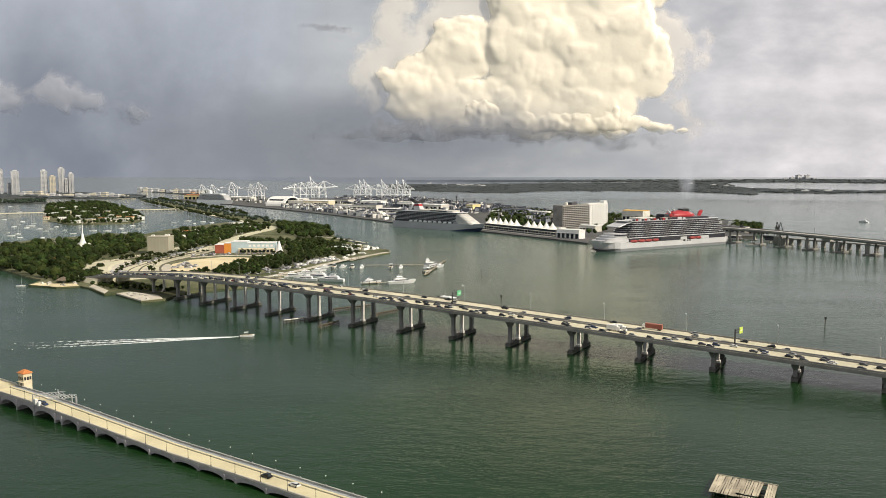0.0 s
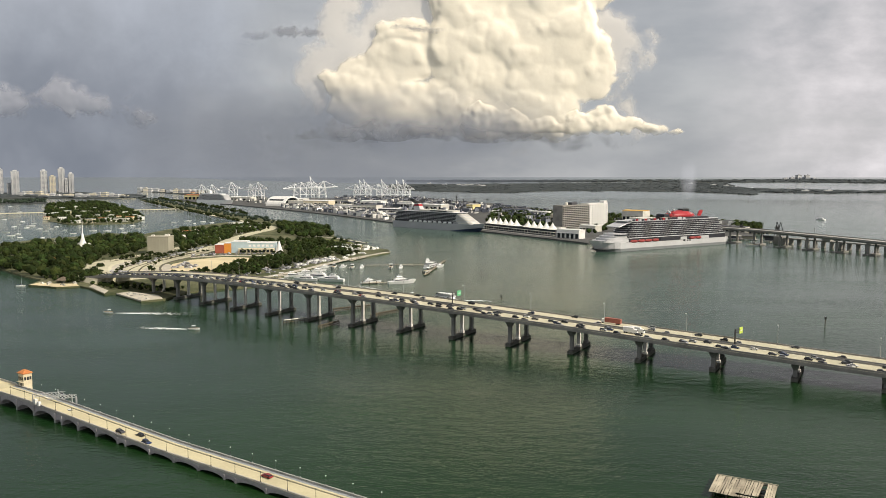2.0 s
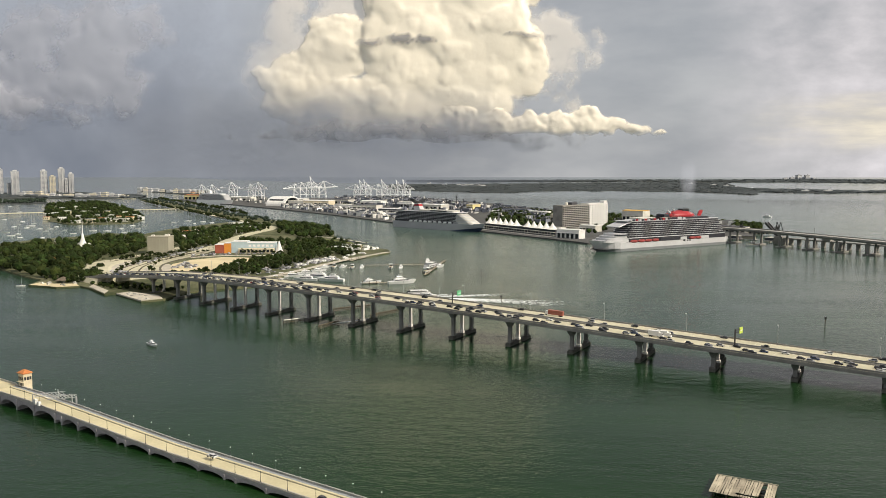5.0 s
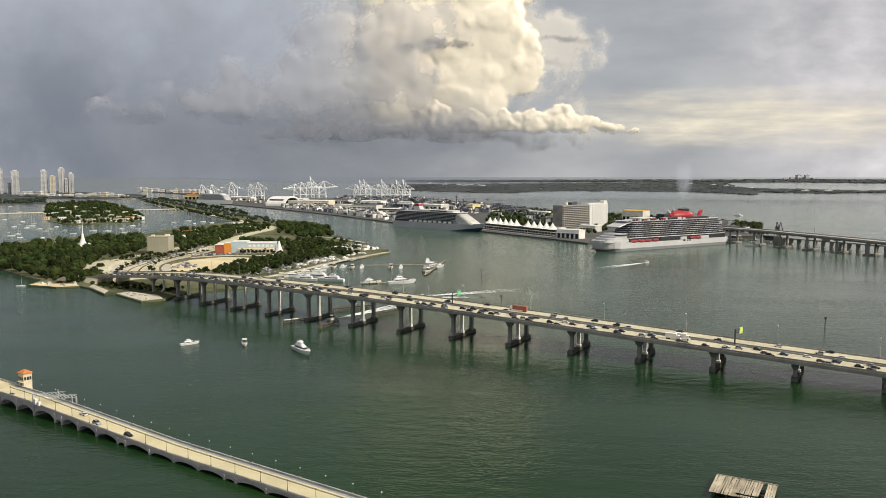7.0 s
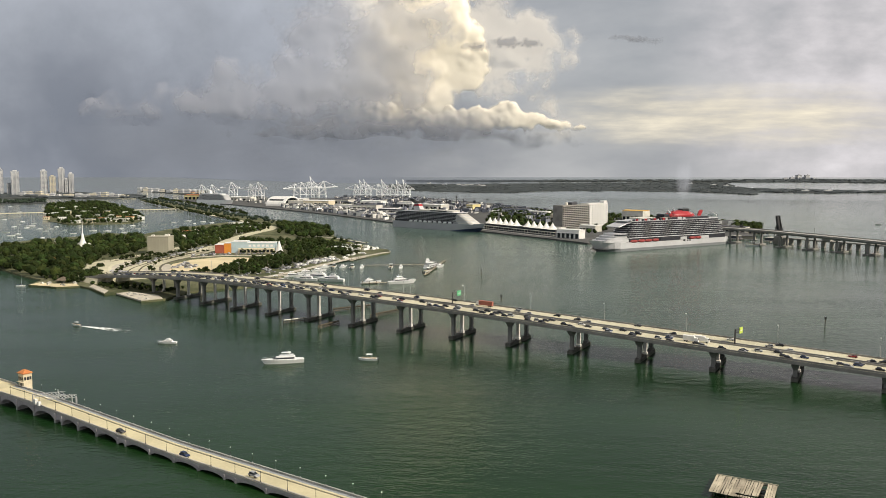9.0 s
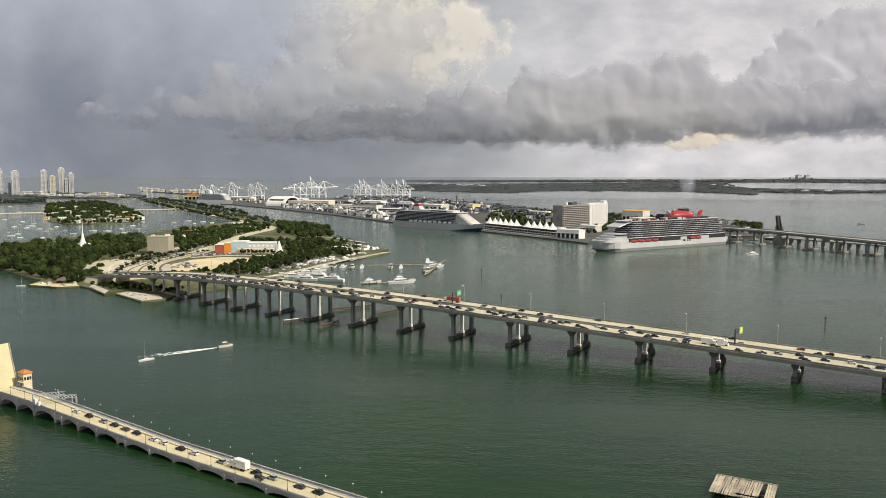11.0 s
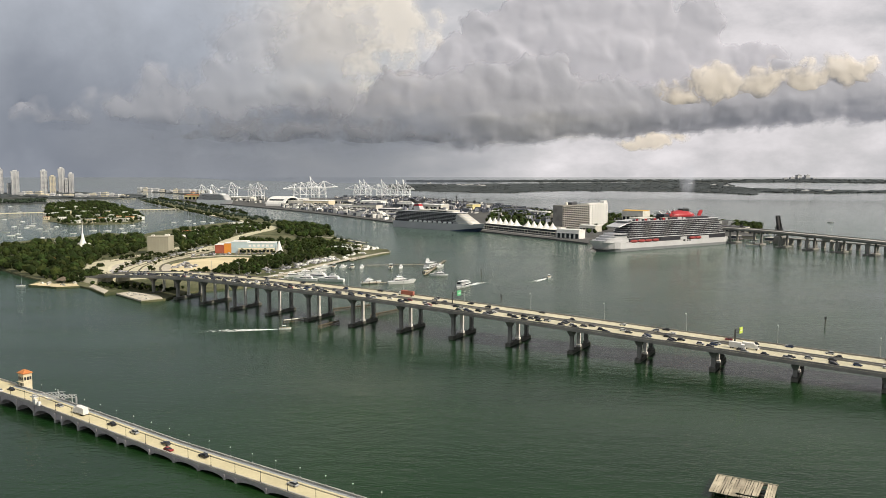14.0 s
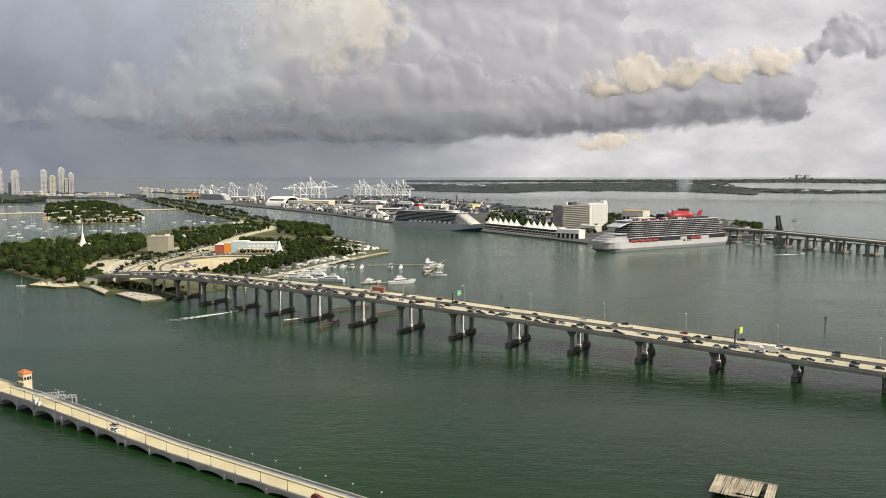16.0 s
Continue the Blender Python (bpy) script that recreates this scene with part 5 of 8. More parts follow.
lot_clutter("ramp_traffic", [(-395.3, 860.8), (-337.7, 836.3), (-278.7, 826.9), (-285, 845.9), (-341, 860.8), (-402.9, 892.1)], 110, 4, "queueing cars on the curving ramps", CARMIX, (4.6, 1.9, 1.6))
lot_clutter("ramp_traffic", [(-373.3, 925.7), (-368.8, 1029), (-359.8, 1235.1), (-374.5, 1266.8), (-382, 1066.1), (-390.6, 961.9)], 60, 5, "cars on the causeway road", CARMIX, (4.6, 1.9, 1.6))
lot_clutter("boat_yard", [(-168, 892.1), (-134.6, 987.7), (-100, 1089.7), (-119.6, 1122.8), (-155.4, 1029), (-183.5, 937.5)], 26, 6, "white boats and sheds stored by the marina", WHITEPAINT, (7.0, 2.6, 2.0))
lot_clutter("apron_clutter", [(-300.9, 707.3), (-267, 671.6), (-253.4, 680.9), (-264, 697.2), (-293.2, 714.2)], 12, 12, "pale boats and crates on the waterside apron", PALEGEAR, (4.0, 2.0, 1.2))
lot_clutter("beach_clutter", [(-414.5, 770.5), (-385.6, 758.5), (-367.9, 766.5), (-380.3, 782.8), (-409.4, 782.8)], 9, 13, "small pale boats and umbrellas on the spit", PALEGEAR, (3.4, 1.8, 1.4))
lot_clutter("island_sheds", [(-412.2, 1256.1), (-383, 1424.9), (-377.4, 1683), (-447.1, 1762.7), (-494.3, 1543.3), (-477.5, 1335.2)], 60, 7, "small white sheds and boats among trees", WHITEPAINT, (11.0, 7.0, 3.6))
lot_clutter("tip_sheds", [(-154.7, 1106), (-111.3, 1122.8), (-97.6, 1157.9), (-147.3, 1214.9), (-171.5, 1195.3)], 26, 8, "small pale sheds at the island tip", WHITEPAINT, (7.0, 4.0, 3.0))


# ---------------------------------------------------------------- the harbour island
CONTAINER = material("container_stack_paint", (0.20, 0.22, 0.27), 0.6, 0, 0.3, 0.1, 1.0, each=0.5)
RUST = material("rust_red_container_paint", (0.30, 0.10, 0.07), 0.6, 0, 0.3, 0.1, 1.0, each=0.4)
CRANE = material("white_crane_paint", (0.70, 0.71, 0.72), 0.5, 0, 0.12, 0.05, 0.5)
DARKROOF = material("dark_shed_roof", (0.09, 0.09, 0.10), 0.7, 0, 0.3, 0.05, 0.5)
OCHRE = material("yellow_ochre_roof", (0.60, 0.38, 0.10), 0.7, 0, 0.2, 0.1, 0.6)
TENT = material("white_tensioned_fabric", (0.80, 0.78, 0.72), 0.7, 0, 0.06, 0.1, 1.0)


def office_block():
    e = thing("office_block", pose(0, 0, 2.4), "slab office building with a gridded facade and white end wing", "building")
    p, q, r = Vector((240, 1540)), Vector((306, 1606)), Vector((352, 1640))
    def slab(name, p, q, depth, h, mat):
        d = (q - p).normalized()
        n = Vector((-d.y, d.x))
        pts = [p, q, q + n * depth, p + n * depth]
        return part(name, Shape().prism([(v.x, v.y) for v in pts], 0, h), mat, e), d, n
    # main slab darker than the wing: its shaded side is put into the colour
    slab("wall", p, q, 24, 50, CONCRETE)
    d = (q - p).normalized()
    n = Vector((-d.y, d.x))
    ang = math.degrees(math.atan2(d.y, d.x))
    L = (q - p).length
    for f in range(12):
        for i in range(13):
            c = p + d * ((i + 0.5) * L / 13) - n * 0.12
            part("window", WINDOW_PANE, None, e).matrix_basis = pose(c.x, c.y, 4 + f * 3.75, 0, 0, ang)
    for f in range(13):
        c = p + d * L / 2 - n * 0.5
        part("sunshade", Shape().box(c.x, c.y, 2.8 + f * 3.75, L, 1.2, 0.8, turn=ang), BALUSTRADE, e)
    slab("wing", q + n * 2, r, 26, 52, WHITEPAINT)
    d2 = (r - q - n * 2).normalized()
    n2 = Vector((-d2.y, d2.x))
    a2 = math.degrees(math.atan2(d2.y, d2.x))
    L2 = (r - q - n * 2).length
    for i in range(7):
        for f in range(12):
            c = q + n * 2 + d2 * ((i + 0.5) * L2 / 7) - n2 * 0.15
            part("window", Shape().box(c.x, c.y, 4 + f * 3.9, 3.0, 0.3, 1.6, turn=a2), GLASS, e)
    c = r - d2 * 6 + n2 * 8
    part("stair_tower", Shape().box(c.x, c.y, 0, 9, 12, 57, turn=a2), WHITEPAINT, e)
    c = p + d * 50 + n * 12
    part("roof_plant", Shape().box(c.x, c.y, 50, 18, 10, 5, turn=ang), DARKROOF, e)
    part("antenna_drum", Shape().cyl(c.x - 14, c.y - 10, 50, 55, 3.2, 3.2, 12), OFFWHITE, e)


WINDOW_PANE = mesh_of("window", Shape().box(0, 0, 0, 4.3, 0.3, 2.3), GLASS)
office_block()


def shed(x, y, w, d, h, turn, mat, roof, label, name="warehouse", bays=5, z=2.4):
    e = thing(name, pose(x, y, z, 0, 0, turn), label, "building")
    part("wall", Shape().box(0, 0, 0, w, d, h), mat, e)
    part("roof", Shape().loft([[(-w / 2 - 0.5, y2, z2) for y2, z2 in ((-d / 2 - 0.5, h), (d / 2 + 0.5, h), (d / 2 + 0.5, h + 0.4), (0, h + d * 0.06), (-d / 2 - 0.5, h + 0.4))], [(w / 2 + 0.5, y2, z2) for y2, z2 in ((-d / 2 - 0.5, h), (d / 2 + 0.5, h), (d / 2 + 0.5, h + 0.4), (0, h + d * 0.06), (-d / 2 - 0.5, h + 0.4))]]), roof, e)
    for i in range(bays):
        part("door", Shape().box(-w / 2 + (i + 0.5) * w / bays, -d / 2 - 0.1, 0.2, w / bays * 0.6, 0.3, h * 0.55), GLASS, e)
    part("canopy", Shape().box(0, -d / 2 - 1.6, h * 0.62, w, 3.0, 0.4), WHITEPAINT, e)


def tent_terminal():
    e = thing("cruise_terminal", Matrix(), "long quayside terminal with white peaked tent canopies", "building")
    p, q = Vector((84, 1585)), Vector((200, 1378))
    d = (q - p).normalized()
    n = Vector((-d.y, d.x)) * (-1 if Vector((-d.y, d.x)).y < 0 else 1)
    ang = math.degrees(math.atan2(d.y, d.x))
    L = (q - p).length
    c = p + d * L / 2 + n * 16
    part("hall", Shape().box(c.x, c.y, 2.4, L, 26, 12, turn=ang), DARKROOF, e)
    for k, z in enumerate((4.5, 9.5)):
        c2 = p + d * L / 2 + n * 1.0
        part("gallery", Shape().box(c2.x, c2.y, z, L, 6.0, 0.8, turn=ang), OFFWHITE, e)
        part("gallery_glass", Shape().box(c2.x + n.x * 1.5, c2.y + n.y * 1.5, z + 0.9, L, 0.4, 3.6, turn=ang), GLASS, e)
    for i in range(int(L / 9)):
        c2 = p + d * (i * 9 + 4) - n * 1.5
        part("column", Shape().cyl(c2.x, c2.y, 2.4, 10, 0.4), OFFWHITE, e)
    cc = p + d * L / 2 - n * 6
    part("apron", Shape().box(cc.x, cc.y, 1.0, L + 40, 12, 1.7, turn=ang), QUAY, e)
    for i in range(12):
        if i == 6:
            continue
        s = 9 + i * L / 12.4
        c2 = p + d * s + n * 10
        t = Shape().loft([[(c2.x + (d.x * a + n.x * b) * k, c2.y + (d.y * a + n.y * b) * k, z) for a, b in [(10 * math.cos(u), 11 * math.sin(u)) for u in [2 * math.pi * j / 12 for j in range(12)]]] for k, z in ((1.0, 14.4), (0.72, 16.4), (0.4, 19.6), (0.15, 24), (0.04, 27))])
        part("tent_canopy", t, TENT, e, smooth=False)


tent_terminal()


def gantry_crane(e, lift):
    """Ship-to-shore crane: portal legs, beam, apex frame, stays and a raised or lowered boom. x points over the water."""
    for x in (-15, 15):
        for y in (-11, 11):
            part("leg", Shape().tube((x, y, 0), (x * 0.9, y, 42), 1.9, n=4), CRANE, e)
        part("portal_beam", Shape().tube((x, -11, 14), (x, 11, 14), 1.7, n=4), CRANE, e)
    for y in (-11, 11):
        part("sill_beam", Shape().tube((-15, y, 14), (15, y, 14), 1.7, n=4), CRANE, e)
        part("diagonal", Shape().tube((-15, y, 14), (13, y, 41), 1.3, n=4), CRANE, e)
        part("apex_leg", Shape().tube((13, y, 42), (8, y * 0.3, 70), 1.5, n=4), CRANE, e)
        part("apex_leg", Shape().tube((-13, y, 42), (8, y * 0.3, 70), 1.3, n=4), CRANE, e)
    part("main_beam", Shape().box(-12, 0, 40, 56, 6, 3.4), CRANE, e)
    a = radians(lift)
    tip = (15 + 52 * math.cos(a), 0, 42 + 52 * math.sin(a))
    part("boom", Shape().tube((15, 0, 42), tip, 2.8, 2.2, n=4), CRANE, e)
    part("stay", Shape().tube((8, 0, 70), tip, 0.8, n=4), CRANE, e)
    part("stay", Shape().tube((8, 0, 70), (-38, 0, 43), 0.8, n=4), CRANE, e)
    part("machine_house", Shape().box(-26, 0, 43.4, 14, 8, 6, bevel=0.3), CRANE, e)
    part("cabin", Shape().box(10, 0, 36, 4, 3, 3.5), GLASS, e)


def cranes():
    up = thing("dock_crane", pose(0, 0, 2.4), "white ship-to-shore gantry crane with its boom raised", "crane", "harbour cranes")
    gantry_crane(up, 78)
    flat = thing("dock_crane", pose(0, 0, 2.4), "white ship-to-shore gantry crane with its boom lowered", "crane", "harbour cranes")
    gantry_crane(flat, 4)
    first = {0: True, 1: True}
    for x, y, s, kind, turn in ((*(-1201.2, 3853.9), 0.95, 1, 160), (*(-1150.2, 3853.9), 0.95, 1, 160), (*(-1051, 3853.9), 1.12, 1, 160), (*(-957.6, 3853.9), 1.0, 1, 160), (*(-894.9, 3757.3), 1.12, 1, 160), (*(-753.1, 3955.6), 1.0, 1, 200), (*(-718.2, 3955.6), 1.1, 1, 190), (*(-683.3, 3955.6), 1.14, 1, 160), (*(-665.9, 4008.5), 1.14, 0, 160), (*(-622.2, 3955.6), 1.2, 1, 20), (*(-447.8, 4008.5), 0.95, 1, 165), (*(-412.5, 4008.5), 0.98, 0, 165), (*(-388.9, 4008.5), 0.98, 0, 165), (*(-330, 4008.5), 0.98, 1, 165), (*(-297.6, 4008.5), 0.98, 0, 165), (*(-256.3, 4008.5), 0.98, 1, 165), (*(-221, 4008.5), 0.98, 0, 165), (*(-185.6, 4008.5), 0.98, 0, 165)):
        m = pose(x, y, 2.4, 0, 0, turn) @ Matrix.Scale(s * (0.98 + 0.04 * (len(USED) % 2)), 4)
        src = flat if kind else up
        if first[kind]:
            src.matrix_basis, first[kind] = m, False
        else:
            copy_thing(src, Matrix()).matrix_basis = m


cranes()


def small_cranes():
    for x, y, h, lean in ((*(50, 2833.2), 60, 4), (*(12.5, 2833.2), 42, -3), (*(78, 2944.7), 38, 14), (*(175.9, 3065.3), 30, 22), (*(121.3, 2944.7), 26, 3), (*(577.6, 1481.8), 22, 2), (*(610.3, 1398.1), 26, -2)):
        e = thing("harbour_crane", pose(x, y, 2.4), "dark slewing harbour crane with a lattice jib", "crane")
        part("tower", Shape().tube((0, 0, 0), (0, 0, h * 0.55), 1.3, 1.0, 5), DARKSTEEL, e)
        part("cab", Shape().box(0, 0, h * 0.5, 5, 5, 4, bevel=0.3), DARKSTEEL, e)
        part("jib", Shape().tube((0, 0, h * 0.55), (lean, 0, h), 0.8, 0.4, 4), DARKSTEEL, e)
        part("counter_jib", Shape().tube((0, 0, h * 0.55), (-6, 0, h * 0.62), 0.8, 0.6, 4), DARKSTEEL, e)


small_cranes()


def arched_terminal():
    e = thing("arched_terminal", pose(-585, 2900, 2.4, 0, 0, -22), "terminal building with a big white arched front", "building")
    w = 120
    s = Shape()
    def arc(k, x):
        return [(x, 58 * math.cos(t) * k, 34 * math.sin(t) * k) for t in [math.pi * i / 14 for i in range(15)]]
    rings = [arc(1.0, x) + arc(0.86, x)[::-1] for x in (-60, 20)]
    part("arch_shell", s.loft(rings), WHITEPAINT, e)
    part("glazed_front", Shape().prism([(-50, -48), (10, -48), (10, 48), (-50, 48)], 0, 24), GLASS, e)
    part("annex", Shape().box(75, -10, 0, 110, 40, 20, bevel=0.4), OFFWHITE, e)


arched_terminal()

rnd = random.Random(21)
# quayside terminals and sheds, west to east
for k, (px, py, w, d, h, mat, roof) in enumerate((
        (*(-595.3, 3065.3), 120, 40, 20, OFFWHITE, WHITEPAINT), (*(-456.5, 2833.2), 110, 45, 20, CREAM, WHITEPAINT), (*(-316.5, 2544), 80, 34, 16, WHITEPAINT, OFFWHITE),
        (*(-242.7, 2460.2), 90, 40, 18, OFFWHITE, DARKROOF), (*(-155, 2239), 60, 30, 15, DARKROOF, WHITEPAINT), (*(-268.6, 2944.7), 90, 40, 15, WHITEPAINT, WHITEPAINT),
        (*(-423.5, 3129.4), 120, 50, 16, OFFWHITE, DARKROOF), (*(-128.6, 2729.8), 60, 30, 18, WHITEPAINT, OFFWHITE), (*(-26.2, 2544), 90, 40, 16, OFFWHITE, WHITEPAINT),
        (*(99.4, 2501.4), 26, 40, 18, YELLOW, OFFWHITE), (*(222.7, 2308.2), 85, 30, 12, CONTAINER, DARKROOF), (*(273.8, 2173.8), 60, 26, 10, OFFWHITE, WHITEPAINT),
        (*(291, 1827.5), 60, 36, 18, CREAM, OFFWHITE), (*(225, 1347.4), 46, 20, 15, WHITEPAINT, WHITEPAINT), (*(443.3, 1762.7), 52, 34, 30, OFFWHITE, OCHRE),
        (*(291.3, 1511.9), 36, 24, 12, OFFWHITE, WHITEPAINT), (*(211.5, 1424.9), 30, 16, 14, WHITEPAINT, OFFWHITE), (*(-1370.6, 4062.8), 190, 60, 26, CREAM, TILE), (*(-1169.6, 3665.4), 120, 50, 20, YELLOW, TILE),
        (*(-909.6, 3494.4), 120, 40, 16, OFFWHITE, WHITEPAINT), (*(575.9, 1511.9), 50, 24, 10, OFFWHITE, DARKROOF), (*(601.8, 1452.8), 40, 14, 8, CREAM, DARKROOF))):
    shed(px, py, w, d, h, -42 if 850 < px + 900 and k not in (17, 18) else -25, mat, roof, "harbour building with pale walls, canopy and loading doors")


def container_yard(name, outline, count, seed, label, mat):
    r = random.Random(seed)
    xs, ys = [p[0] for p in outline], [p[1] for p in outline]
    s = Shape()
    done = 0
    while done < count:
        x, y = r.uniform(min(xs), max(xs)), r.uniform(min(ys), max(ys))
        if inside((x, y), outline):
            s.box(x, y, 2.4, 12.2 * r.choice((1, 1, 2)), r.choice((2.6, 5.0)), 2.6 * r.randint(1, 4), turn=-30 + r.choice((0, 90)))
            done += 1
    solid(name, s, mat, label, "containers", kind="stuff")


CONTAINERS = material("mixed_container_paint", (0.13, 0.14, 0.165), 0.6, 0, 0.3, 0.1, 1.0, island=0.6)
PALEMIX = material("mixed_pale_paint", (0.52, 0.51, 0.48), 0.7, 0, 0.2, 0.1, 1.0, island=0.85)
YARD = [(-460, 3065.3), (-168.7, 2729.8), (123.6, 2544), (164.6, 2944.7), (-124.7, 3853.9), (-580.8, 4295.5)]
container_yard("container_stacks", YARD, 800, 3, "rows of stacked dark shipping containers", CONTAINERS)
container_yard("yard_vehicles", YARD, 300, 4, "pale trailers and sheds in the container yard", PALEMIX)
container_yard("quay_clutter", [(-560.3, 2680.8), (-303.4, 2239), (-93, 1827.5), (-98.2, 2082.8), (-369.6, 2729.8), (-640.4, 3065.3)], 620, 5, "pale trailers, gangways and sheds along the quay", PALEMIX)
container_yard("parked_trailers", [(129.2, 2308.2), (281.1, 1897.3), (341.7, 2308.2), (208, 2944.7)], 150, 6, "dark trailers parked in the harbour", CONTAINERS)
container_yard("port_sheds", [(-893.7, 3338.7), (-592, 2833.2), (-848.1, 4062.8), (-1247.9, 4422.2)], 110, 7, "pale sheds and stacks at the far quay", PALEMIX)
wood("harbour_trees", [(102.4, 1827.5), (224.3, 1511.9), (264.3, 1398.1), (383.7, 1645.8), (605.7, 1762.7), (655.3, 1721.9), (596.9, 1946.9), (333.2, 2308.2), (186.1, 2633.6)], 620, 11, "dark green trees between harbour buildings", (7, 12), 2.4, LEAF, 1.1, blades=26)
wood("quay_trees", [(-560.5, 2729.8), (-317.7, 2344.4), (-96.5, 1897.3), (20.8, 1762.7), (28.1, 2381.8), (-157.3, 2544), (-414.9, 3065.3), (-685, 3338.7)], 260, 31, "dark trees and shrubs between the quay sheds", (5, 10), 2.4, LEAF, 1.1, blades=18)
container_yard("dark_quay_clutter", [(-560.3, 2680.8), (-303.4, 2239), (-93, 1827.5), (-98.2, 2082.8), (-369.6, 2729.8), (-640.4, 3065.3)], 260, 32, "dark vehicles and stacks along the quay", CONTAINERS)
BACKYARD = [(-152.1, 2460.2), (108.8, 2239), (244, 1645.8), (304.2, 2054.1), (155.5, 2780.5), (-113.1, 3494.4)]
container_yard("yard_stacks", BACKYARD, 260, 8, "dark stacked containers behind the terminals", CONTAINERS)
container_yard("yard_roofs", BACKYARD, 150, 9, "small pale sheds and trailers behind the terminals", PALEMIX)
container_yard("ship_side_sheds", [(367.5, 1683), (576.9, 1576), (597.3, 1481.8), (670.7, 1762.7), (442, 1897.3)], 90, 10, "pale sheds and trailers beside the ship berth", PALEMIX)
wood("landing_trees", [(564.7, 1511.9), (626.1, 1511.9), (672.4, 1610.1), (655.3, 1721.9)], 40, 12, "dark trees at the bridge landing", (8, 15), 2.4, LEAF, 1.1, blades=26)


# ---------------------------------------------------------------- far shores
def far_land(name, near, far, label, mat, rise=1.5):
    """A low shore: a strip between its near and far waterlines, lying on the far water."""
    s = Shape()
    rings = []
    for p, q in zip(near, far):
        rings.append([(p[0], p[1], p[2] - 3), (q[0], q[1], q[2] - 3), (q[0], q[1], q[2] + rise), (p[0], p[1], p[2] + rise)])
    s.loft(rings)
    return solid(name, s, mat, label, "ground", kind="structure")


def far_woods(name, near, far, count, seed, label, height):
    r = random.Random(seed)
    s = Shape()
    for i in range(count):
        k = r.random() * (len(near) - 1)
        j = int(k)
        f, g = k - j, r.random() ** 0.7
        p = Vector(near[j]).lerp(Vector(near[j + 1]), f).lerp(Vector(far[j]).lerp(Vector(far[j + 1]), f), g)
        h = r.uniform(*height)
        s.blob((p.x, p.y, p.z + h * 0.3), (h * r.uniform(2.2, 5.0), h * r.uniform(1.2, 2.4), h * r.uniform(0.45, 0.7)), 1, 0.6, i * 0.37)
    me = bpy.data.meshes.new(name)
    me.from_pydata(s.v, [], s.f)
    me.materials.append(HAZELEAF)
    return tagged(new(name, me), label, "trees", kind="stuff")


KEY_NEAR = [(-302.2, 4378, 36.4), (-75.8, 4301.4, 28.2), (143.3, 4241.2, 23.2), (373.3, 4199.9, 20.9), (473.1, 4266, 27.3), (710.6, 4281.7, 31.7), (980, 4223, 31.3), (1262.6, 4132.2, 29.9), (1455.5, 3994.6, 23.8), (1573.3, 3886.1, 19)]
KEY_FAR = [(-318.4, 4616.5, 62.8), (-81.5, 4626, 62.7), (156.5, 4637, 64.3), (411.6, 4635.3, 66), (512.6, 4626, 66.1), (765.9, 4618.8, 69.5), (1063.8, 4588.6, 73.1), (1376.5, 4509.8, 73.8), (1606, 4413, 71.3), (1614.4, 3988.8, 28.3)]
far_land("ground_wooded_key", KEY_NEAR, KEY_FAR, "low wooded key across the bay", HAZESOIL)
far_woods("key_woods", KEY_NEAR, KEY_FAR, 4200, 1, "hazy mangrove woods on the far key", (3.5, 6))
BAR_NEAR = [(1551.1, 4304, 56.5), (1568.2, 4059.4, 32.8), (1704, 3958.8, 28.9), (1878.5, 3839.3, 25.8), (2035.8, 3817.4, 30.4), (2197.7, 3758.6, 33)]
BAR_FAR = [(1563.4, 4338.5, 60.9), (1622.8, 4202.4, 48.6), (1754.3, 4077, 41.4), (1944.8, 3976.4, 40.2), (2064.7, 3872.3, 36.4), (2221.7, 3800.4, 37.8)]
far_land("ground_sand_key", BAR_NEAR, BAR_FAR, "flat sandy key with marina sheds", HAZESOIL)
far_woods("sand_key_woods", BAR_NEAR, BAR_FAR, 330, 2, "low trees on the flat key", (5, 9))
OUT_NEAR = [(-205.6, 4749.2, 78.8), (403.1, 4737.1, 78.9), (1074.8, 4636.3, 79.5), (1792.9, 4395.3, 77.9), (2061.2, 4283, 78.7), (2380.1, 4075.1, 74.3)]
OUT_FAR = [(-208.2, 4811.3, 87.2), (408.3, 4798.9, 87.2), (1092, 4711.8, 90), (1832.3, 4493.5, 92.3), (2109.1, 4383.9, 94), (2444.4, 4187, 91.7)]
far_land("ground_outer_key", OUT_NEAR, OUT_FAR, "distant low key near the horizon", HAZESOIL)
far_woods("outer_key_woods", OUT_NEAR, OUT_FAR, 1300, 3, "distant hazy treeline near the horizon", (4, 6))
BEACH_NEAR = [(-2150.7, 3466.5, 11.1), (-2025.8, 3515.1, 9.7), (-1895.5, 3561.5, 8.3), (-1759.8, 3605.3, 7.1), (-1611.7, 3629.8, 5.1), (-1492.1, 3697.5, 5.8), (-1498.4, 3782.5, 10.4)]
BEACH_FAR = [(-2274.5, 3668.3, 29.5), (-2147, 3727.8, 28.2), (-2013.4, 3785.5, 26.9), (-1885.1, 3864.7, 28), (-1705.8, 3843.7, 20), (-1546.4, 3833.1, 14.7), (-1515.6, 3826.3, 13.4)]
far_land("ground_beach_town", BEACH_NEAR, BEACH_FAR, "low town shore behind the bay", HAZESOIL, 2.5)
far_woods("beach_town_trees", BEACH_NEAR, BEACH_FAR, 330, 4, "hazy trees along the town shore", (7, 12))
FISH_NEAR = [(-1594.7, 4050.9, 33), (-1454.9, 4009.2, 25), (-1319.8, 3956.6, 17.4), (-1184, 3988.7, 16.6)]
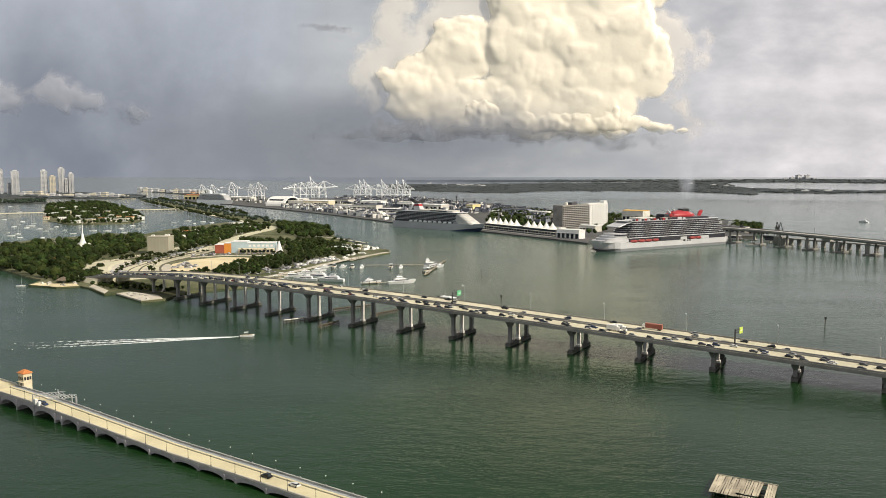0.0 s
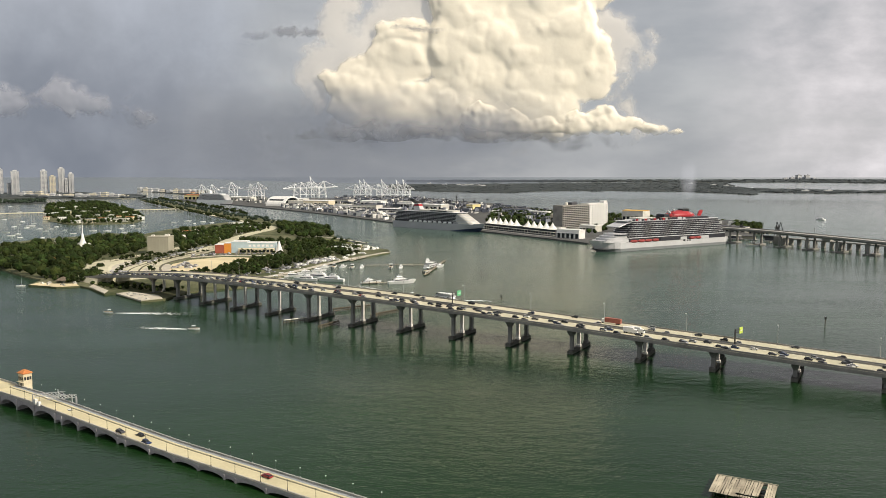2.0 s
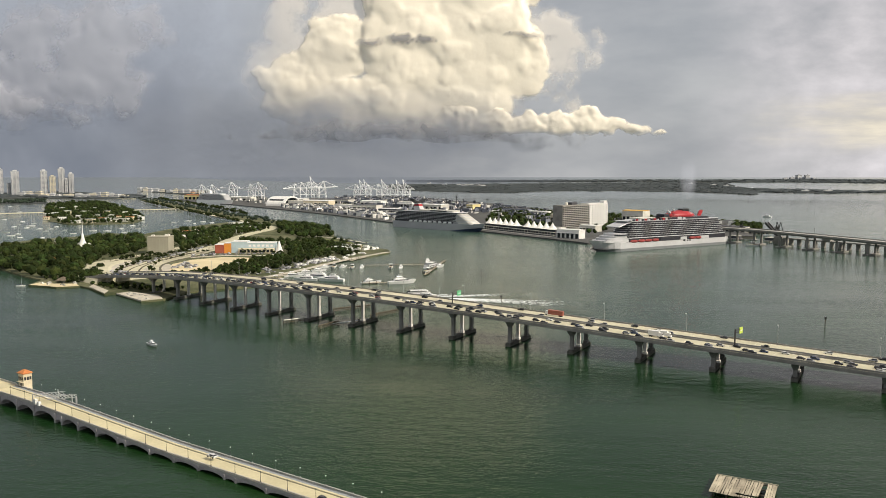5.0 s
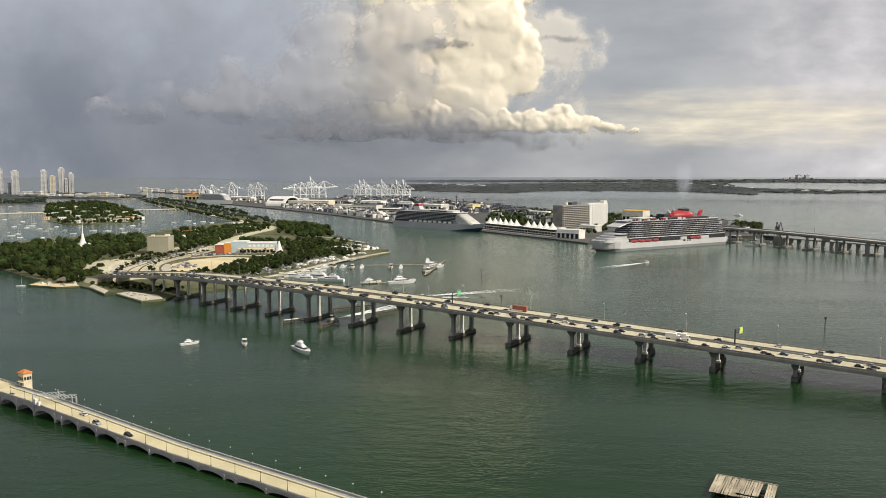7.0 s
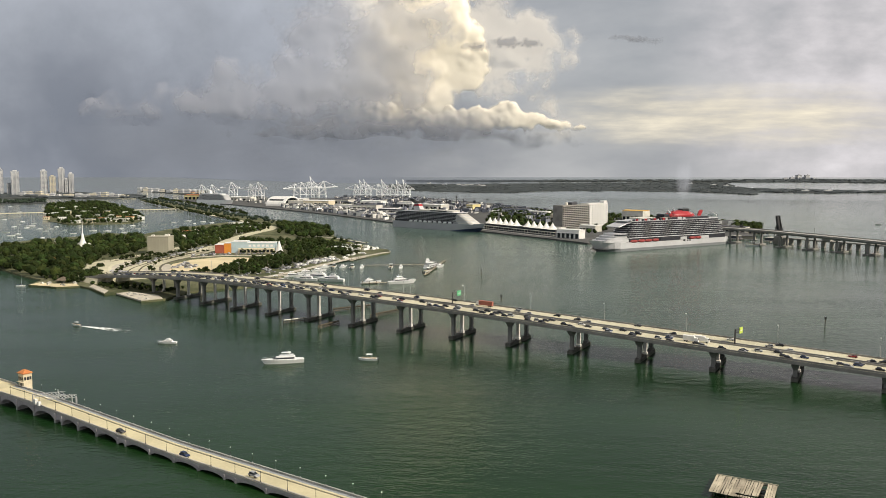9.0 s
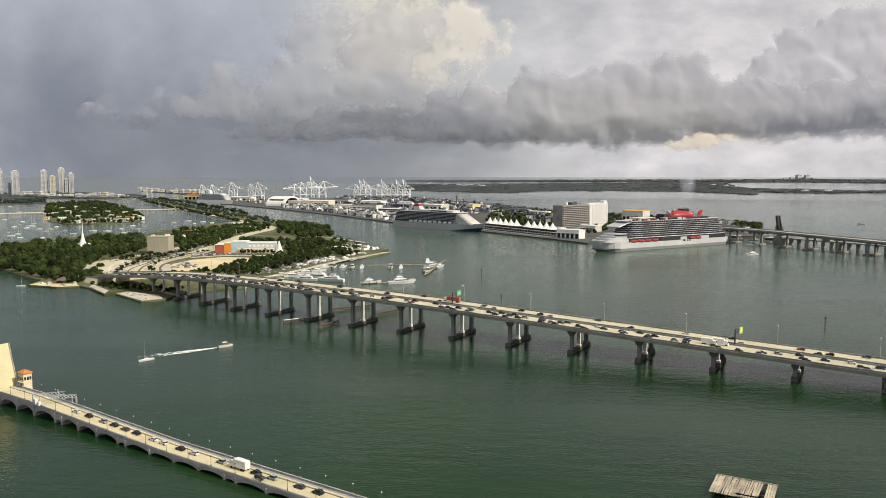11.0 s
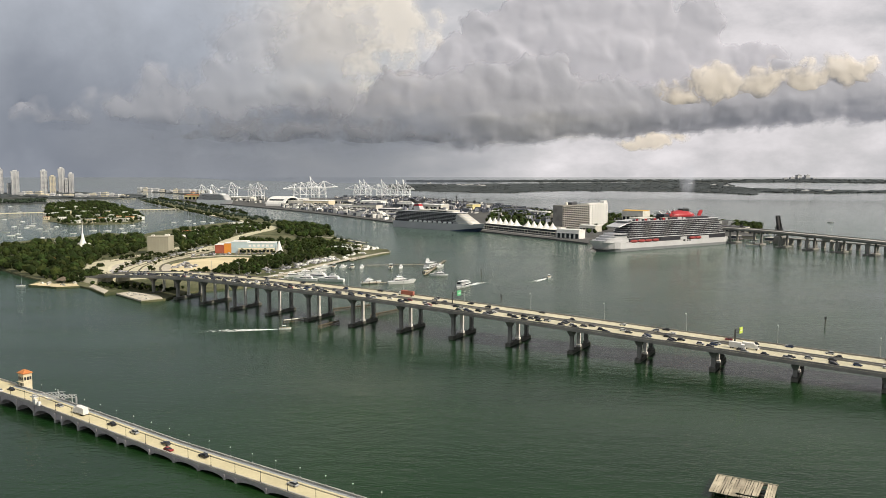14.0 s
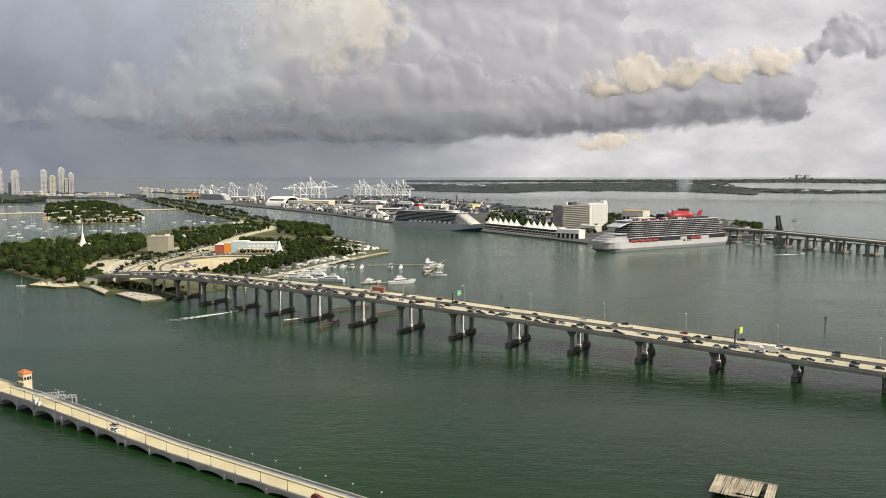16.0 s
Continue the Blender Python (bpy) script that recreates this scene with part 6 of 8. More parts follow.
FISH_FAR = [(-1613.5, 4099.2, 38.1), (-1500.2, 4135.3, 37.4), (-1381.2, 4142.7, 34.3), (-1240.1, 4179.8, 33.6)]
far_land("ground_far_island", FISH_NEAR, FISH_FAR, "low far island with apartment blocks", HAZESOIL, 2.5)


def tower_block(x, y, z, w, d, h, mat, floors, label, turn=12):
    e = thing("apartment_tower", pose(x, y, z - 2, 0, 0, turn), label, "building", "towers of the beach town")
    part("wall", Shape().box(0, 0, 0, w, d, h, bevel=1.0), mat, e)
    for f in range(floors):
        part("window_band", Shape().box(0, 0, (f + 0.45) * h / floors, w + 0.6, d + 0.6, h / floors * 0.38), HAZEGLASS, e)
    part("balcony_column", Shape().box(w * 0.3, -d / 2 - 1.2, 0, w * 0.14, 2.0, h * 0.97), mat, e)
    part("balcony_column", Shape().box(-w * 0.3, -d / 2 - 1.2, 0, w * 0.14, 2.0, h * 0.97), mat, e)
    part("roof_house", Shape().box(0, 0, h, w * 0.5, d * 0.5, h * 0.05, bevel=0.5), mat, e)


# glass paled by distance haze put into its colour
HAZEGLASS = material("hazy_window_glass", (0.22, 0.24, 0.27), 0.3, 0, 0.2, 0.05, 0.5)
PALETOWER = material("pale_tower_render", (0.52, 0.52, 0.52), 0.8, 0, 0.1, 0.02, 0.3)
WARMTOWER = material("warm_tower_render", (0.58, 0.53, 0.42), 0.8, 0, 0.1, 0.02, 0.3)
for px, ww, hh, mat, fl, (x, y, z) in ((2, 40, 136, PALETOWER, 22, (-2106.9, 3661.9, 21.6)), (30, 50, 128, PALETOWER, 22, (-2035.1, 3663.2, 18.9)), (80, 44, 130, PALETOWER, 20, (-1933.5, 3732.4, 19.9)), (95, 40, 102, WARMTOWER, 16, (-1899, 3745.6, 19.6)), (109, 44, 138, PALETOWER, 24, (-1885.8, 3808.2, 23.6)), (127, 34, 112, PALETOWER, 20, (-1845.5, 3823.3, 23.3)), (18, 24, 64, PALETOWER, 10, (-2072.1, 3676.6, 21.2)), (118, 24, 84, PALETOWER, 12, (-1864.5, 3816.2, 23.5))):
    tower_block(x, y, z, ww * 0.58, 24, hh * 0.93, mat, fl, "tall pale apartment tower in the hazy distance" if mat is PALETOWER else "tall warm cream apartment tower in the hazy distance")
rnd = random.Random(14)


def far_block(x, y, z, w, h, mat):
    e = thing("apartment_block", pose(x, y, z - 1, 0, 0, rnd.uniform(-20, 20)), "low pale apartment block on the far shore", "building", "blocks on the far shore")
    part("wall", Shape().box(0, 0, 0, w, 22, h, bevel=0.6), mat, e)
    for f in range(max(1, int(h / 7))):
        part("window_band", Shape().box(0, 0, (f + 0.4) * h / max(1, int(h / 7)), w + 0.5, 22.5, 2.4), HAZEGLASS, e)
    part("roof_house", Shape().box(w * 0.2, 0, h, w * 0.25, 8, 3), mat, e)


for x, y, z in ((-1995.5, 3649.6, 16.5), (-1975.4, 3672.3, 17.3), (-1946.5, 3668.5, 16.1), (-1915.3, 3649.9, 13.9), (-1883.7, 3630.1, 11.7), (-1870, 3666.2, 13.4), (-1842.5, 3675.9, 13.2), (-1819.4, 3683.9, 13), (-1783, 3664.4, 10.8), (-1741, 3678.1, 10.4), (-1712.7, 3687, 10.2), (-1681.8, 3696.5, 9.9), (-1657.9, 3703.8, 9.7), (-1618.3, 3681.5, 7.6), (-1598.3, 3704.4, 8.3), (-1576.4, 3710.5, 8.2), (-1554.4, 3716.6, 8), (-1532.3, 3722.6, 7.8)):
    far_block(x, y, z, rnd.uniform(24, 46), rnd.uniform(9, 28) if x > -2200 else rnd.uniform(14, 40), rnd.choice((PALETOWER, WARMTOWER, PALETOWER)))
for x, y, z in ((-1594.7, 4050.9, 33), (-1558.8, 4034.6, 30.3), (-1537.6, 4041.3, 30.2), (-1508.3, 4050.2, 30), (-1472.2, 4032.8, 27.4), (-1428.2, 4016.8, 24.8), (-1389.4, 3998.4, 22.3), (-1359.8, 4006.3, 22.1), (-1330, 4014.1, 21.9), (-1300, 4021.8, 21.8), (-1267.1, 4029.9, 21.6)):
    far_block(x, y, z, rnd.uniform(18, 30), rnd.uniform(14, 26), rnd.choice((PALETOWER, PALETOWER, WARMTOWER)))
for x, y, z in ((94, 4574, 56.5), (126.8, 4547.1, 53.5), (164.4, 4572.2, 56.5), (206.8, 4544.5, 53.5), (235.4, 4516.9, 50.6), (-81.5, 4626, 62.7), (10.1, 4600.8, 59.6), (1421, 4421.1, 64.8), (1522.2, 4339, 59.3), (1570.9, 4271.7, 53.8), (1595.4, 4211.6, 48.4), (1658.7, 4137.5, 43.5), (1818.4, 4053, 41.9), (1851.6, 3932.7, 32.4), (1948.1, 3894.7, 33.1)):
    far_block(x, y, z, rnd.uniform(20, 40), rnd.uniform(6, 12), PALETOWER)
for x, y, z in ((1975.1, 4444.2, 93.8), (2011.4, 4438.1, 95.1), (2044.8, 4433, 96.4), (2060.9, 4425.7, 96.4), (2083.1, 4410.7, 95.8), (2111, 4388, 94.6)):
    far_block(x, y, z, 26, rnd.uniform(9, 26), PALETOWER)
# low causeways to the residential island
for p, q in (((-1319.4, 2173.8), (-1178.5, 2273.1)), ((-984.5, 2440.2), (-859.6, 2544)), ((-1681.6, 3665.4), (-1466, 3665.4))):
    e = thing("low_causeway_bridge", Matrix(), "low pale bridge between the islands", "bridge")
    p, q = Vector(p), Vector(q)
    d = (q - p).normalized()
    n = Vector((-d.y, d.x)) * 5
    part("deck", Shape().prism([tuple(p - n), tuple(q - n), tuple(q + n), tuple(p + n)], 3.2, 5.6), ROADWAY, e)
    for i in range(14):
        c = p.lerp(q, (i + 0.5) / 14)
        part("pier", Shape().box(c.x, c.y, -1, 3, 9, 4.3, turn=math.degrees(math.atan2(d.y, d.x))), CONCRETE, e)

for k, (x, y) in enumerate(((513.6, 1347.4), (533.7, 1335.2), (558.2, 1300.1), (567.5, 1277.7))):
    e = thing("quay_shed", pose(x, y, 0, 0, 0, -55), "low dark waterside shed on piles under the bridge", "building")
    part("platform", Shape().box(0, 0, 1.2, 30, 12, 0.8), QUAY, e)
    part("wall", Shape().box(0, 1, 2.0, 22, 7, 4.5), (DARKROOF, BEIGE)[k % 2], e)
    part("roof", Shape().box(0, 1, 6.5, 23, 8, 0.5), (OFFWHITE, DARKROOF)[k % 2], e)
    for i in range(5):
        for sy in (-5, 5):
            part("pile", Shape().cyl(-13 + 6.5 * i, sy, -1.5, 1.3, 0.5, 0.45, 7), PILE, e)


# ---------------------------------------------------------------- boats
def foam_material(name, slope, start, low, high, scale, most=1.0):
    m = bpy.data.materials.new(name)
    m.use_nodes = True
    n, l = m.node_tree.nodes, m.node_tree.links
    b = n["Principled BSDF"]
    b.inputs["Base Color"].default_value, b.inputs["Roughness"].default_value = (0.75, 0.78, 0.76, 1), 0.8
    tc, tex = n.new("ShaderNodeTexCoord"), n.new("ShaderNodeTexNoise")
    tex.inputs["Scale"].default_value, tex.inputs["Detail"].default_value = scale, 6.0
    l.new(tc.outputs["Object"], tex.inputs["Vector"])
    sep = n.new("ShaderNodeSeparateXYZ")
    l.new(tc.outputs["Generated"], sep.inputs["Vector"])
    fade = n.new("ShaderNodeMath")
    fade.operation = "MULTIPLY_ADD"
    l.new(sep.outputs["X"], fade.inputs[0])
    fade.inputs[1].default_value, fade.inputs[2].default_value = slope, start
    add = n.new("ShaderNodeMath")
    add.operation = "ADD"
    l.new(tex.outputs["Fac"], add.inputs[0])
    l.new(fade.outputs["Value"], add.inputs[1])
    r = n.new("ShaderNodeMapRange")
    r.inputs["From Min"].default_value, r.inputs["From Max"].default_value = low, high
    r.inputs["To Max"].default_value = most
    l.new(add.outputs["Value"], r.inputs["Value"])
    l.new(r.outputs["Result"], b.inputs["Alpha"])
    return m


FOAM = foam_material("churned_foam", 0.62, -0.22, 0.42, 0.72, 0.35)
THINFOAM = foam_material("thinning_foam", 0.1, -0.05, 0.46, 0.72, 0.16, 0.5)
BLACKHULL = material("black_canvas", (0.03, 0.03, 0.035), 0.6, 0, 0.2, 0.3, 2.0)
TEAK = material("tan_deck", (0.45, 0.38, 0.28), 0.7, 0, 0.2, 0.3, 2.0)


def boat_hull(length, beam, depth):
    rings = []
    for i in range(11):
        t = i / 10
        x = length / 2 - t * length
        k = math.sin(min(1.0, t / 0.45) * math.pi / 2) ** 0.8 * (1 - 0.1 * max(0, t - 0.7) / 0.3)
        w = max(0.03, beam / 2 * k)
        top = depth * (1.25 - 0.3 * t)
        rings.append([(x - 0.1 * length * (1 - t) ** 2, -w * 0.6, -0.4), (x, -w, top), (x, w, top), (x - 0.1 * length * (1 - t) ** 2, w * 0.6, -0.4)])
    return Shape().loft(rings)


def wake(boat, length, start, width=1.0):
    """White water that trails the stern; x runs aft."""
    s = Shape()
    n = 24
    for sgn in (-1, 0, 1):
        pts = []
        for i in range(n + 1):
            t = i / n
            spread = (0.12 * length * t ** 0.8 if sgn else 0) * 0.55
            w = (0.5 + 1.5 * t ** 0.6) * width * (1.0 if sgn else 1.3)
            pts.append((start - t * length, sgn * spread, w))
        for (x0, y0, w0), (x1, y1, w1) in zip(pts, pts[1:]):
            z = 0.16 + 0.02 * sgn
            s.add([(x0, y0 - w0, z), (x0, y0 + w0, z), (x1, y1 + w1, z), (x1, y1 - w1, z), (x0, y0 - w0, -0.2), (x0, y0 + w0, -0.2), (x1, y1 + w1, -0.2), (x1, y1 - w1, -0.2)], [(0, 1, 2, 3), (4, 5, 6, 7)])
    ob = part("wake", s, FOAM, boat, "white churned wake")
    ob["kind"] = "stuff"


def speedboat(m, length=9.0, trail=0.0, dark=False, label="small white motor boat"):
    e = thing("motor_boat", m, label, "boat")
    b = length * 0.31
    part("hull", boat_hull(length, b, length * 0.11), WHITE, e)
    part("deck", Shape().loft([[(length * 0.34, -b * 0.2, length * 0.14), (length * 0.34, b * 0.2, length * 0.14), (length * 0.30, b * 0.2, length * 0.17), (length * 0.30, -b * 0.2, length * 0.17)], [(-length * 0.42, -b * 0.36, length * 0.11), (-length * 0.42, b * 0.36, length * 0.11), (-length * 0.42, b * 0.34, length * 0.13), (-length * 0.42, -b * 0.34, length * 0.13)]]), TEAK, e)
    part("windscreen", Shape().loft([[(length * 0.10, -b * 0.34, length * 0.13), (length * 0.12, b * 0.34, length * 0.13)][0:2] + [(length * 0.12 - 0.2, b * 0.34, length * 0.13), (length * 0.10 - 0.2, -b * 0.34, length * 0.13)], [(length * 0.02, -b * 0.28, length * 0.24), (length * 0.02, b * 0.28, length * 0.24), (length * 0.0, b * 0.28, length * 0.24), (length * 0.0, -b * 0.28, length * 0.24)]]), GLASS, e)
    part("hardtop", Shape().box(-length * 0.08, 0, length * 0.30, length * 0.3, b * 0.75, length * 0.025, bevel=0.05), BLACKHULL if dark else WHITE, e)
    for sx in (-0.2, 0.03):
        for sy in (-1, 1):
            part("post", Shape().tube((length * sx, sy * b * 0.32, length * 0.1), (length * sx - 0.1, sy * b * 0.3, length * 0.31), 0.06, n=5), GREYSTEEL, e)
    for sy in (-0.2, 0.2):
        part("outboard", Shape().box(-length * 0.52, sy * b, 0.1, length * 0.06, length * 0.045, length * 0.13, bevel=0.05), BLACKHULL, e)
    if trail:
        wake(e, trail, -length * 0.45, length / 9)
    return e


def yacht(m, length=20.0, trail=0.0, label="white motor yacht with dark windows and a flybridge"):
    e = thing("motor_yacht", m, label, "boat")
    L, b = length, length * 0.25
    part("hull", boat_hull(L, b, L * 0.095), WHITE, e)
    def block(x0, x1, w, z0, z1, rake_f, rake_a=0.0):
        return Shape().loft([[(x0, -w / 2, z0), (x1, -w / 2 * 0.6, z0), (x1, w / 2 * 0.6, z0), (x0, w / 2, z0)], [(x0 + rake_a, -w / 2 * 0.92, z1), (x1 - rake_f, -w / 2 * 0.55, z1), (x1 - rake_f, w / 2 * 0.55, z1), (x0 + rake_a, w / 2 * 0.92, z1)]])
    part("deckhouse", block(-L * 0.3, L * 0.24, b * 0.78, L * 0.085, L * 0.165, L * 0.10), WHITE, e)
    part("saloon_window", block(-L * 0.27, L * 0.225, b * 0.80, L * 0.115, L * 0.15, L * 0.06), GLASS, e)
    part("flybridge", block(-L * 0.26, L * 0.10, b * 0.7, L * 0.165, L * 0.20, L * 0.05), WHITE, e)
    part("hardtop", block(-L * 0.2, L * 0.02, b * 0.6, L * 0.25, L * 0.262, L * 0.03), WHITE, e)
    part("radar_arch", Shape().tube((-L * 0.18, -b * 0.3, L * 0.19), (-L * 0.15, -b * 0.25, L * 0.255), L * 0.01).tube((-L * 0.18, b * 0.3, L * 0.19), (-L * 0.15, b * 0.25, L * 0.255), L * 0.01).tube((-L * 0.15, -b * 0.25, L * 0.255), (-L * 0.15, b * 0.25, L * 0.255), L * 0.01), WHITE, e)
    part("mast", Shape().tube((-L * 0.12, 0, L * 0.26), (-L * 0.14, 0, L * 0.32), L * 0.006), GREYSTEEL, e)
    part("aft_deck", Shape().box(-L * 0.39, 0, L * 0.075, L * 0.16, b * 0.7, 0.1), TEAK, e)
    part("bow_rail", Shape().tube((L * 0.46, 0, L * 0.16), (L * 0.2, -b * 0.42, L * 0.14), 0.05).tube((L * 0.46, 0, L * 0.16), (L * 0.2, b * 0.42, L * 0.14), 0.05), GREYSTEEL, e)
    if trail:
        wake(e, trail, -L * 0.47, L / 16)
    return e


def tour_boat(m, length=26.0, trail=0.0):
    e = thing("tour_boat", m, "white two-deck sightseeing boat with open upper deck", "boat")
    L, b = length, length * 0.28
    part("hull", boat_hull(L, b, L * 0.06), WHITE, e)
    part("main_cabin", Shape().box(-L * 0.04, 0, L * 0.05, L * 0.7, b * 0.86, 2.6, bevel=0.1), WHITE, e)
    part("cabin_window", Shape().box(-L * 0.04, 0, L * 0.05 + 0.9, L * 0.68, b * 0.88, 1.2), GLASS, e)
    part("upper_deck", Shape().box(-L * 0.05, 0, L * 0.05 + 2.6, L * 0.74, b * 0.9, 0.25), WHITE, e)
    part("upper_rail", Shape().box(-L * 0.05, 0, L * 0.05 + 2.85, L * 0.72, b * 0.88, 0.9), HULLGREY, e)
    part("awning", Shape().box(-L * 0.08, 0, L * 0.05 + 5.0, L * 0.6, b * 0.84, 0.2, bevel=0.05), WHITE, e)
    for i in range(6):
        for sy in (-1, 1):
            part("post", Shape().cyl(-L * 0.36 + i * L * 0.112, sy * b * 0.4, L * 0.05 + 2.8, L * 0.05 + 5.0, 0.08), GREYSTEEL, e)
    part("wheelhouse", Shape().box(L * 0.27, 0, L * 0.05 + 2.8, 3, b * 0.5, 2.0, bevel=0.2), GLASS, e)
    if trail:
        wake(e, trail, -L * 0.46, 1.6)
    return e


def sailboat(m, length=12.0, label="small white sailing boat with bare mast at anchor"):
    e = thing("sailboat", m, label, "boat", "moored sailing boats")
    part("hull", boat_hull(length, length * 0.28, length * 0.09), WHITE, e)
    part("coachroof", Shape().box(0, 0, length * 0.08, length * 0.35, length * 0.15, length * 0.05, bevel=0.1), WHITE, e)
    part("mast", Shape().cyl(length * 0.08, 0, length * 0.1, length * 1.25, length * 0.013, length * 0.008, 6), GREYSTEEL, e)
    part("boom", Shape().tube((length * 0.08, 0, length * 0.22), (-length * 0.36, 0, length * 0.21), length * 0.018), NAVY, e)
    return e


# ---- marina: pontoons, moored boats
def pontoon(p, q, width, label="timber pontoon on piles in the marina"):
    e = thing("pontoon", Matrix(), label, "dock", "marina pontoons")
    p, q = Vector(p), Vector(q)
    d = (q - p).normalized()
    n = Vector((-d.y, d.x)) * width / 2
    part("deck", Shape().prism([tuple(p - n), tuple(q - n), tuple(q + n), tuple(p + n)], 0.8, 1.2), WOOD, e)
    for i in range(max(2, int((q - p).length / 7))):
        c = p + d * (i * 7 + 1)
        for k in (-1, 1):
            part("pile", Shape().cyl(c.x + n.x * k * 1.1, c.y + n.y * k * 1.1, -1, 3.4, 0.22, 0.2, 6), PILE, e)


pontoon((-100.7, 943.5), (-13.4, 949.5), 2.6)
pontoon((-20.2, 850.8), (3, 1001.1), 3.0)
pontoon((-120.8, 994.3), (-78.1, 1122.8), 3.0, "long timber pier along the marina shore")
pontoon((-83.7, 782.8), (-40.6, 791.3), 3.0)
rnd = random.Random(3)
for x, y, ln, hd, k in ((*(-142.1, 925.7), 17, 35, 1), (*(-131.8, 925.7), 15, 80, 0), (*(-120.8, 925.7), 17, 70, 1), (*(-109.1, 919.9), 16, 85, 0), (*(-97.5, 919.9), 18, 88, 1), (*(-62.7, 919.9), 17, 85, 0), (*(-50.5, 919.9), 18, 88, 1),
                         (*(-19.8, 987.7), 20, 88, 1), (*(-3.5, 931.6), 20, 62, 1), (*(-17.7, 881.4), 18, 62, 0), (*(-144.9, 892.1), 19, 25, 1), (*(-74.2, 787), 22, 20, 1), (*(-42.1, 787), 30, 18, 1),
                         (*(-152.6, 860.8), 24, 10, 1), (*(-136.7, 822.3), 34, 170, 1), (*(-118.8, 804.3), 30, 168, 1), (*(-164.8, 841.1), 22, 8, 1), (*(-176.3, 836.3), 16, 20, 0), (*(-177.5, 813.2), 16, 12, 0), (*(-146.5, 808.7), 26, 175, 1)):
    if k:
        yacht(pose(x, y, 0.0, 0, 0, hd), ln, label="white motor yacht moored in the marina")
    else:
        speedboat(pose(x, y, 0.0, 0, 0, hd), ln, label="white sport boat moored at a pontoon")
speedboat(pose(*(490.5, 1214.9), 0.0, 0, 0, 170), 22.0, label="white harbour launch below the high bridge")
tour_boat(pose(*(-14.4, 925.7), 0.0, 0, 0, 64), 30)
first = sailboat(pose(*(-803.9, 1424.9), 0, 0, 0, 20), 15)
for x, y, s, hd in ((*(-1313.6, 2381.8), 1, 10), (*(-942.2, 1683), 0.8, 40), (*(-915.3, 1702.2), 1.4, 5), (*(-893.6, 1645.8), 0.9, 70), (*(-848.3, 1610.1), 0.8, 30), (*(-814.6, 1467.2), 0.8, 20), (*(-718.7, 1372.3), 0.9, 80), (*(-824.5, 1610.1), 0.7, 15), (*(-849.1, 1683), 0.7, 50), (*(-799.6, 1543.3), 0.8, 10), (*(-778.1, 1576), 0.7, 0), (*(-712.4, 1559.5), 1.0, 20),
                    (*(-676.6, 1543.3), 1.1, 5), (*(-683.3, 1627.8), 0.8, 60), (*(-664.2, 1702.2), 0.7, 10), (*(-629.4, 1511.9), 0.8, 30), (*(-630.8, 1897.3), 1.2, 5), (*(-649.3, 1850.2), 0.8, 40), (*(-585.6, 1873.5), 0.9, 10), (*(-584.4, 1805.4), 0.7, 70), (*(-551.1, 1827.5), 0.7, 25), (*(-861.6, 1511.9), 0.9, 0), (*(-963.8, 1805.4), 0.8, 20), (*(-1128.1, 1972.6), 0.8, 30), (*(-1027.5, 1873.5), 0.7, 50),
                    (*(-1596.9, 2833.2), 1.0, 5), (*(-765.2, 1385.1), 0.7, 30), (*(-715.4, 1481.8), 0.8, 30), (*(-647.3, 1627.8), 0.8, 10), (*(-697.2, 1721.9), 0.9, 50), (*(-425.4, 766.5), 0.6, 10)):
    copy_thing(first, pose(x, y, 0, 0, 0, hd) @ Matrix.Scale(s, 4)).matrix_basis = pose(x, y, 0, 0, 0, hd) @ Matrix.Scale(s, 4)

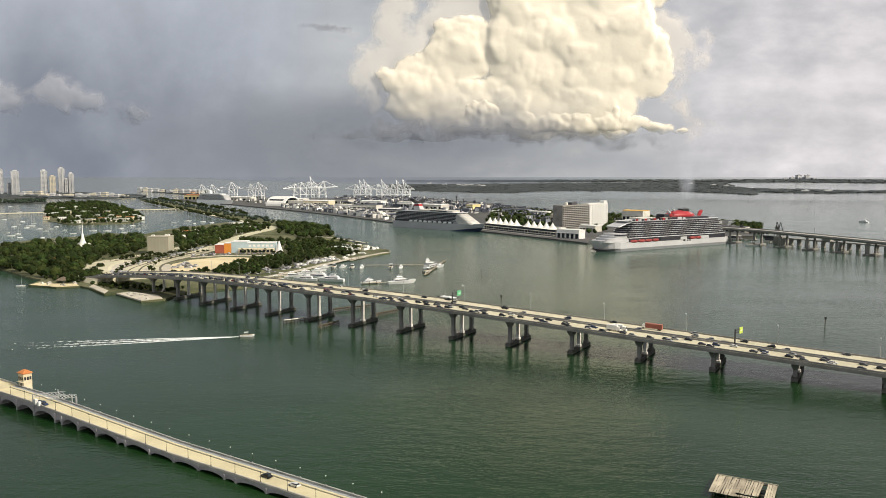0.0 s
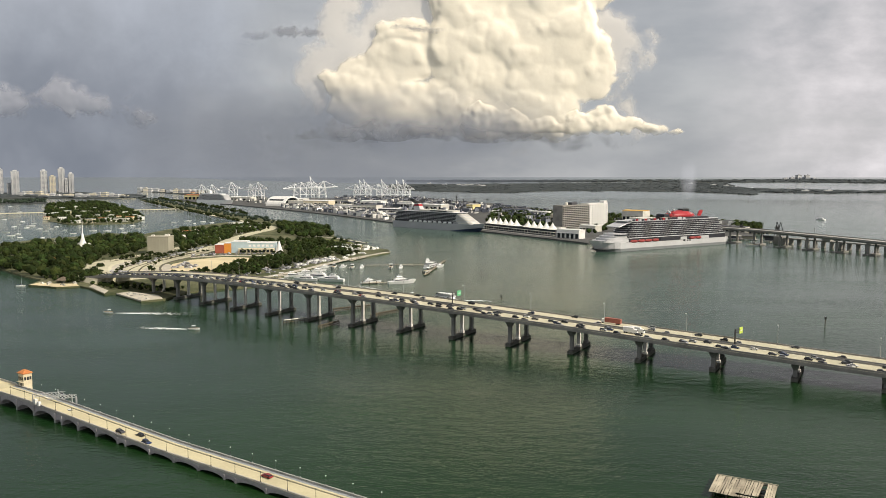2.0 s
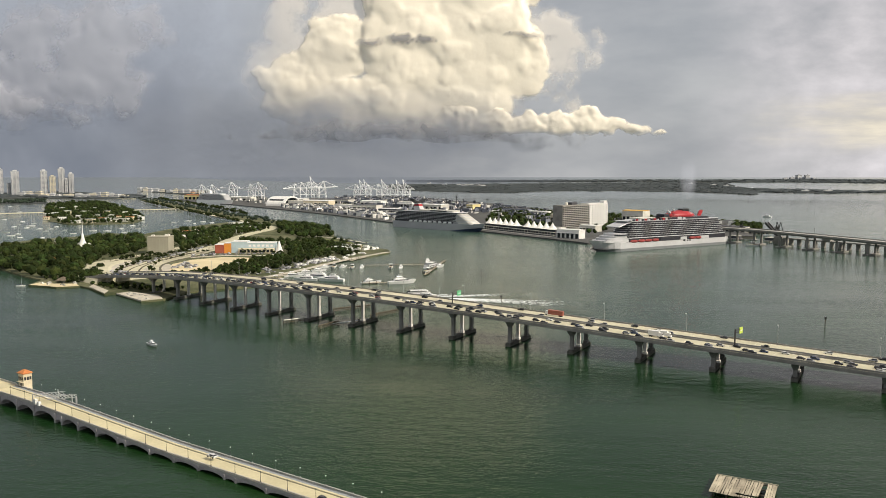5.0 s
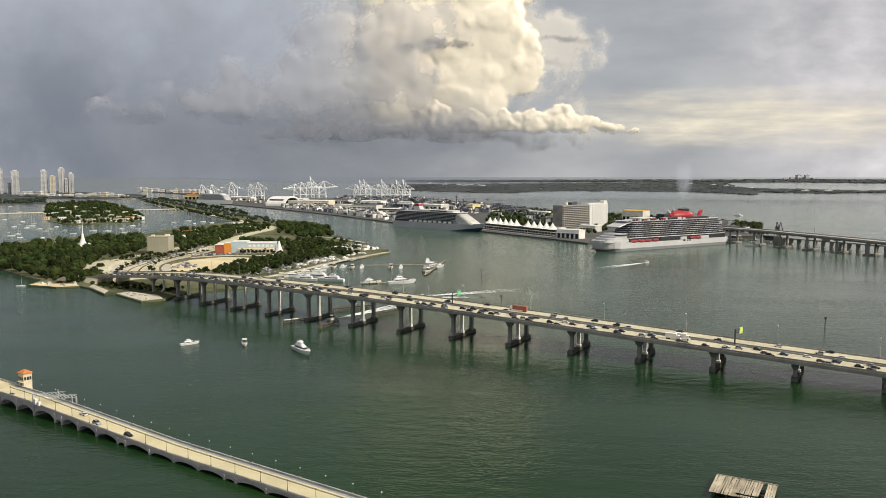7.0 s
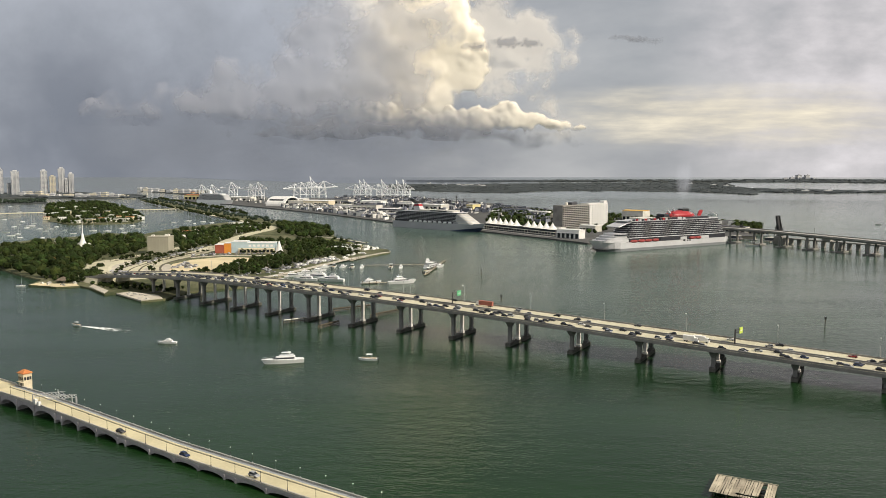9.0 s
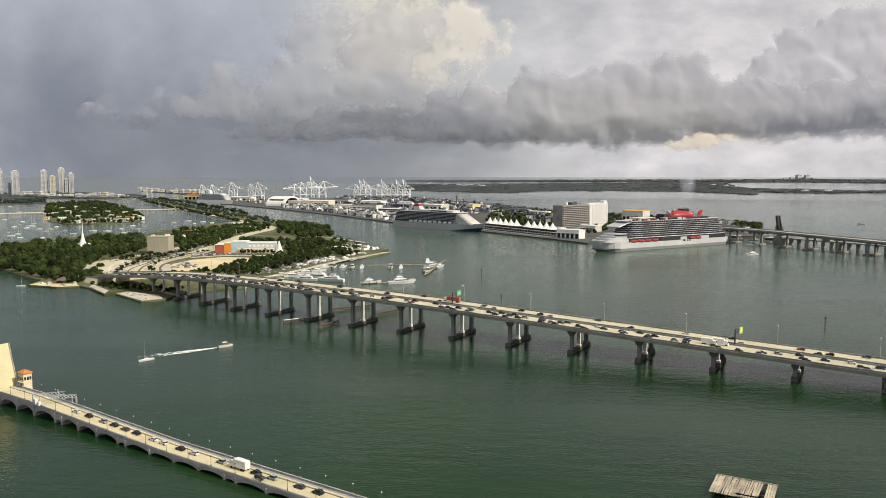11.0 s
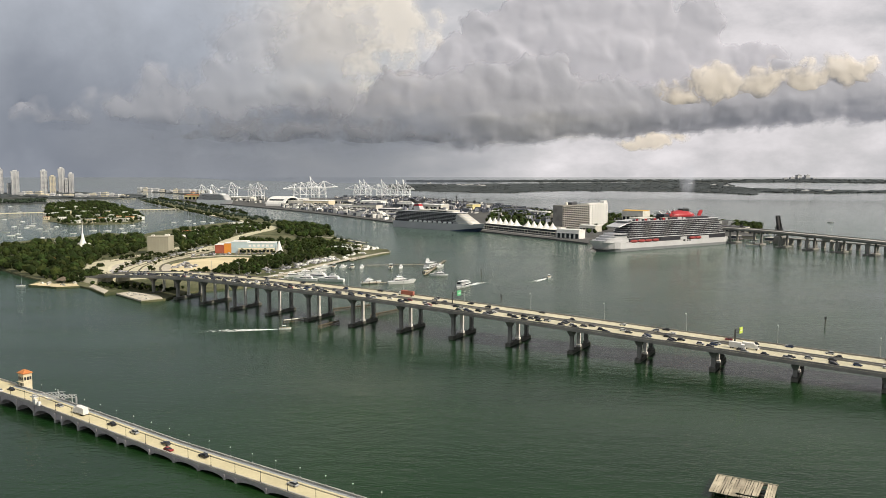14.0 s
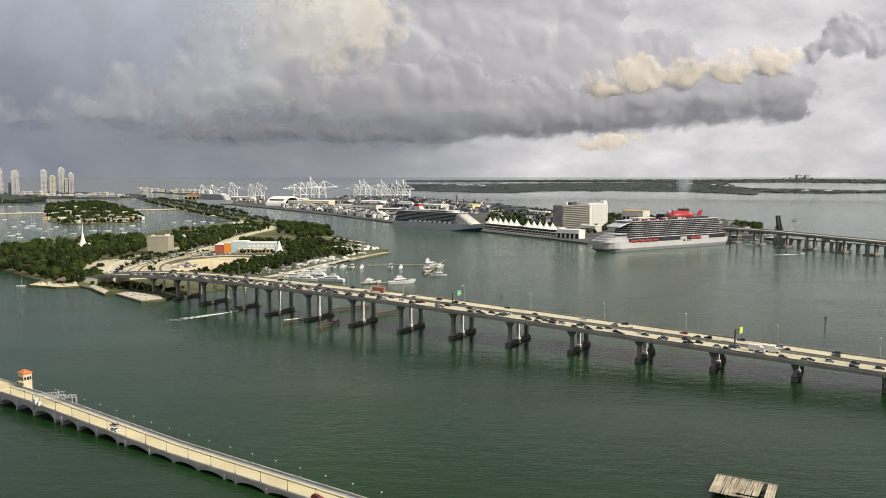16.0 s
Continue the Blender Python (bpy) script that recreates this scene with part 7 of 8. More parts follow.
# ---- boats under way: kind, length, wake, and where they are when
SAILING = [
    ("speed", 10, 190, [(0.0, (2.9, 659.4)), (0.36, (-35.8, 697.2)), (0.43, (-82.8, 571.5)), (0.5, (-291.1, 594.9)), (0.57, (-425.4, 653.5)), (16.0, (-457.8, 665.4))]),
    ("speed", 10, 160, [(0.0, (-135.1, 522.2)), (0.08, (-100.6, 529.8)), (0.25, (-41.7, 594.9)), (0.5, (150.6, 782.8)), (1.0, (490.5, 1058.5)), (1.4, (831.9, 1256.1)), (16.0, (921.7, 1277.7))]),
    ("speed", 10, 130, [(0.0, (2.9, 659.4)), (0.15, (-35.8, 697.2)), (0.3, (-101.2, 567.1)), (0.6, (-168.7, 465)), (0.9, (-216.1, 403.7)), (1.2, (-249.6, 358.1)), (16.0, (-252.8, 351))]),
    ("speed", 10, 60, [(0.0, (2.9, 659.4)), (0.75, (-35.8, 697.2)), (0.95, (-81, 590.1)), (1.2, (-153, 493.7)), (1.5, (-224.4, 409.4)), (1.8, (-259.5, 364.5)), (16.0, (-263.1, 358.1))]),
    ("speed", 9, 45, [(0.0, (-492, 700.5)), (1.3, (-445, 684.1)), (1.5, (-367.8, 650.6)), (1.8, (-246.6, 571.5)), (2.1, (-143.8, 543.7)), (2.4, (-55, 594.9)), (3.0, (136.2, 750.8)), (3.5, (307.9, 881.4)), (4.2, (779.5, 1176.3)), (16.0, (827.3, 1195.3))]),
    ("speed", 9, 70, [(0.0, (2.9, 659.4)), (1.5, (-35.8, 697.2)), (1.8, (-213.7, 609.8)), (2.1, (-274.4, 617.6)), (2.4, (-334.3, 633.7)), (2.7, (-412, 647.7)), (16.0, (-440, 653.5))]),
    ("speed", 11, 45, [(0.0, (-283.8, 379.1)), (2.0, (-258.1, 379.1)), (2.25, (-212.2, 389.4)), (2.4, (-198.5, 439.5)), (2.5, (-201.2, 463.6)), (2.6, (-220.2, 488.7)), (2.8, (-252.9, 533.7)), (3.0, (-287.8, 573.8)), (3.3, (-346.6, 633.7)), (3.6, (-407, 671.6)), (16.0, (-445, 684.1))]),
    ("speed", 9, 90, [(0.0, (-423, 576)), (2.2, (-449.6, 639.2)), (2.4, (-347.4, 609.8)), (2.6, (-220.6, 560.5)), (2.7, (-160.6, 545.7)), (2.95, (-63.6, 592.5)), (3.5, (214.7, 841.1)), (4.0, (401, 1043.5)), (4.6, (846.1, 1277.7)), (16.0, (899.3, 1300.1))]),
    ("speed", 9, 150, [(0.0, (-270.1, 342.6)), (2.6, (-259.5, 364.5)), (2.8, (-194.4, 443.6)), (3.0, (-92.3, 567.1)), (3.15, (-25, 620.2)), (3.5, (146.6, 770.5)), (4.0, (514.6, 1043.5)), (4.4, (829.6, 1224.9)), (16.0, (891.2, 1235.1))]),
    ("yacht", 13, 0, [(0.0, (2.9, 659.4)), (3.4, (-35.8, 697.2)), (3.7, (-80, 583)), (3.9, (-135.3, 535.7)), (4.1, (-174.5, 522.2)), (4.2, (-188.6, 509.3)), (5.0, (-189.9, 493.7)), (6.3, (-172.9, 493.7)), (7.1, (-165.4, 498.8)), (7.5, (-158.9, 505.8)), (8.1, (-151.7, 514.7)), (8.6, (-171.2, 504)), (9.2, (-188.4, 500.5)), (10.2, (-267.2, 514.7)), (11.0, (-327.2, 518.4)), (16.0, (-350.5, 518.4))]),
    ("dark", 9, 40, [(0.0, (-478.1, 639.2)), (3.8, (-411.6, 617.6)), (4.1, (-313, 587.7)), (4.2, (-285.9, 576)), (4.7, (-147.3, 541.7)), (5.1, (-38.2, 609.8)), (5.6, (191.8, 817.7)), (6.2, (813.8, 1214.9)), (16.0, (882.1, 1235.1))]),
    ("tour", 26, 90, [(0.0, (2.9, 659.4)), (5.6, (-35.8, 697.2)), (6.0, (-95.6, 571.5)), (6.3, (-174.8, 552)), (6.5, (-247.5, 573.8)), (6.7, (-317.9, 604.8)), (6.95, (-401.5, 630.9)), (16.0, (-428.7, 636.4))]),
    ("speed", 9, 50, [(0.0, (2.9, 659.4)), (5.5, (-35.8, 697.2)), (5.9, (-165.1, 576)), (6.3, (-309.1, 639.2)), (6.5, (-372.7, 659.4)), (6.8, (-446, 677.8)), (16.0, (-470.5, 684.1))]),
    ("yacht", 25, 0, [(0.0, (2.9, 659.4)), (6.1, (-35.8, 697.2)), (6.5, (-110.9, 539.7)), (6.7, (-105.6, 502.2)), (6.9, (-93.1, 483.8)), (7.1, (-85.2, 468.1)), (7.5, (-78.6, 462.1)), (8.0, (-80.7, 456.2)), (8.5, (-84.1, 451.9)), (9.0, (-95.1, 446.3)), (9.2, (-105.1, 446.3)), (10.0, (-202.3, 462.1)), (11.0, (-306, 472.7)), (16.0, (-348.5, 472.7))]),
    ("speed", 12, 0, [(0.0, (2.9, 659.4)), (6.4, (-35.8, 697.2)), (6.7, (-133.7, 564.8)), (6.9, (-136.1, 511.1)), (7.1, (-120.2, 480.5)), (7.3, (-111.5, 447.7)), (7.5, (-98.2, 430.3)), (7.7, (-63.1, 429)), (7.9, (-42.5, 439.5)), (8.2, (-36.8, 450.5)), (8.6, (-36.1, 454.8)), (9.0, (-45.2, 453.3)), (9.2, (-51.7, 456.2)), (10.2, (-123, 450.5)), (11.2, (-324.9, 514.7)), (16.0, (-364.6, 522.2))]),
    ("speed", 11, 150, [(0.0, (2.9, 659.4)), (6.8, (-35.8, 697.2)), (7.1, (-122.8, 514.7)), (7.3, (-161.5, 472.7)), (7.5, (-206.7, 422.7)), (7.7, (-243.5, 374.1)), (16.0, (-257.5, 361.7))]),
    ("speed", 10, 140, [(0.0, (2.9, 659.4)), (7.25, (-35.8, 697.2)), (7.5, (-123.3, 520.3)), (7.7, (-151, 478.9)), (7.9, (-195.1, 430.3)), (8.1, (-215.9, 400.3)), (8.35, (-244.2, 358.1)), (16.0, (-255, 346.8))]),
    ("speed", 9, 55, [(0.0, (2.9, 659.4)), (8.4, (-35.8, 697.2)), (8.7, (-165.7, 535.7)), (8.9, (-237.3, 545.7)), (9.1, (-301.7, 578.3)), (9.2, (-335.4, 592.5)), (9.4, (-399, 612.4)), (16.0, (-427.2, 620.2))]),
    ("sail", 10, 0, [(0.0, (2.9, 659.4)), (9.6, (-35.8, 697.2)), (10.4, (-124.3, 497.1)), (11.3, (-193.1, 436.8)), (11.6, (-218, 389.4)), (11.9, (-236.5, 342.6)), (16.0, (-243.2, 326.8))]),
    ("speed", 10, 55, [(0.0, (-275.2, 379.1)), (10.4, (-247.4, 389.4)), (11.0, (-141, 490.3)), (11.3, (-101.4, 552)), (11.5, (-46.9, 604.8)), (12.0, (88.2, 791.3)), (12.5, (196.6, 968.2)), (13.2, (420.4, 1122.8)), (14.2, (903.6, 1335.2)), (16.0, (989.3, 1372.3))]),
    ("speed", 10, 60, [(0.0, (-467, 599.8)), (11.2, (-414.4, 594.9)), (11.45, (-339.1, 564.8)), (11.6, (-266.8, 533.7)), (11.68, (-229.8, 512.9)), (11.76, (-208.4, 480.5)), (11.84, (-204.2, 439.5)), (11.92, (-216.7, 409.4)), (12.1, (-248.5, 364.5)), (16.0, (-260.7, 351))]),
    ("dark", 11, 24, [(0.0, (-297.2, 389.4)), (11.6, (-256.1, 389.4)), (12.0, (-240, 400)), (12.1, (-212.1, 440.5)), (12.2, (-217, 466.7)), (12.5, (-285.3, 552)), (12.8, (-334.1, 587.7)), (13.2, (-404, 620.2)), (16.0, (-434.4, 630.9))]),
    ("yacht", 15, 40, [(0.0, (-394.2, 514.7)), (12.6, (-332.6, 514.7)), (12.8, (-278.7, 514.7)), (13.1, (-191.3, 514.7)), (13.3, (-113.3, 533.7)), (13.5, (-63.1, 587.7)), (13.8, (-36.7, 684.1)), (14.2, (-22.3, 680.9)), (16.0, (2.9, 659.4))]),
    ("speed", 9, 60, [(0.0, (-440.2, 599.8)), (13.4, (-359.8, 585.3)), (13.7, (-249.2, 573.8)), (14.0, (-114.2, 547.8)), (14.2, (-42.4, 604.8)), (14.5, (63.8, 721.2)), (15.0, (207.6, 949.5)), (15.5, (367.8, 1043.5)), (16.0, (512.9, 1089.7))]),
    ("tour", 26, 40, [(0.0, (887.6, 1256.1)), (12.2, (799.9, 1235.1)), (12.6, (387.1, 1122.8)), (13.0, (219.4, 1036.2)), (13.5, (119.2, 903)), (14.0, (19.7, 758.5)), (14.3, (-43.5, 620.2)), (14.6, (-99.7, 576)), (14.9, (-189.2, 567.1)), (15.2, (-279.1, 599.8)), (15.5, (-363.8, 639.2)), (15.8, (-449.9, 668.5)), (16.0, (-474.1, 674.7))]),
    ("speed", 9, 60, [(0.0, (-392.5, 533.7)), (15.3, (-334.2, 529.8)), (15.6, (-264.3, 558.3)), (15.9, (-196.7, 592.5)), (16.0, (-170.6, 620.2))]),
    ("yacht", 22, 0, [(0.0, (883.9, 1277.7)), (10.4, (804.1, 1256.1)), (11.0, (434, 1073.9)), (11.6, (177.6, 974.6)), (12.0, (130, 908.6)), (12.5, (10, 845.9)), (13.0, (-5, 845.9)), (16.0, (-6.3, 845.9))]),
    ("speed", 11, 45, [(0.0, (-44, 703.9)), (13.3, (-12.1, 674.7)), (13.7, (51.2, 717.7)), (14.0, (116, 831.6)), (14.5, (250.1, 1036.2)), (14.8, (314.8, 1073.9)), (15.2, (425.5, 1114.3)), (16.0, (643.2, 1214.9))]),
    ("speed", 10, 110, [(0.0, (-44, 703.9)), (5.6, (-12.1, 674.7)), (6.0, (-11.9, 668.5)), (6.3, (43.1, 762.5)), (6.5, (111.7, 845.9)), (7.0, (262.4, 981.1)), (7.5, (348.5, 1043.5)), (8.5, (622.9, 1176.3)), (9.3, (865, 1277.7)), (16.0, (937.7, 1300.1))]),
    ("yacht", 26, 0, [(0.0, (1014.8, 1850.2)), (1.5, (971.7, 1921.8)), (4.2, (902.1, 2054.1)), (9.0, (773.4, 2205.9)), (16.0, (597.3, 2344.4))]),
    ("dark", 14, 0, [(0.0, (1099.8, 1721.9)), (13.0, (939.8, 1805.4)), (14.5, (915.3, 1850.2)), (16.0, (868.5, 1897.3))]),
]


def heading_rows(track):
    """Poses along a track, turned into the way ahead, never more than 75 degrees from row to row."""
    rows, yaw = [], None
    for i, (t, p) in enumerate(track):
        a = Vector(track[max(0, i - 1)][1])
        b = Vector(track[min(len(track) - 1, i + 1)][1])
        d = b - a
        want = math.degrees(math.atan2(d.y, d.x))
        if yaw is None:
            yaw = want
        else:
            step = (want - yaw + 180) % 360 - 180
            yaw += max(-75, min(75, step))
        rows.append((t, pose(p[0], p[1], 0, 0, 0, yaw)))
    return rows


FLEET = []
for kind, length, trail, track in SAILING:
    if kind == "yacht":
        e = yacht(Matrix(), length, trail, "white motor yacht under way on the bay")
    elif kind == "tour":
        e = tour_boat(Matrix(), length, trail)
    elif kind == "sail":
        e = sailboat(Matrix(), length, "white sailing boat with bare mast under way")
    else:
        e = speedboat(Matrix(), length, trail, kind == "dark", "dark-topped motor boat under way" if kind == "dark" else "white motor boat speeding across the bay")
    # those still to come or gone again wait well outside the view
    reach = trail + 30
    track = [(t, (p[0] - reach, p[1]) if p[0] < -0.575 * p[1] else (p[0] + reach, p[1]) if p[0] > 0.575 * p[1] else p) for t, p in track]
    FLEET.append((e, heading_rows(track)))


def foam_arc():
    """Churned water that a sharply turning boat leaves: three bow-shaped pieces that well up and sink again."""
    line = [Vector(p) for p in smooth_line([ARC[0], ARC[1], ARC[2], ARC[3], ARC[4], ARC[5], ARC[6], ARC[7]], 4)]
    n = len(line) - 1
    for k in range(3):
        s = Shape()
        i0, i1 = k * n // 3, (k + 1) * n // 3
        rings = []
        for i in range(i0, i1 + 1):
            d = (line[min(n, i + 1)] - line[max(0, i - 1)]).normalized()
            q = Vector((-d.y, d.x)) * (1.5 + 7.0 * math.sin(math.pi * min(1.0, i / n * 0.9 + 0.08)))
            p = line[i]
            rings.append([(p.x - q.x, p.y - q.y, -0.3), (p.x + q.x, p.y + q.y, -0.3), (p.x + q.x, p.y + q.y, 0.12), (p.x - q.x, p.y - q.y, 0.12)])
        s.loft(rings)
        ob = tagged(part("wake_foam", s, THINFOAM), "curved band of pale churned foam on the bay", "foam")
        up = 11.66 + 0.07 * k
        FLEET.append((ob, [(0.0, pose(0, 0, -3)), (up - 0.06, pose(0, 0, -3)), (up, pose(0, 0, 0.03)), (12.05, pose(0, 0, 0.0)), (12.35, pose(0, 0, -0.5)), (12.6, pose(0, 0, -3)), (16.0, pose(0, 0, -3))]))


ARC = [(-299.5, 556.2), (-276.8, 549.8), (-244.1, 524.0), (-218.7, 500.5), (-204.5, 477.3), (-200.7, 450.5), (-202.9, 429.0), (-219.4, 412.9)]
foam_arc()


# ---------------------------------------------------------------- traffic
TYRE = material("tyre_rubber", (0.025, 0.025, 0.025), 0.9, 0, 0.2, 2.0, 9.0)
PAINTS = [("black", (0.015, 0.015, 0.017)), ("white", (0.72, 0.72, 0.70)), ("silver", (0.38, 0.39, 0.40)), ("dark red", (0.28, 0.03, 0.03)), ("dark blue", (0.03, 0.05, 0.12)), ("dark grey", (0.07, 0.07, 0.075))]


def wheels(e, xs, w, r):
    for x in xs:
        for sy in (-1, 1):
            s = Shape()
            n = 10
            s.loft([[(x + r * math.cos(2 * math.pi * i / n), sy * (w / 2 - o), r + r * math.sin(2 * math.pi * i / n)) for i in range(n)] for o in (0.0, 0.22)])
            part("wheel", s, TYRE, e)


def car(paint, name, tall=0.0):
    e = thing("car", pose(0, 0, 0), "%s car driving on the bridge" % name, "car", "cars on the bridges")
    prof = [(-2.25, 0.35), (-2.3, 0.75), (-2.1, 0.95), (-0.6, 1.0), (1.1, 0.95), (2.1, 0.8), (2.3, 0.55), (2.2, 0.35)]
    part("body", Shape().loft([[(x, sy * (0.9 if 0.4 < z < 0.9 else 0.84), z) for x, z in prof] for sy in (-1, 1)]), paint, e)
    part("cabin", Shape().loft([[(-2.0 + 0.2 * tall, -0.8, 0.92), (1.0, -0.8, 0.92), (1.0, 0.8, 0.92), (-2.0 + 0.2 * tall, 0.8, 0.92)], [(-1.6, -0.66, 1.40 + tall), (0.2, -0.66, 1.40 + tall), (0.2, 0.66, 1.40 + tall), (-1.6, 0.66, 1.40 + tall)]]), GLASS, e)
    part("roof", Shape().box(-0.7, 0, 1.39 + tall, 1.9, 1.36, 0.07, bevel=0.03), paint, e)
    wheels(e, (-1.4, 1.4), 1.8, 0.33)
    return e


def lorry(paint, name, length):
    e = thing("lorry", pose(0, 0, 0), "%s box lorry on the road" % name, "lorry", "lorries on the bridges")
    part("box", Shape().box(-1.2, 0, 0.9, length - 2.6, 2.5, 2.9, bevel=0.06), paint, e)
    part("cab", Shape().loft([[(length / 2 - 2.4, -1.2, 0.5), (length / 2, -1.2, 0.5), (length / 2, 1.2, 0.5), (length / 2 - 2.4, 1.2, 0.5)], [(length / 2 - 2.4, -1.15, 2.9), (length / 2 - 0.7, -1.15, 2.9), (length / 2 - 0.7, 1.15, 2.9), (length / 2 - 2.4, 1.15, 2.9)]]), WHITEPAINT, e)
    part("windscreen", Shape().box(length / 2 - 0.5, 0, 1.7, 0.4, 2.1, 0.9), GLASS, e)
    wheels(e, (-length / 2 + 1.2, -length / 2 + 2.4, length / 2 - 1.3), 2.4, 0.5)
    return e


MAKES = []
for k, (nm, col) in enumerate(PAINTS):
    MAKES.append(car(material("car_paint_" + nm.replace(" ", "_"), col, 0.25, 0.2, 0.1, 0.5, 4.0), nm, 0.0 if k % 2 else 0.25))
LORRIES = [lorry(RUST, "rust-red", 13.0), lorry(WHITEPAINT, "white", 9.0)]
BUS = thing("bus", pose(0, 0, 0), "white coach with dark side windows on the low bridge", "bus")
part("body", Shape().box(0, 0, 0.4, 10.5, 2.5, 2.7, bevel=0.15), WHITEPAINT, BUS)
part("window_band", Shape().box(0.1, 0, 1.5, 10.56, 2.56, 0.95), GLASS, BUS)
wheels(BUS, (-3.2, 3.4), 2.5, 0.5)
TAKEN = set()


def vehicle(source):
    """The master itself the first time, copies after that."""
    if source.name not in TAKEN:
        TAKEN.add(source.name)
        return source
    return copy_thing(source, Matrix())


def bridge_rows(a, b, speed, flip):
    rows = []
    for t in (0.0, 4.0, 8.0, 12.0, 16.0):
        s = a + speed * t
        p, q = bridge_xy(s, b), bridge_xy(s + 1.0, b)
        yaw = math.degrees(math.atan2(q.y - p.y, q.x - p.x)) + flip
        rise = math.degrees(math.atan2(deck_level(s + 1.0) - deck_level(s - 1.0), 2.0)) * (1 if flip == 0 else -1)
        rows.append((t, pose(p.x, p.y, deck_level(s) + 0.02, 0, -rise, yaw)))
    return rows


def low_rows(keys, b, flip):
    yaw = math.degrees(math.atan2(VU.y, VU.x)) + flip
    rows = []
    for t, a in keys:
        rise = math.degrees(math.atan2(low_level(a + 2) - low_level(a - 2), 4.0)) * (1 if flip == 0 else -1)
        rows.append((t, pose(*low_xy(a, b, low_level(a) + 0.02), 0, -rise, yaw)))
    return rows


TRAFFIC = []
rnd = random.Random(77)
weights = [6, 3, 3, 1, 2, 5]
for lane in range(4):
    b = BRIDGE_NEAR + 2.9 + lane * 3.3
    a = -560 + rnd.uniform(0, 10)
    while a < 230:
        big = rnd.random() < 0.012
        e = vehicle(LORRIES[1] if big else rnd.choices(MAKES, weights)[0])
        TRAFFIC.append((e, bridge_rows(a, b, 4.5 + 0.3 * lane, 0)))
        a += (rnd.uniform(7.5, 18) if a < -260 else rnd.uniform(9, 30)) + (14 if big else 0)
for lane in range(4):
    b = 15.5 + 2.6 + lane * 3.3
    a = -330 + rnd.uniform(0, 30)
    while a < 400:
        e = vehicle(LORRIES[0] if rnd.random() < 0.025 else rnd.choices(MAKES, weights)[0])
        TRAFFIC.append((e, bridge_rows(a, b, -13.0, 180)))
        a += rnd.uniform(40, 120)
# the low bridge: free traffic, a queue while its leaf is up, the coach
for k, (t0, a0, sp, lane) in enumerate(((0.6, 60, -60, 5.6), (1.2, 40, -35, 5.6), (1.5, -20, 30, 2.4), (2.3, 30, 40, 2.4), (3.4, 20, -40, 5.6), (6.8, -30, 35, 2.4), (7.0, -35, -30, 5.6), (7.1, 10, 45, 2.4), (8.6, -20, 30, 2.4), (9.0, 40, 30, 2.4), (14.0, 30, 40, 2.4), (15.3, 20, -45, 5.6), (15.9, -10, 40, 2.4))):
    e = vehicle(MAKES[(k * 5 + 1) % 6])
    flip = 0 if sp > 0 else 180
    lo, hi = -150.0 - 8 * k, 160.0
    tb, te = ((lo if sp > 0 else hi) - a0) / sp + t0, ((hi if sp > 0 else lo) - a0) / sp + t0
    keys = []
    for t, a in ((tb, lo if sp > 0 else hi), (te, hi if sp > 0 else lo)):
        keys.append((t, a))
    def at_time(t):
        return max(lo, min(hi, a0 + sp * (t - t0)))
    times = sorted({0.0, 16.0, *[round(max(0.0, min(16.0, x)), 2) for x in (tb, t0, te)]})
    TRAFFIC.append((e, low_rows([(t, (a0 + sp * (t - t0)) if tb <= t <= te else at_time(t)) for t in times], lane, flip)))
QUEUE = (-40.8, -31.0, -19.7, -11.7, -3.6, 4.0, 15.5, 22.2, 33.0, 41.4, 57.6, 67.7, 76.5, 85.0, 98.5, 107.3)
for k, stop in enumerate(QUEUE):
    e = vehicle(LORRIES[1] if k == 11 else MAKES[(1, 0, 2, 0, 5, 0, 1, 1, 0, 1, 2, 0, 0, 2, 5, 0)[k]])
    go = 12.55 + 0.045 * k
    TRAFFIC.append((e, low_rows([(0.0, 168 + 6 * k), (9.4, 166 + 6 * k), (10.6, stop), (go, stop), (go + 0.4, stop - 26), (go + 0.9, stop - 90), (14.7, -140 - 9 * (16 - k)), (16.0, -142 - 9 * (16 - k))], 5.6, 180)))
TRAFFIC.append((BUS, low_rows([(0.0, 168), (3.2, 150), (3.5, 103), (4.4, -20), (5.0, -150), (16.0, -262)], 5.6, 180)))


# ---------------------------------------------------------------- clouds
CLOUD_Y = 4860.0
M = CLOUD_Y / 1358.0                 # metres for one unit of the cloud plans below


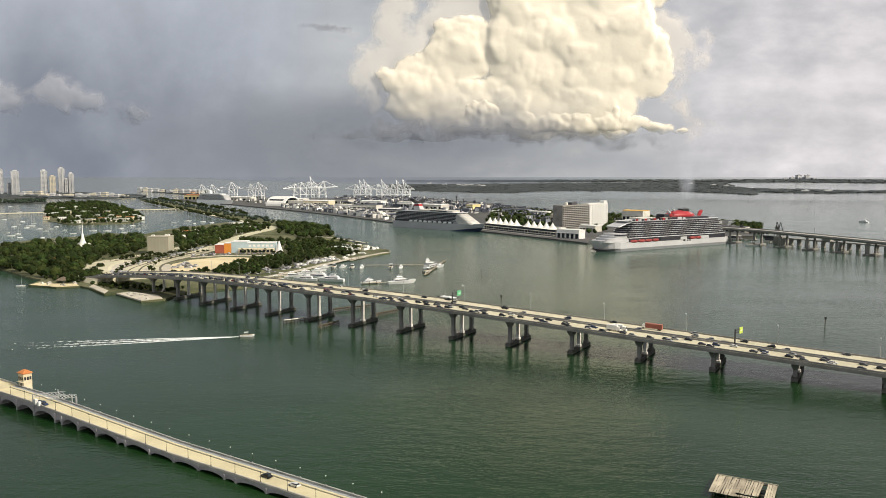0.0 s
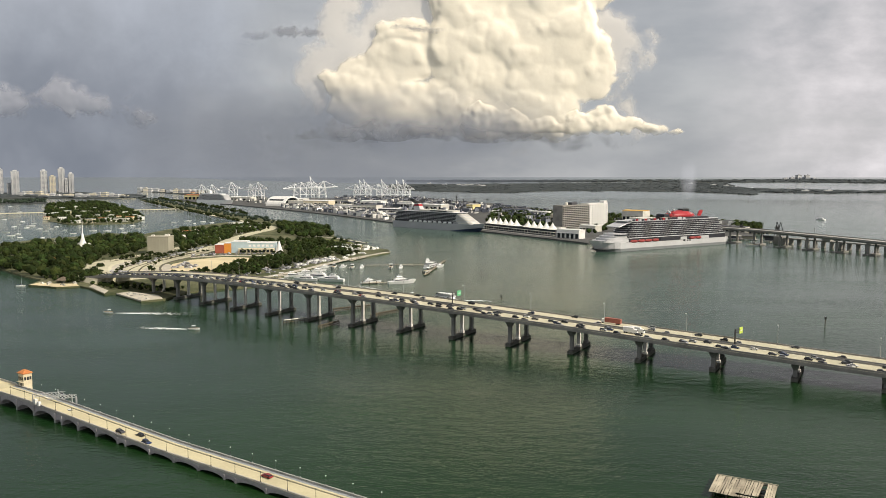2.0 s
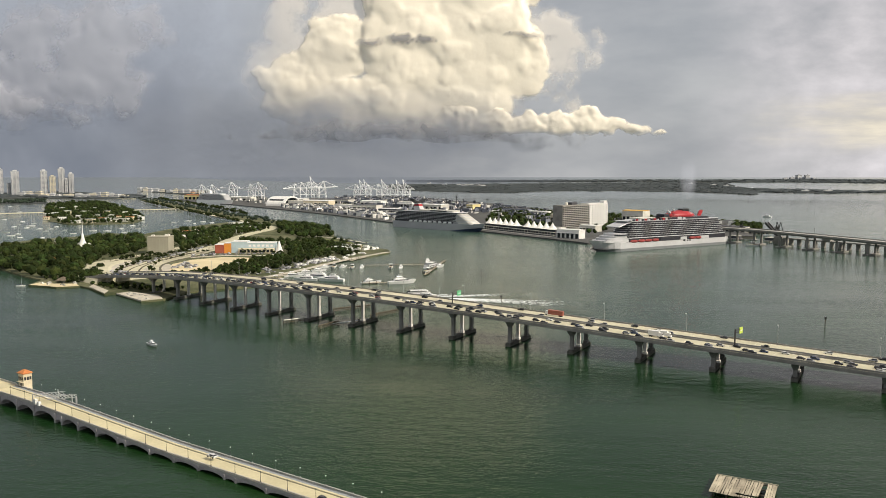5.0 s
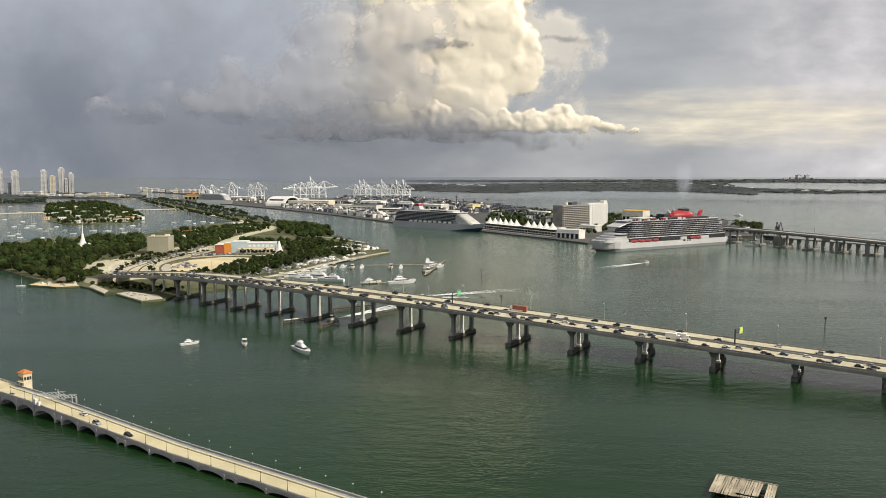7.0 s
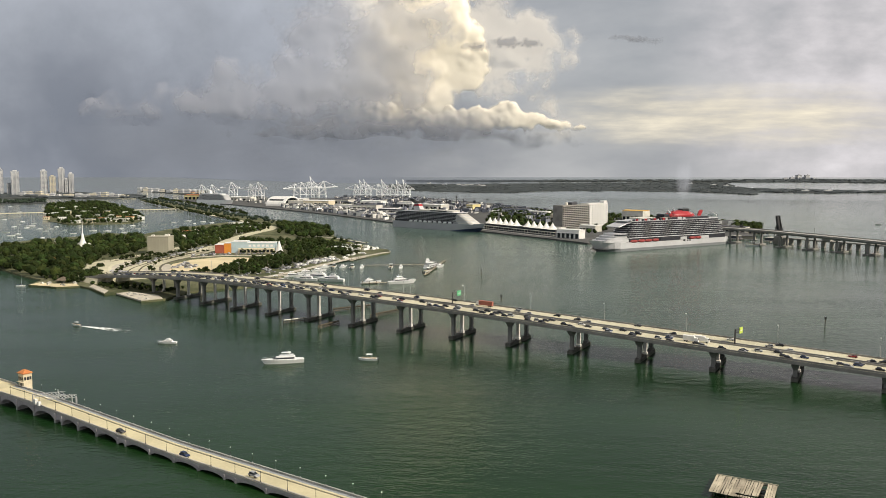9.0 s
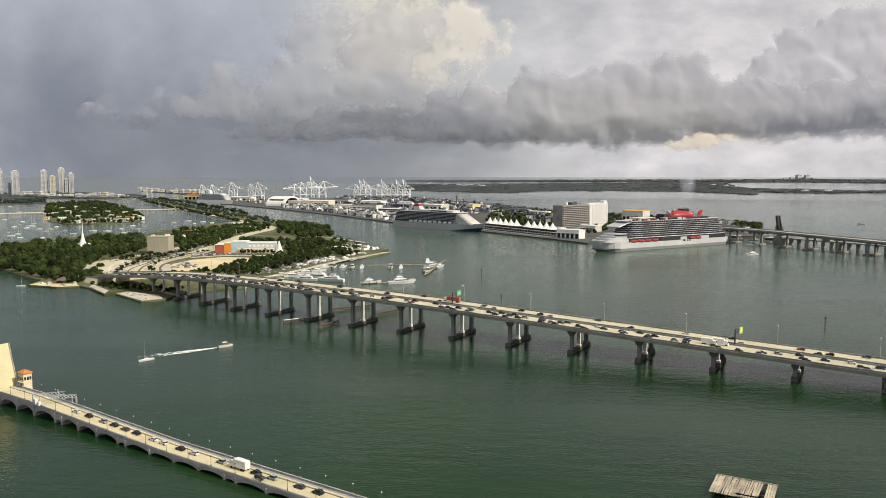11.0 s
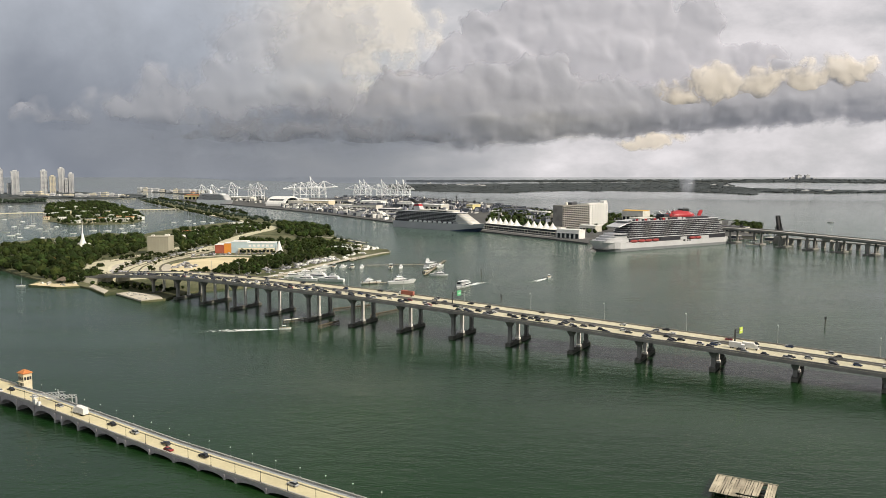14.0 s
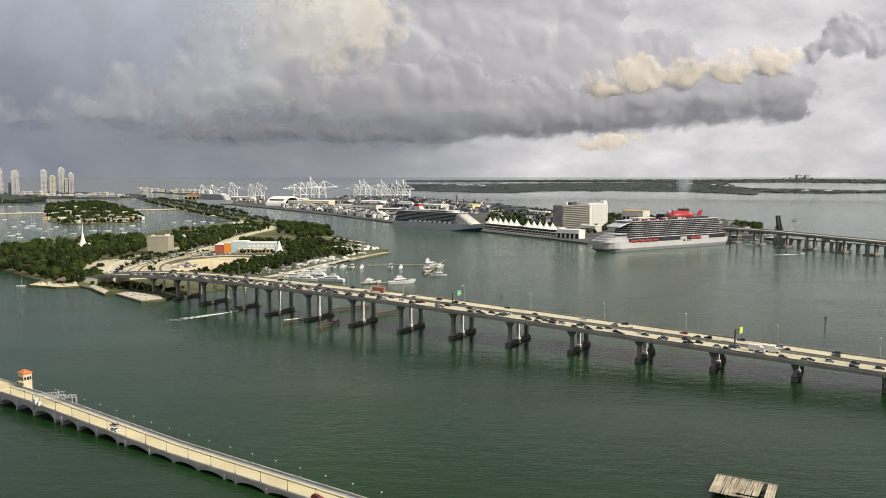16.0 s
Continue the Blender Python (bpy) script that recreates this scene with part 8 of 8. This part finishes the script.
def cloud_material(name, color, edge, scale, dense=1.0, relief=0.3):
    """Vapour lit by the sun: fine billows in the relief, its rim thinning out in wisps by the mesh's own cover."""
    m = bpy.data.materials.new(name)
    m.use_nodes = True
    n, l = m.node_tree.nodes, m.node_tree.links
    n.remove(n["Principled BSDF"])
    tc, tex = n.new("ShaderNodeTexCoord"), n.new("ShaderNodeTexNoise")
    tex.inputs["Scale"].default_value, tex.inputs["Detail"].default_value = scale, 9.0
    tex.inputs["Roughness"].default_value = 0.58
    l.new(tc.outputs["Object"], tex.inputs["Vector"])
    bump = n.new("ShaderNodeBump")
    bump.inputs["Strength"].default_value, bump.inputs["Distance"].default_value = relief, 40.0
    l.new(tex.outputs["Fac"], bump.inputs["Height"])
    cover = n.new("ShaderNodeAttribute")
    cover.attribute_name = "cover"
    broken = n.new("ShaderNodeMath")
    broken.operation = "MULTIPLY_ADD"
    l.new(tex.outputs["Fac"], broken.inputs[0])
    broken.inputs[1].default_value = edge * 3.0
    l.new(cover.outputs["Fac"], broken.inputs[2])
    r = n.new("ShaderNodeMapRange")
    r.interpolation_type = "SMOOTHSTEP"
    r.inputs["From Min"].default_value, r.inputs["From Max"].default_value = edge * 1.5, edge * 1.5 + 1.0
    r.inputs["To Max"].default_value = dense
    l.new(broken.outputs["Value"], r.inputs["Value"])
    d, t, mix = n.new("ShaderNodeBsdfDiffuse"), n.new("ShaderNodeBsdfTranslucent"), n.new("ShaderNodeMixShader")
    for node in (d, t):
        node.inputs["Color"].default_value = (*color, 1)
        l.new(bump.outputs["Normal"], node.inputs["Normal"])
    mix.inputs["Fac"].default_value = 0.06
    l.new(d.outputs["BSDF"], mix.inputs[1])
    l.new(t.outputs["BSDF"], mix.inputs[2])
    clear, rim = n.new("ShaderNodeBsdfTransparent"), n.new("ShaderNodeMixShader")
    l.new(r.outputs["Result"], rim.inputs["Fac"])
    l.new(clear.outputs["BSDF"], rim.inputs[1])
    l.new(mix.outputs["Shader"], rim.inputs[2])
    l.new(rim.outputs["Shader"], n["Material Output"].inputs["Surface"])
    return m


# sunlit clouds and clouds shaded by others: light put into each vapour's colour
BRIGHTCLOUD = cloud_material("sunlit_cumulus", (0.97, 0.90, 0.76), 0.7, 0.006, 0.96, 0.10)
PALECLOUD = cloud_material("pale_hazy_cumulus", (0.92, 0.865, 0.79), 1.2, 0.004, 0.6, 0.08)
GREYCLOUD = cloud_material("heavy_grey_cloud", (0.42, 0.43, 0.49), 0.9, 0.005, 0.85, 0.12)
DARKCLOUD = cloud_material("shaded_slate_cloud", (0.26, 0.27, 0.305), 1.0, 0.004, 0.6, 0.08)
CREAMCLOUD = cloud_material("cream_cumulus_shoulder", (0.80, 0.735, 0.65), 0.9, 0.005, 0.8, 0.1)
MISTCLOUD = cloud_material("soft_grey_cloud", (0.47, 0.475, 0.545), 1.0, 0.004, 0.72, 0.10)
DIMCLOUD = cloud_material("dim_blue_grey_cloud", (0.46, 0.47, 0.53), 1.4, 0.004, 0.5, 0.10)


def drift_field(gx, gz, scale, offset, octaves=4):
    """Smooth noise over a grid: worked out on a coarse net and filled in between."""
    nz, nx = gx.shape
    cx, cz = np.linspace(gx[0, 0], gx[0, -1], max(4, nx // 4)), np.linspace(gz[0, 0], gz[-1, 0], max(4, nz // 4))
    net = np.array([[noise.fractal(Vector((x * scale, z * scale, 0.0)) + offset, 0.9, 2.0, octaves) for x in cx] for z in cz])
    wide = np.array([np.interp(gx[0], cx, row) for row in net])
    return np.array([np.interp(gz[:, 0], cz, wide[:, k]) for k in range(nx)]).T


def cloud(name, lumps, seed, mat, label, flat=None, step=2.0, soft=9.0, depth=0.5, base=30.0, kids=(16, 6, 4), fray=9.0, blur=14, lumpy=0.35, tilt=0.0):
    """A bank of cumulus in relief: lumps (x, height, width, tallness in plan units) that sprout ever smaller puffs."""
    r = random.Random(seed)
    puffs = []

    def sprout(x, z, y, size, level):
        puffs.append((x, z, y, size))
        if level >= len(kids) or size < 3.5:
            return
        for _ in range(kids[level]):
            a, b = r.uniform(-0.5, math.pi + 0.5), r.uniform(0.15, 1.45)
            k = size * r.uniform(0.72, 0.95)
            sprout(x + k * math.cos(a) * math.sin(b), z + k * math.sin(a) * math.sin(b), y + k * math.cos(b), size * r.uniform(0.26, 0.5), level + 1)

    for x, z, w, h in lumps:
        for _ in range(int(kids[0] * max(1.0, w / h) ** 0.8)):
            a, k = r.uniform(0, 6.283), math.sqrt(r.random()) * 0.72
            size = min(w, h) * r.uniform(0.38, 0.62)
            sprout(x + w * k * math.cos(a), z + h * k * math.sin(a), min(w, h) * 0.6 * (1 - k), size, 1)
    x0, x1 = min(p[0] - p[3] for p in puffs) - 30, max(p[0] + p[3] for p in puffs) + 30
    z0, z1 = min(p[1] - p[3] for p in puffs) - 30, max(p[1] + p[3] for p in puffs) + 30
    if flat is not None:
        z0 = max(z0, flat - 40)
    nx, nz = int((x1 - x0) / step), int((z1 - z0) / step)
    gx, gz = np.meshgrid(np.linspace(x0, x1, nx), np.linspace(z0, z1, nz))
    o = Vector((seed * 3.7, seed * 1.3, seed * 0.9))
    wob, wob2 = drift_field(gx, gz, 0.016, o, 5), drift_field(gx, gz, 0.016, -o, 5)
    fine, fine2 = drift_field(gx, gz, 0.05, o * 2, 4), drift_field(gx, gz, 0.05, -o * 2, 4)
    wx, wz = gx + fray * (wob + 0.4 * fine), gz + fray * (wob2 + 0.4 * fine2)
    high, rim = np.full(gx.shape, -6.0), np.full(gx.shape, -30.0)
    for x, z, w, h in lumps:
        e2 = ((wx - x) / w) ** 2 + ((wz - z) / h) ** 2
        rim = np.maximum(rim, (0.95 - np.sqrt(e2)) * min(w, h))
        high = np.maximum(high, np.sqrt(np.maximum(1 - e2, 0)) * min(w, h) * 0.9)
    for x, z, y, size in puffs:
        pad = size + fray * 2 + 4
        c0, c1 = max(0, int((x - pad - x0) / step)), min(nx, int((x + pad - x0) / step) + 2)
        r0, r1 = max(0, int((z - pad - z0) / step)), min(nz, int((z + pad - z0) / step) + 2)
        if c0 >= c1 or r0 >= r1:
            continue
        d2 = (wx[r0:r1, c0:c1] - x) ** 2 + (wz[r0:r1, c0:c1] - z) ** 2
        high[r0:r1, c0:c1] = np.maximum(high[r0:r1, c0:c1], np.where(d2 < size * size, y + np.sqrt(np.maximum(size * size - d2, 0)), -6.0))
        rim[r0:r1, c0:c1] = np.maximum(rim[r0:r1, c0:c1], size - np.sqrt(d2))
    plain = np.maximum(high, 0.0)
    for k in range(blur):
        q = np.pad(plain, 1, mode="edge")
        plain = (q[:-2, 1:-1] + q[2:, 1:-1] + q[1:-1, :-2] + q[1:-1, 2:] + q[1:-1, 1:-1]) / 5
        if k == 1:
            crisp = plain
    high = (crisp * lumpy + plain * (1 - lumpy)) * depth
    cover = rim / soft
    if flat is not None:
        floor_line = flat + tilt * np.maximum(gx - 150, 0)
        cover = np.minimum(cover, (gz - floor_line + 7 * wob + 4 * wob2) / 16.0)
        under = np.clip((gz - floor_line + 8 * wob2) / base, 0, 1)
        high = high - (1 - under) ** 2 * base * 0.42
    verts = np.column_stack((gx.ravel() * M, -high.ravel() * M, gz.ravel() * M))
    idx = np.arange(nx * nz).reshape(nz, nx)
    faces = np.stack((idx[:-1, :-1], idx[:-1, 1:], idx[1:, 1:], idx[1:, :-1]), axis=-1)
    keep = np.maximum.reduce([cover[:-1, :-1], cover[:-1, 1:], cover[1:, 1:], cover[1:, :-1]]) > -1.0
    me = bpy.data.meshes.new(name)
    me.from_pydata(verts.tolist(), [], faces[keep].tolist())
    me.attributes.new("cover", "FLOAT", "POINT").data.foreach_set("value", cover.ravel().astype(np.float32))
    me.polygons.foreach_set("use_smooth", [True] * len(me.polygons))
    me.materials.append(mat)
    return tagged(new(name, me), label, "cloud")


def veil_material(name, color, cover, scale, sx, sz):
    """A soft layer of far vapour: noise-broken and fading out towards the sheet's edges."""
    m = bpy.data.materials.new(name)
    m.use_nodes = True
    n, l = m.node_tree.nodes, m.node_tree.links
    n.remove(n["Principled BSDF"])
    tc, mp, tex = n.new("ShaderNodeTexCoord"), n.new("ShaderNodeMapping"), n.new("ShaderNodeTexNoise")
    mp.inputs["Scale"].default_value = (sx, 1, sz)
    tex.inputs["Scale"].default_value, tex.inputs["Detail"].default_value = scale, 7.0
    tex.inputs["Roughness"].default_value = 0.55
    l.new(tc.outputs["Object"], mp.inputs["Vector"])
    l.new(mp.outputs["Vector"], tex.inputs["Vector"])
    sep = n.new("ShaderNodeSeparateXYZ")
    l.new(tc.outputs["Generated"], sep.inputs["Vector"])

    def math_node(op, a, b):
        q = n.new("ShaderNodeMath")
        q.operation = op
        for i, x in enumerate((a, b)):
            if isinstance(x, (int, float)):
                q.inputs[i].default_value = x
            elif x is not None:
                l.new(x, q.inputs[i])
        return q.outputs["Value"]

    def edge(axis):
        x = sep.outputs[axis]
        q = math_node("MULTIPLY", math_node("MULTIPLY", x, math_node("SUBTRACT", 1.0, x)), 4.0)
        return q
    soft = math_node("MULTIPLY", edge("X"), edge("Z"))
    r = n.new("ShaderNodeMapRange")
    r.interpolation_type = "SMOOTHSTEP"
    r.inputs["From Min"].default_value, r.inputs["From Max"].default_value = max(0.0, 0.30 - cover), max(0.5, 1.05 - cover)
    l.new(math_node("MULTIPLY", math_node("ADD", tex.outputs["Fac"], 0.25), math_node("POWER", soft, 0.6)), r.inputs["Value"])
    c = n.new("ShaderNodeMix")
    c.data_type = "RGBA"
    c.inputs["A"].default_value, c.inputs["B"].default_value = (*[x * 0.66 for x in color], 1), (*[x * 1.4 for x in color], 1)
    l.new(tex.outputs["Fac"], c.inputs["Factor"])
    # daylight on the vapour is put in as a glow, funnel smoke included
    e, t, mix = n.new("ShaderNodeEmission"), n.new("ShaderNodeBsdfTransparent"), n.new("ShaderNodeMixShader")
    l.new(c.outputs["Result"], e.inputs["Color"])
    l.new(r.outputs["Result"], mix.inputs["Fac"])
    l.new(t.outputs["BSDF"], mix.inputs[1])
    l.new(e.outputs["Emission"], mix.inputs[2])
    l.new(mix.outputs["Shader"], n["Material Output"].inputs["Surface"])
    return m


def veil(name, x0, x1, z0, z1, y, mat, label):
    s = Shape()
    n = 16
    k = y / CLOUD_Y * M
    rows = [[((x0 + (x1 - x0) * i / n) * k, 0.0, z * k) for i in range(n + 1)] for z in (z0, (z0 + z1) / 2, z1)]
    s.add([p for r in rows for p in r], [(j * (n + 1) + i, j * (n + 1) + i + 1, (j + 1) * (n + 1) + i + 1, (j + 1) * (n + 1) + i) for j in (0, 1) for i in range(n)])
    ob = part(name, s, mat)
    return tagged(ob, label, "cloud", kind="structure")


def sky_rows(keys, y=CLOUD_Y):
    """Drift of a cloud: seconds, shift sideways and upwards in plan units."""
    k = y / CLOUD_Y * M
    return [(t, pose(dx * k, y, EYE + dz * k)) for t, dx, dz in keys]


# plan units: x from straight ahead, height over the horizon
TOWERING = cloud("cumulus_cloud", [(-50, 150, 50, 70), (30, 125, 80, 55), (30, 215, 60, 60), (140, 120, 110, 60), (150, 230, 90, 100), (250, 130, 100, 65), (270, 240, 100, 100), (340, 200, 50, 80), (190, 330, 140, 70), (330, 310, 50, 60)], 5, BRIGHTCLOUD,
                 "towering sunlit cream cumulus cloud over the horizon", flat=62, depth=0.20, soft=9, base=18, lumpy=0.42)
HAZY = cloud("cumulus_cloud", [(-60, 190, 110, 90), (60, 280, 170, 90), (220, 230, 200, 110), (370, 210, 80, 90), (431, 125, 36, 34), (180, 90, 260, 34)], 6, PALECLOUD,
             "pale hazy cloud round the towering cumulus", step=4, depth=0.1, soft=50, fray=26, lumpy=0.1)
LOWROW = cloud("cumulus_cloud", [(-60, 88, 36, 18), (-15, 104, 44, 30), (40, 96, 40, 26), (95, 92, 40, 24), (150, 92, 40, 24), (200, 100, 34, 24), (240, 90, 34, 16), (285, 84, 34, 11), (325, 80, 22, 7)], 8, BRIGHTCLOUD,
               "row of small bright cumulus clouds with level bases", flat=68, step=1.6, depth=0.36, soft=4, fray=7, blur=6, base=16)
BASEBANK = cloud("cloud_bank", [(-300, 64, 70, 18), (-220, 78, 80, 28), (-120, 72, 100, 26), (-20, 78, 90, 26), (80, 70, 80, 20), (170, 64, 70, 14)], 41, DARKCLOUD,
                 "low grey cloud shelf under the bright cumulus", flat=48, depth=0.16, soft=22, fray=16, lumpy=0.15)
LEFTBANK = cloud("cloud_bank", [(-560, 95, 90, 36), (-450, 112, 90, 50), (-340, 125, 110, 62), (-225, 140, 110, 80), (-110, 160, 110, 90), (-70, 235, 90, 70), (-190, 225, 110, 70)], 44, DIMCLOUD,
                "dim lilac-grey cloud bank with soft lumps and rain", flat=50, step=2.6, depth=0.16, soft=40, fray=22, lumpy=0.12, base=60)
GREYBANK = cloud("cloud_bank", [(-160, 150, 80, 50), (-60, 180, 90, 75), (20, 190, 90, 90), (-10, 250, 60, 60), (70, 260, 80, 80), (150, 210, 120, 110), (200, 270, 100, 80), (330, 250, 50, 80), (330, 180, 100, 80), (430, 190, 100, 50), (150, 130, 400, 50)], 12, MISTCLOUD,
                 "broad soft grey cloud bank piled high", flat=100, depth=0.16, step=2.4, soft=8, fray=14, lumpy=0.25)
LONGBANK = cloud("cloud_bank", [(-260, 92, 100, 36), (-120, 104, 120, 46), (20, 120, 110, 54), (130, 135, 100, 62), (220, 140, 90, 56), (330, 120, 110, 50), (450, 115, 100, 46), (570, 122, 100, 48), (680, 135, 100, 54), (790, 142, 80, 54), (60, 84, 440, 38), (560, 112, 340, 50), (400, 90, 300, 50)], 23, GREYCLOUD,
                 "long low grey cloud bank with lumpy tops and a dark base", flat=48, tilt=0.065, depth=0.16, base=60, step=2.4, soft=12, fray=16, lumpy=0.2)
LITEDGE = cloud("cumulus_cloud", [(400, 150, 50, 26), (470, 170, 60, 36), (550, 175, 56, 36), (620, 172, 50, 30), (690, 190, 50, 34)], 15, CREAMCLOUD,
                "sunlit cream cumulus shoulder of the grey bank", flat=118, depth=0.2, soft=20, fray=20)
LEFTPUFF = cloud("cumulus_cloud", [(-720, 125, 80, 34), (-640, 138, 60, 40), (-570, 122, 70, 26), (-500, 112, 50, 16)], 27, DIMCLOUD,
                 "pale grey cumulus in front of the rain", flat=92, depth=0.2, soft=18, fray=14)
SCRAP = cloud("cumulus_cloud", [(690, 240, 40, 46), (640, 215, 26, 24), (745, 235, 40, 28)], 19, MISTCLOUD, "ragged grey cloud scrap drifting high", soft=10)

LITPATCH = cloud("cumulus_cloud", [(340, 56, 34, 11), (380, 60, 40, 14), (420, 66, 30, 10)], 61, CREAMCLOUD, "small cream cloud glowing under the dark base", soft=7, depth=0.2)
DARKSCRAP = cloud("cumulus_cloud", [(-60, 222, 36, 7), (-10, 228, 34, 10), (34, 230, 28, 9), (210, 232, 50, 8)], 63, DARKCLOUD, "small flat dark cloud scraps before the bright tower", soft=6, depth=0.2, fray=7)

RAIN = veil("backdrop_rain", -1250, -60, -160, 760, 4690.0, veil_material("rain_veil", (0.46, 0.49, 0.55), 0.46, 0.0016, 1.0, 1.0), "dark blue-grey rain cloud and falling rain far off")
GLOOM = veil("backdrop_gloom", -620, 330, -60, 170, 4660.0, veil_material("low_gloom", (0.22, 0.235, 0.265), 0.12, 0.0016, 1.0, 2.2), "soft grey shower layer under the clouds")
SHOWER = veil("backdrop_shower", -1350, 30, -330, 380, 4670.0, veil_material("falling_rain", (0.18, 0.20, 0.24), 0.02, 0.0014, 0.8, 0.9), "dark blue-grey curtain of rain over the sea")
BLUSH = veil("backdrop_high_cloud", -150, 1150, -200, 560, 4970.0, veil_material("high_blush_cloud", (0.70, 0.67, 0.685), 0.20, 0.0022, 1.0, 2.0), "pale pinkish high cloud sheet above the banks")
STREAK = veil("backdrop_streak", -350, 520, -70, 70, 4910.0, veil_material("lit_streak_cloud", (0.86, 0.78, 0.62), 0.02, 0.004, 0.5, 3.2), "thin warm streaks of lit high cloud")

SMOKE = veil("backdrop_smoke", -20, 24, 0, 95, 1250.0, veil_material("funnel_smoke", (0.66, 0.66, 0.69), -0.12, 0.02, 1.0, 0.4), "faint grey funnel smoke over the ship")


def motions():
    for e, rows in FLEET:
        walk(e, rows)
    for e, rows in TRAFFIC:
        walk(e, rows)
    hx, hy, hz = low_xy(-106.0, 7.2, low_level(-106) - 0.3)
    walk(leaf, [(t, pose(hx, hy, hz, 0, -up, LEAF_TURN)) for t, up in ((0.0, 0), (9.6, 0), (10.2, 40), (10.7, 72), (11.65, 72), (11.9, 45), (12.15, 0), (16.0, 0))])
    walk(RAIL_SPAN, [(t, pose(*RAIL_HINGE, 0, -up, RAIL_TURN)) for t, up in ((0.0, 0), (2.6, 0), (2.9, 45), (3.1, 80), (4.6, 80), (5.0, 40), (5.4, 0), (8.1, 0), (8.4, 45), (8.7, 80), (16.0, 80))])
    walk(TOWERING, sky_rows([(0.0, 0, 0), (2.0, -100, -4), (4.0, -195, 0), (7.0, -225, 6), (9.0, -320, 12), (10.2, -620, 24), (11.3, -1000, 30), (16.0, -1150, 40)]))
    walk(HAZY, sky_rows([(0.0, 0, 0), (2.0, -95, 0), (4.2, -190, 0), (7.0, -180, 0), (9.0, -230, 0), (10.2, -300, 10), (11.3, -360, 20), (16.0, -520, 40)], 4890))
    walk(LOWROW, sky_rows([(0.0, 90, 0), (2.0, 80, -2), (4.2, 60, -4), (6.5, 20, 0), (7.0, 5, 0), (9.0, -90, 5), (10.2, -420, 10), (11.3, -700, 10), (16.0, -900, 10)], 4845))
    walk(BASEBANK, sky_rows([(0.0, 150, 0), (2.0, 70, 0), (4.0, 0, 0), (7.0, 10, 0), (9.0, 0, 4), (11.3, -60, 0), (16.0, -180, 0)], 4655))
    walk(LEFTBANK, sky_rows([(0.0, -1000, 0), (4.2, -800, 0), (6.3, 30, 10), (7.0, 20, 10), (9.0, 10, 8), (11.5, 0, 0), (13.5, -90, 0), (16.0, -170, 0)], 4680))
    walk(GREYBANK, sky_rows([(0.0, 2000, -60), (8.0, 1500, -60), (9.2, 1250, -60), (11.3, 560, -40), (12.5, 300, -38), (13.5, 160, -28), (14.5, 60, 0), (16.0, -60, 10)], 4940))
    walk(LONGBANK, sky_rows([(0.0, 2100, 0), (8.0, 1500, 0), (9.2, 1200, 0), (11.3, 90, 0), (12.5, 20, 0), (14.5, -110, 0), (16.0, -220, 0)], 4770))
    walk(LITEDGE, sky_rows([(0.0, 2300, -20), (8.0, 1700, -20), (9.2, 1400, -20), (11.3, 600, -50), (12.5, 330, -48), (13.5, 60, -20), (14.5, -20, -6), (15.0, -50, -2), (16.0, -130, 4)], 4752))
    walk(LITPATCH, sky_rows([(0.0, 1500, 0), (9.0, 900, 0), (11.3, 20, 0), (13.5, -10, 0), (16.0, -95, 0)], 4762))
    walk(DARKSCRAP, sky_rows([(0.0, -420, 20), (2.0, -260, 18), (4.2, -105, 12), (6.5, -10, 0), (7.0, 0, 0), (9.0, 120, 0), (11.3, 1000, 0), (16.0, 1400, 0)], 4790))
    walk(LEFTPUFF, sky_rows([(0.0, 0, 0), (2.0, 10, -6), (4.2, 0, -10), (6.5, -420, 0), (16.0, -700, 0)], 4560))
    walk(SCRAP, sky_rows([(0.0, 1400, 0), (12.0, 700, 0), (14.5, 160, 0), (16.0, 0, 0)], 4838))
    walk(RAIN, sky_rows([(0.0, -130, 0), (3.5, -250, 0), (4.2, -250, 0), (7.0, -50, 0), (9.0, -20, 0), (12.0, -120, 0), (16.0, -200, 0)], 4690))
    walk(SHOWER, sky_rows([(0.0, 0, 0), (4.2, -20, 0), (9.0, 40, 0), (16.0, -40, 0)], 4670))
    walk(BLUSH, sky_rows([(0.0, 400, 0), (2.0, 560, 0), (7.0, 560, 0), (9.2, 460, 0), (11.3, 120, 0), (16.0, -20, 0)], 4970))
    walk(GLOOM, sky_rows([(0.0, 0, 0), (16.0, -160, 0)], 4660))
    walk(STREAK, sky_rows([(0.0, 1500, 95), (4.2, 1000, 95), (6.5, 520, 100), (9.0, 420, 105), (11.3, 250, 110), (16.0, -300, 120)], 4910))
    walk(SMOKE, [(t, pose(385 + dx, 1222, 60, 0, 0, 0)) for t, dx in ((0.0, 0), (4.0, 4), (8.0, -6), (12.0, 3), (16.0, -4))])


motions()
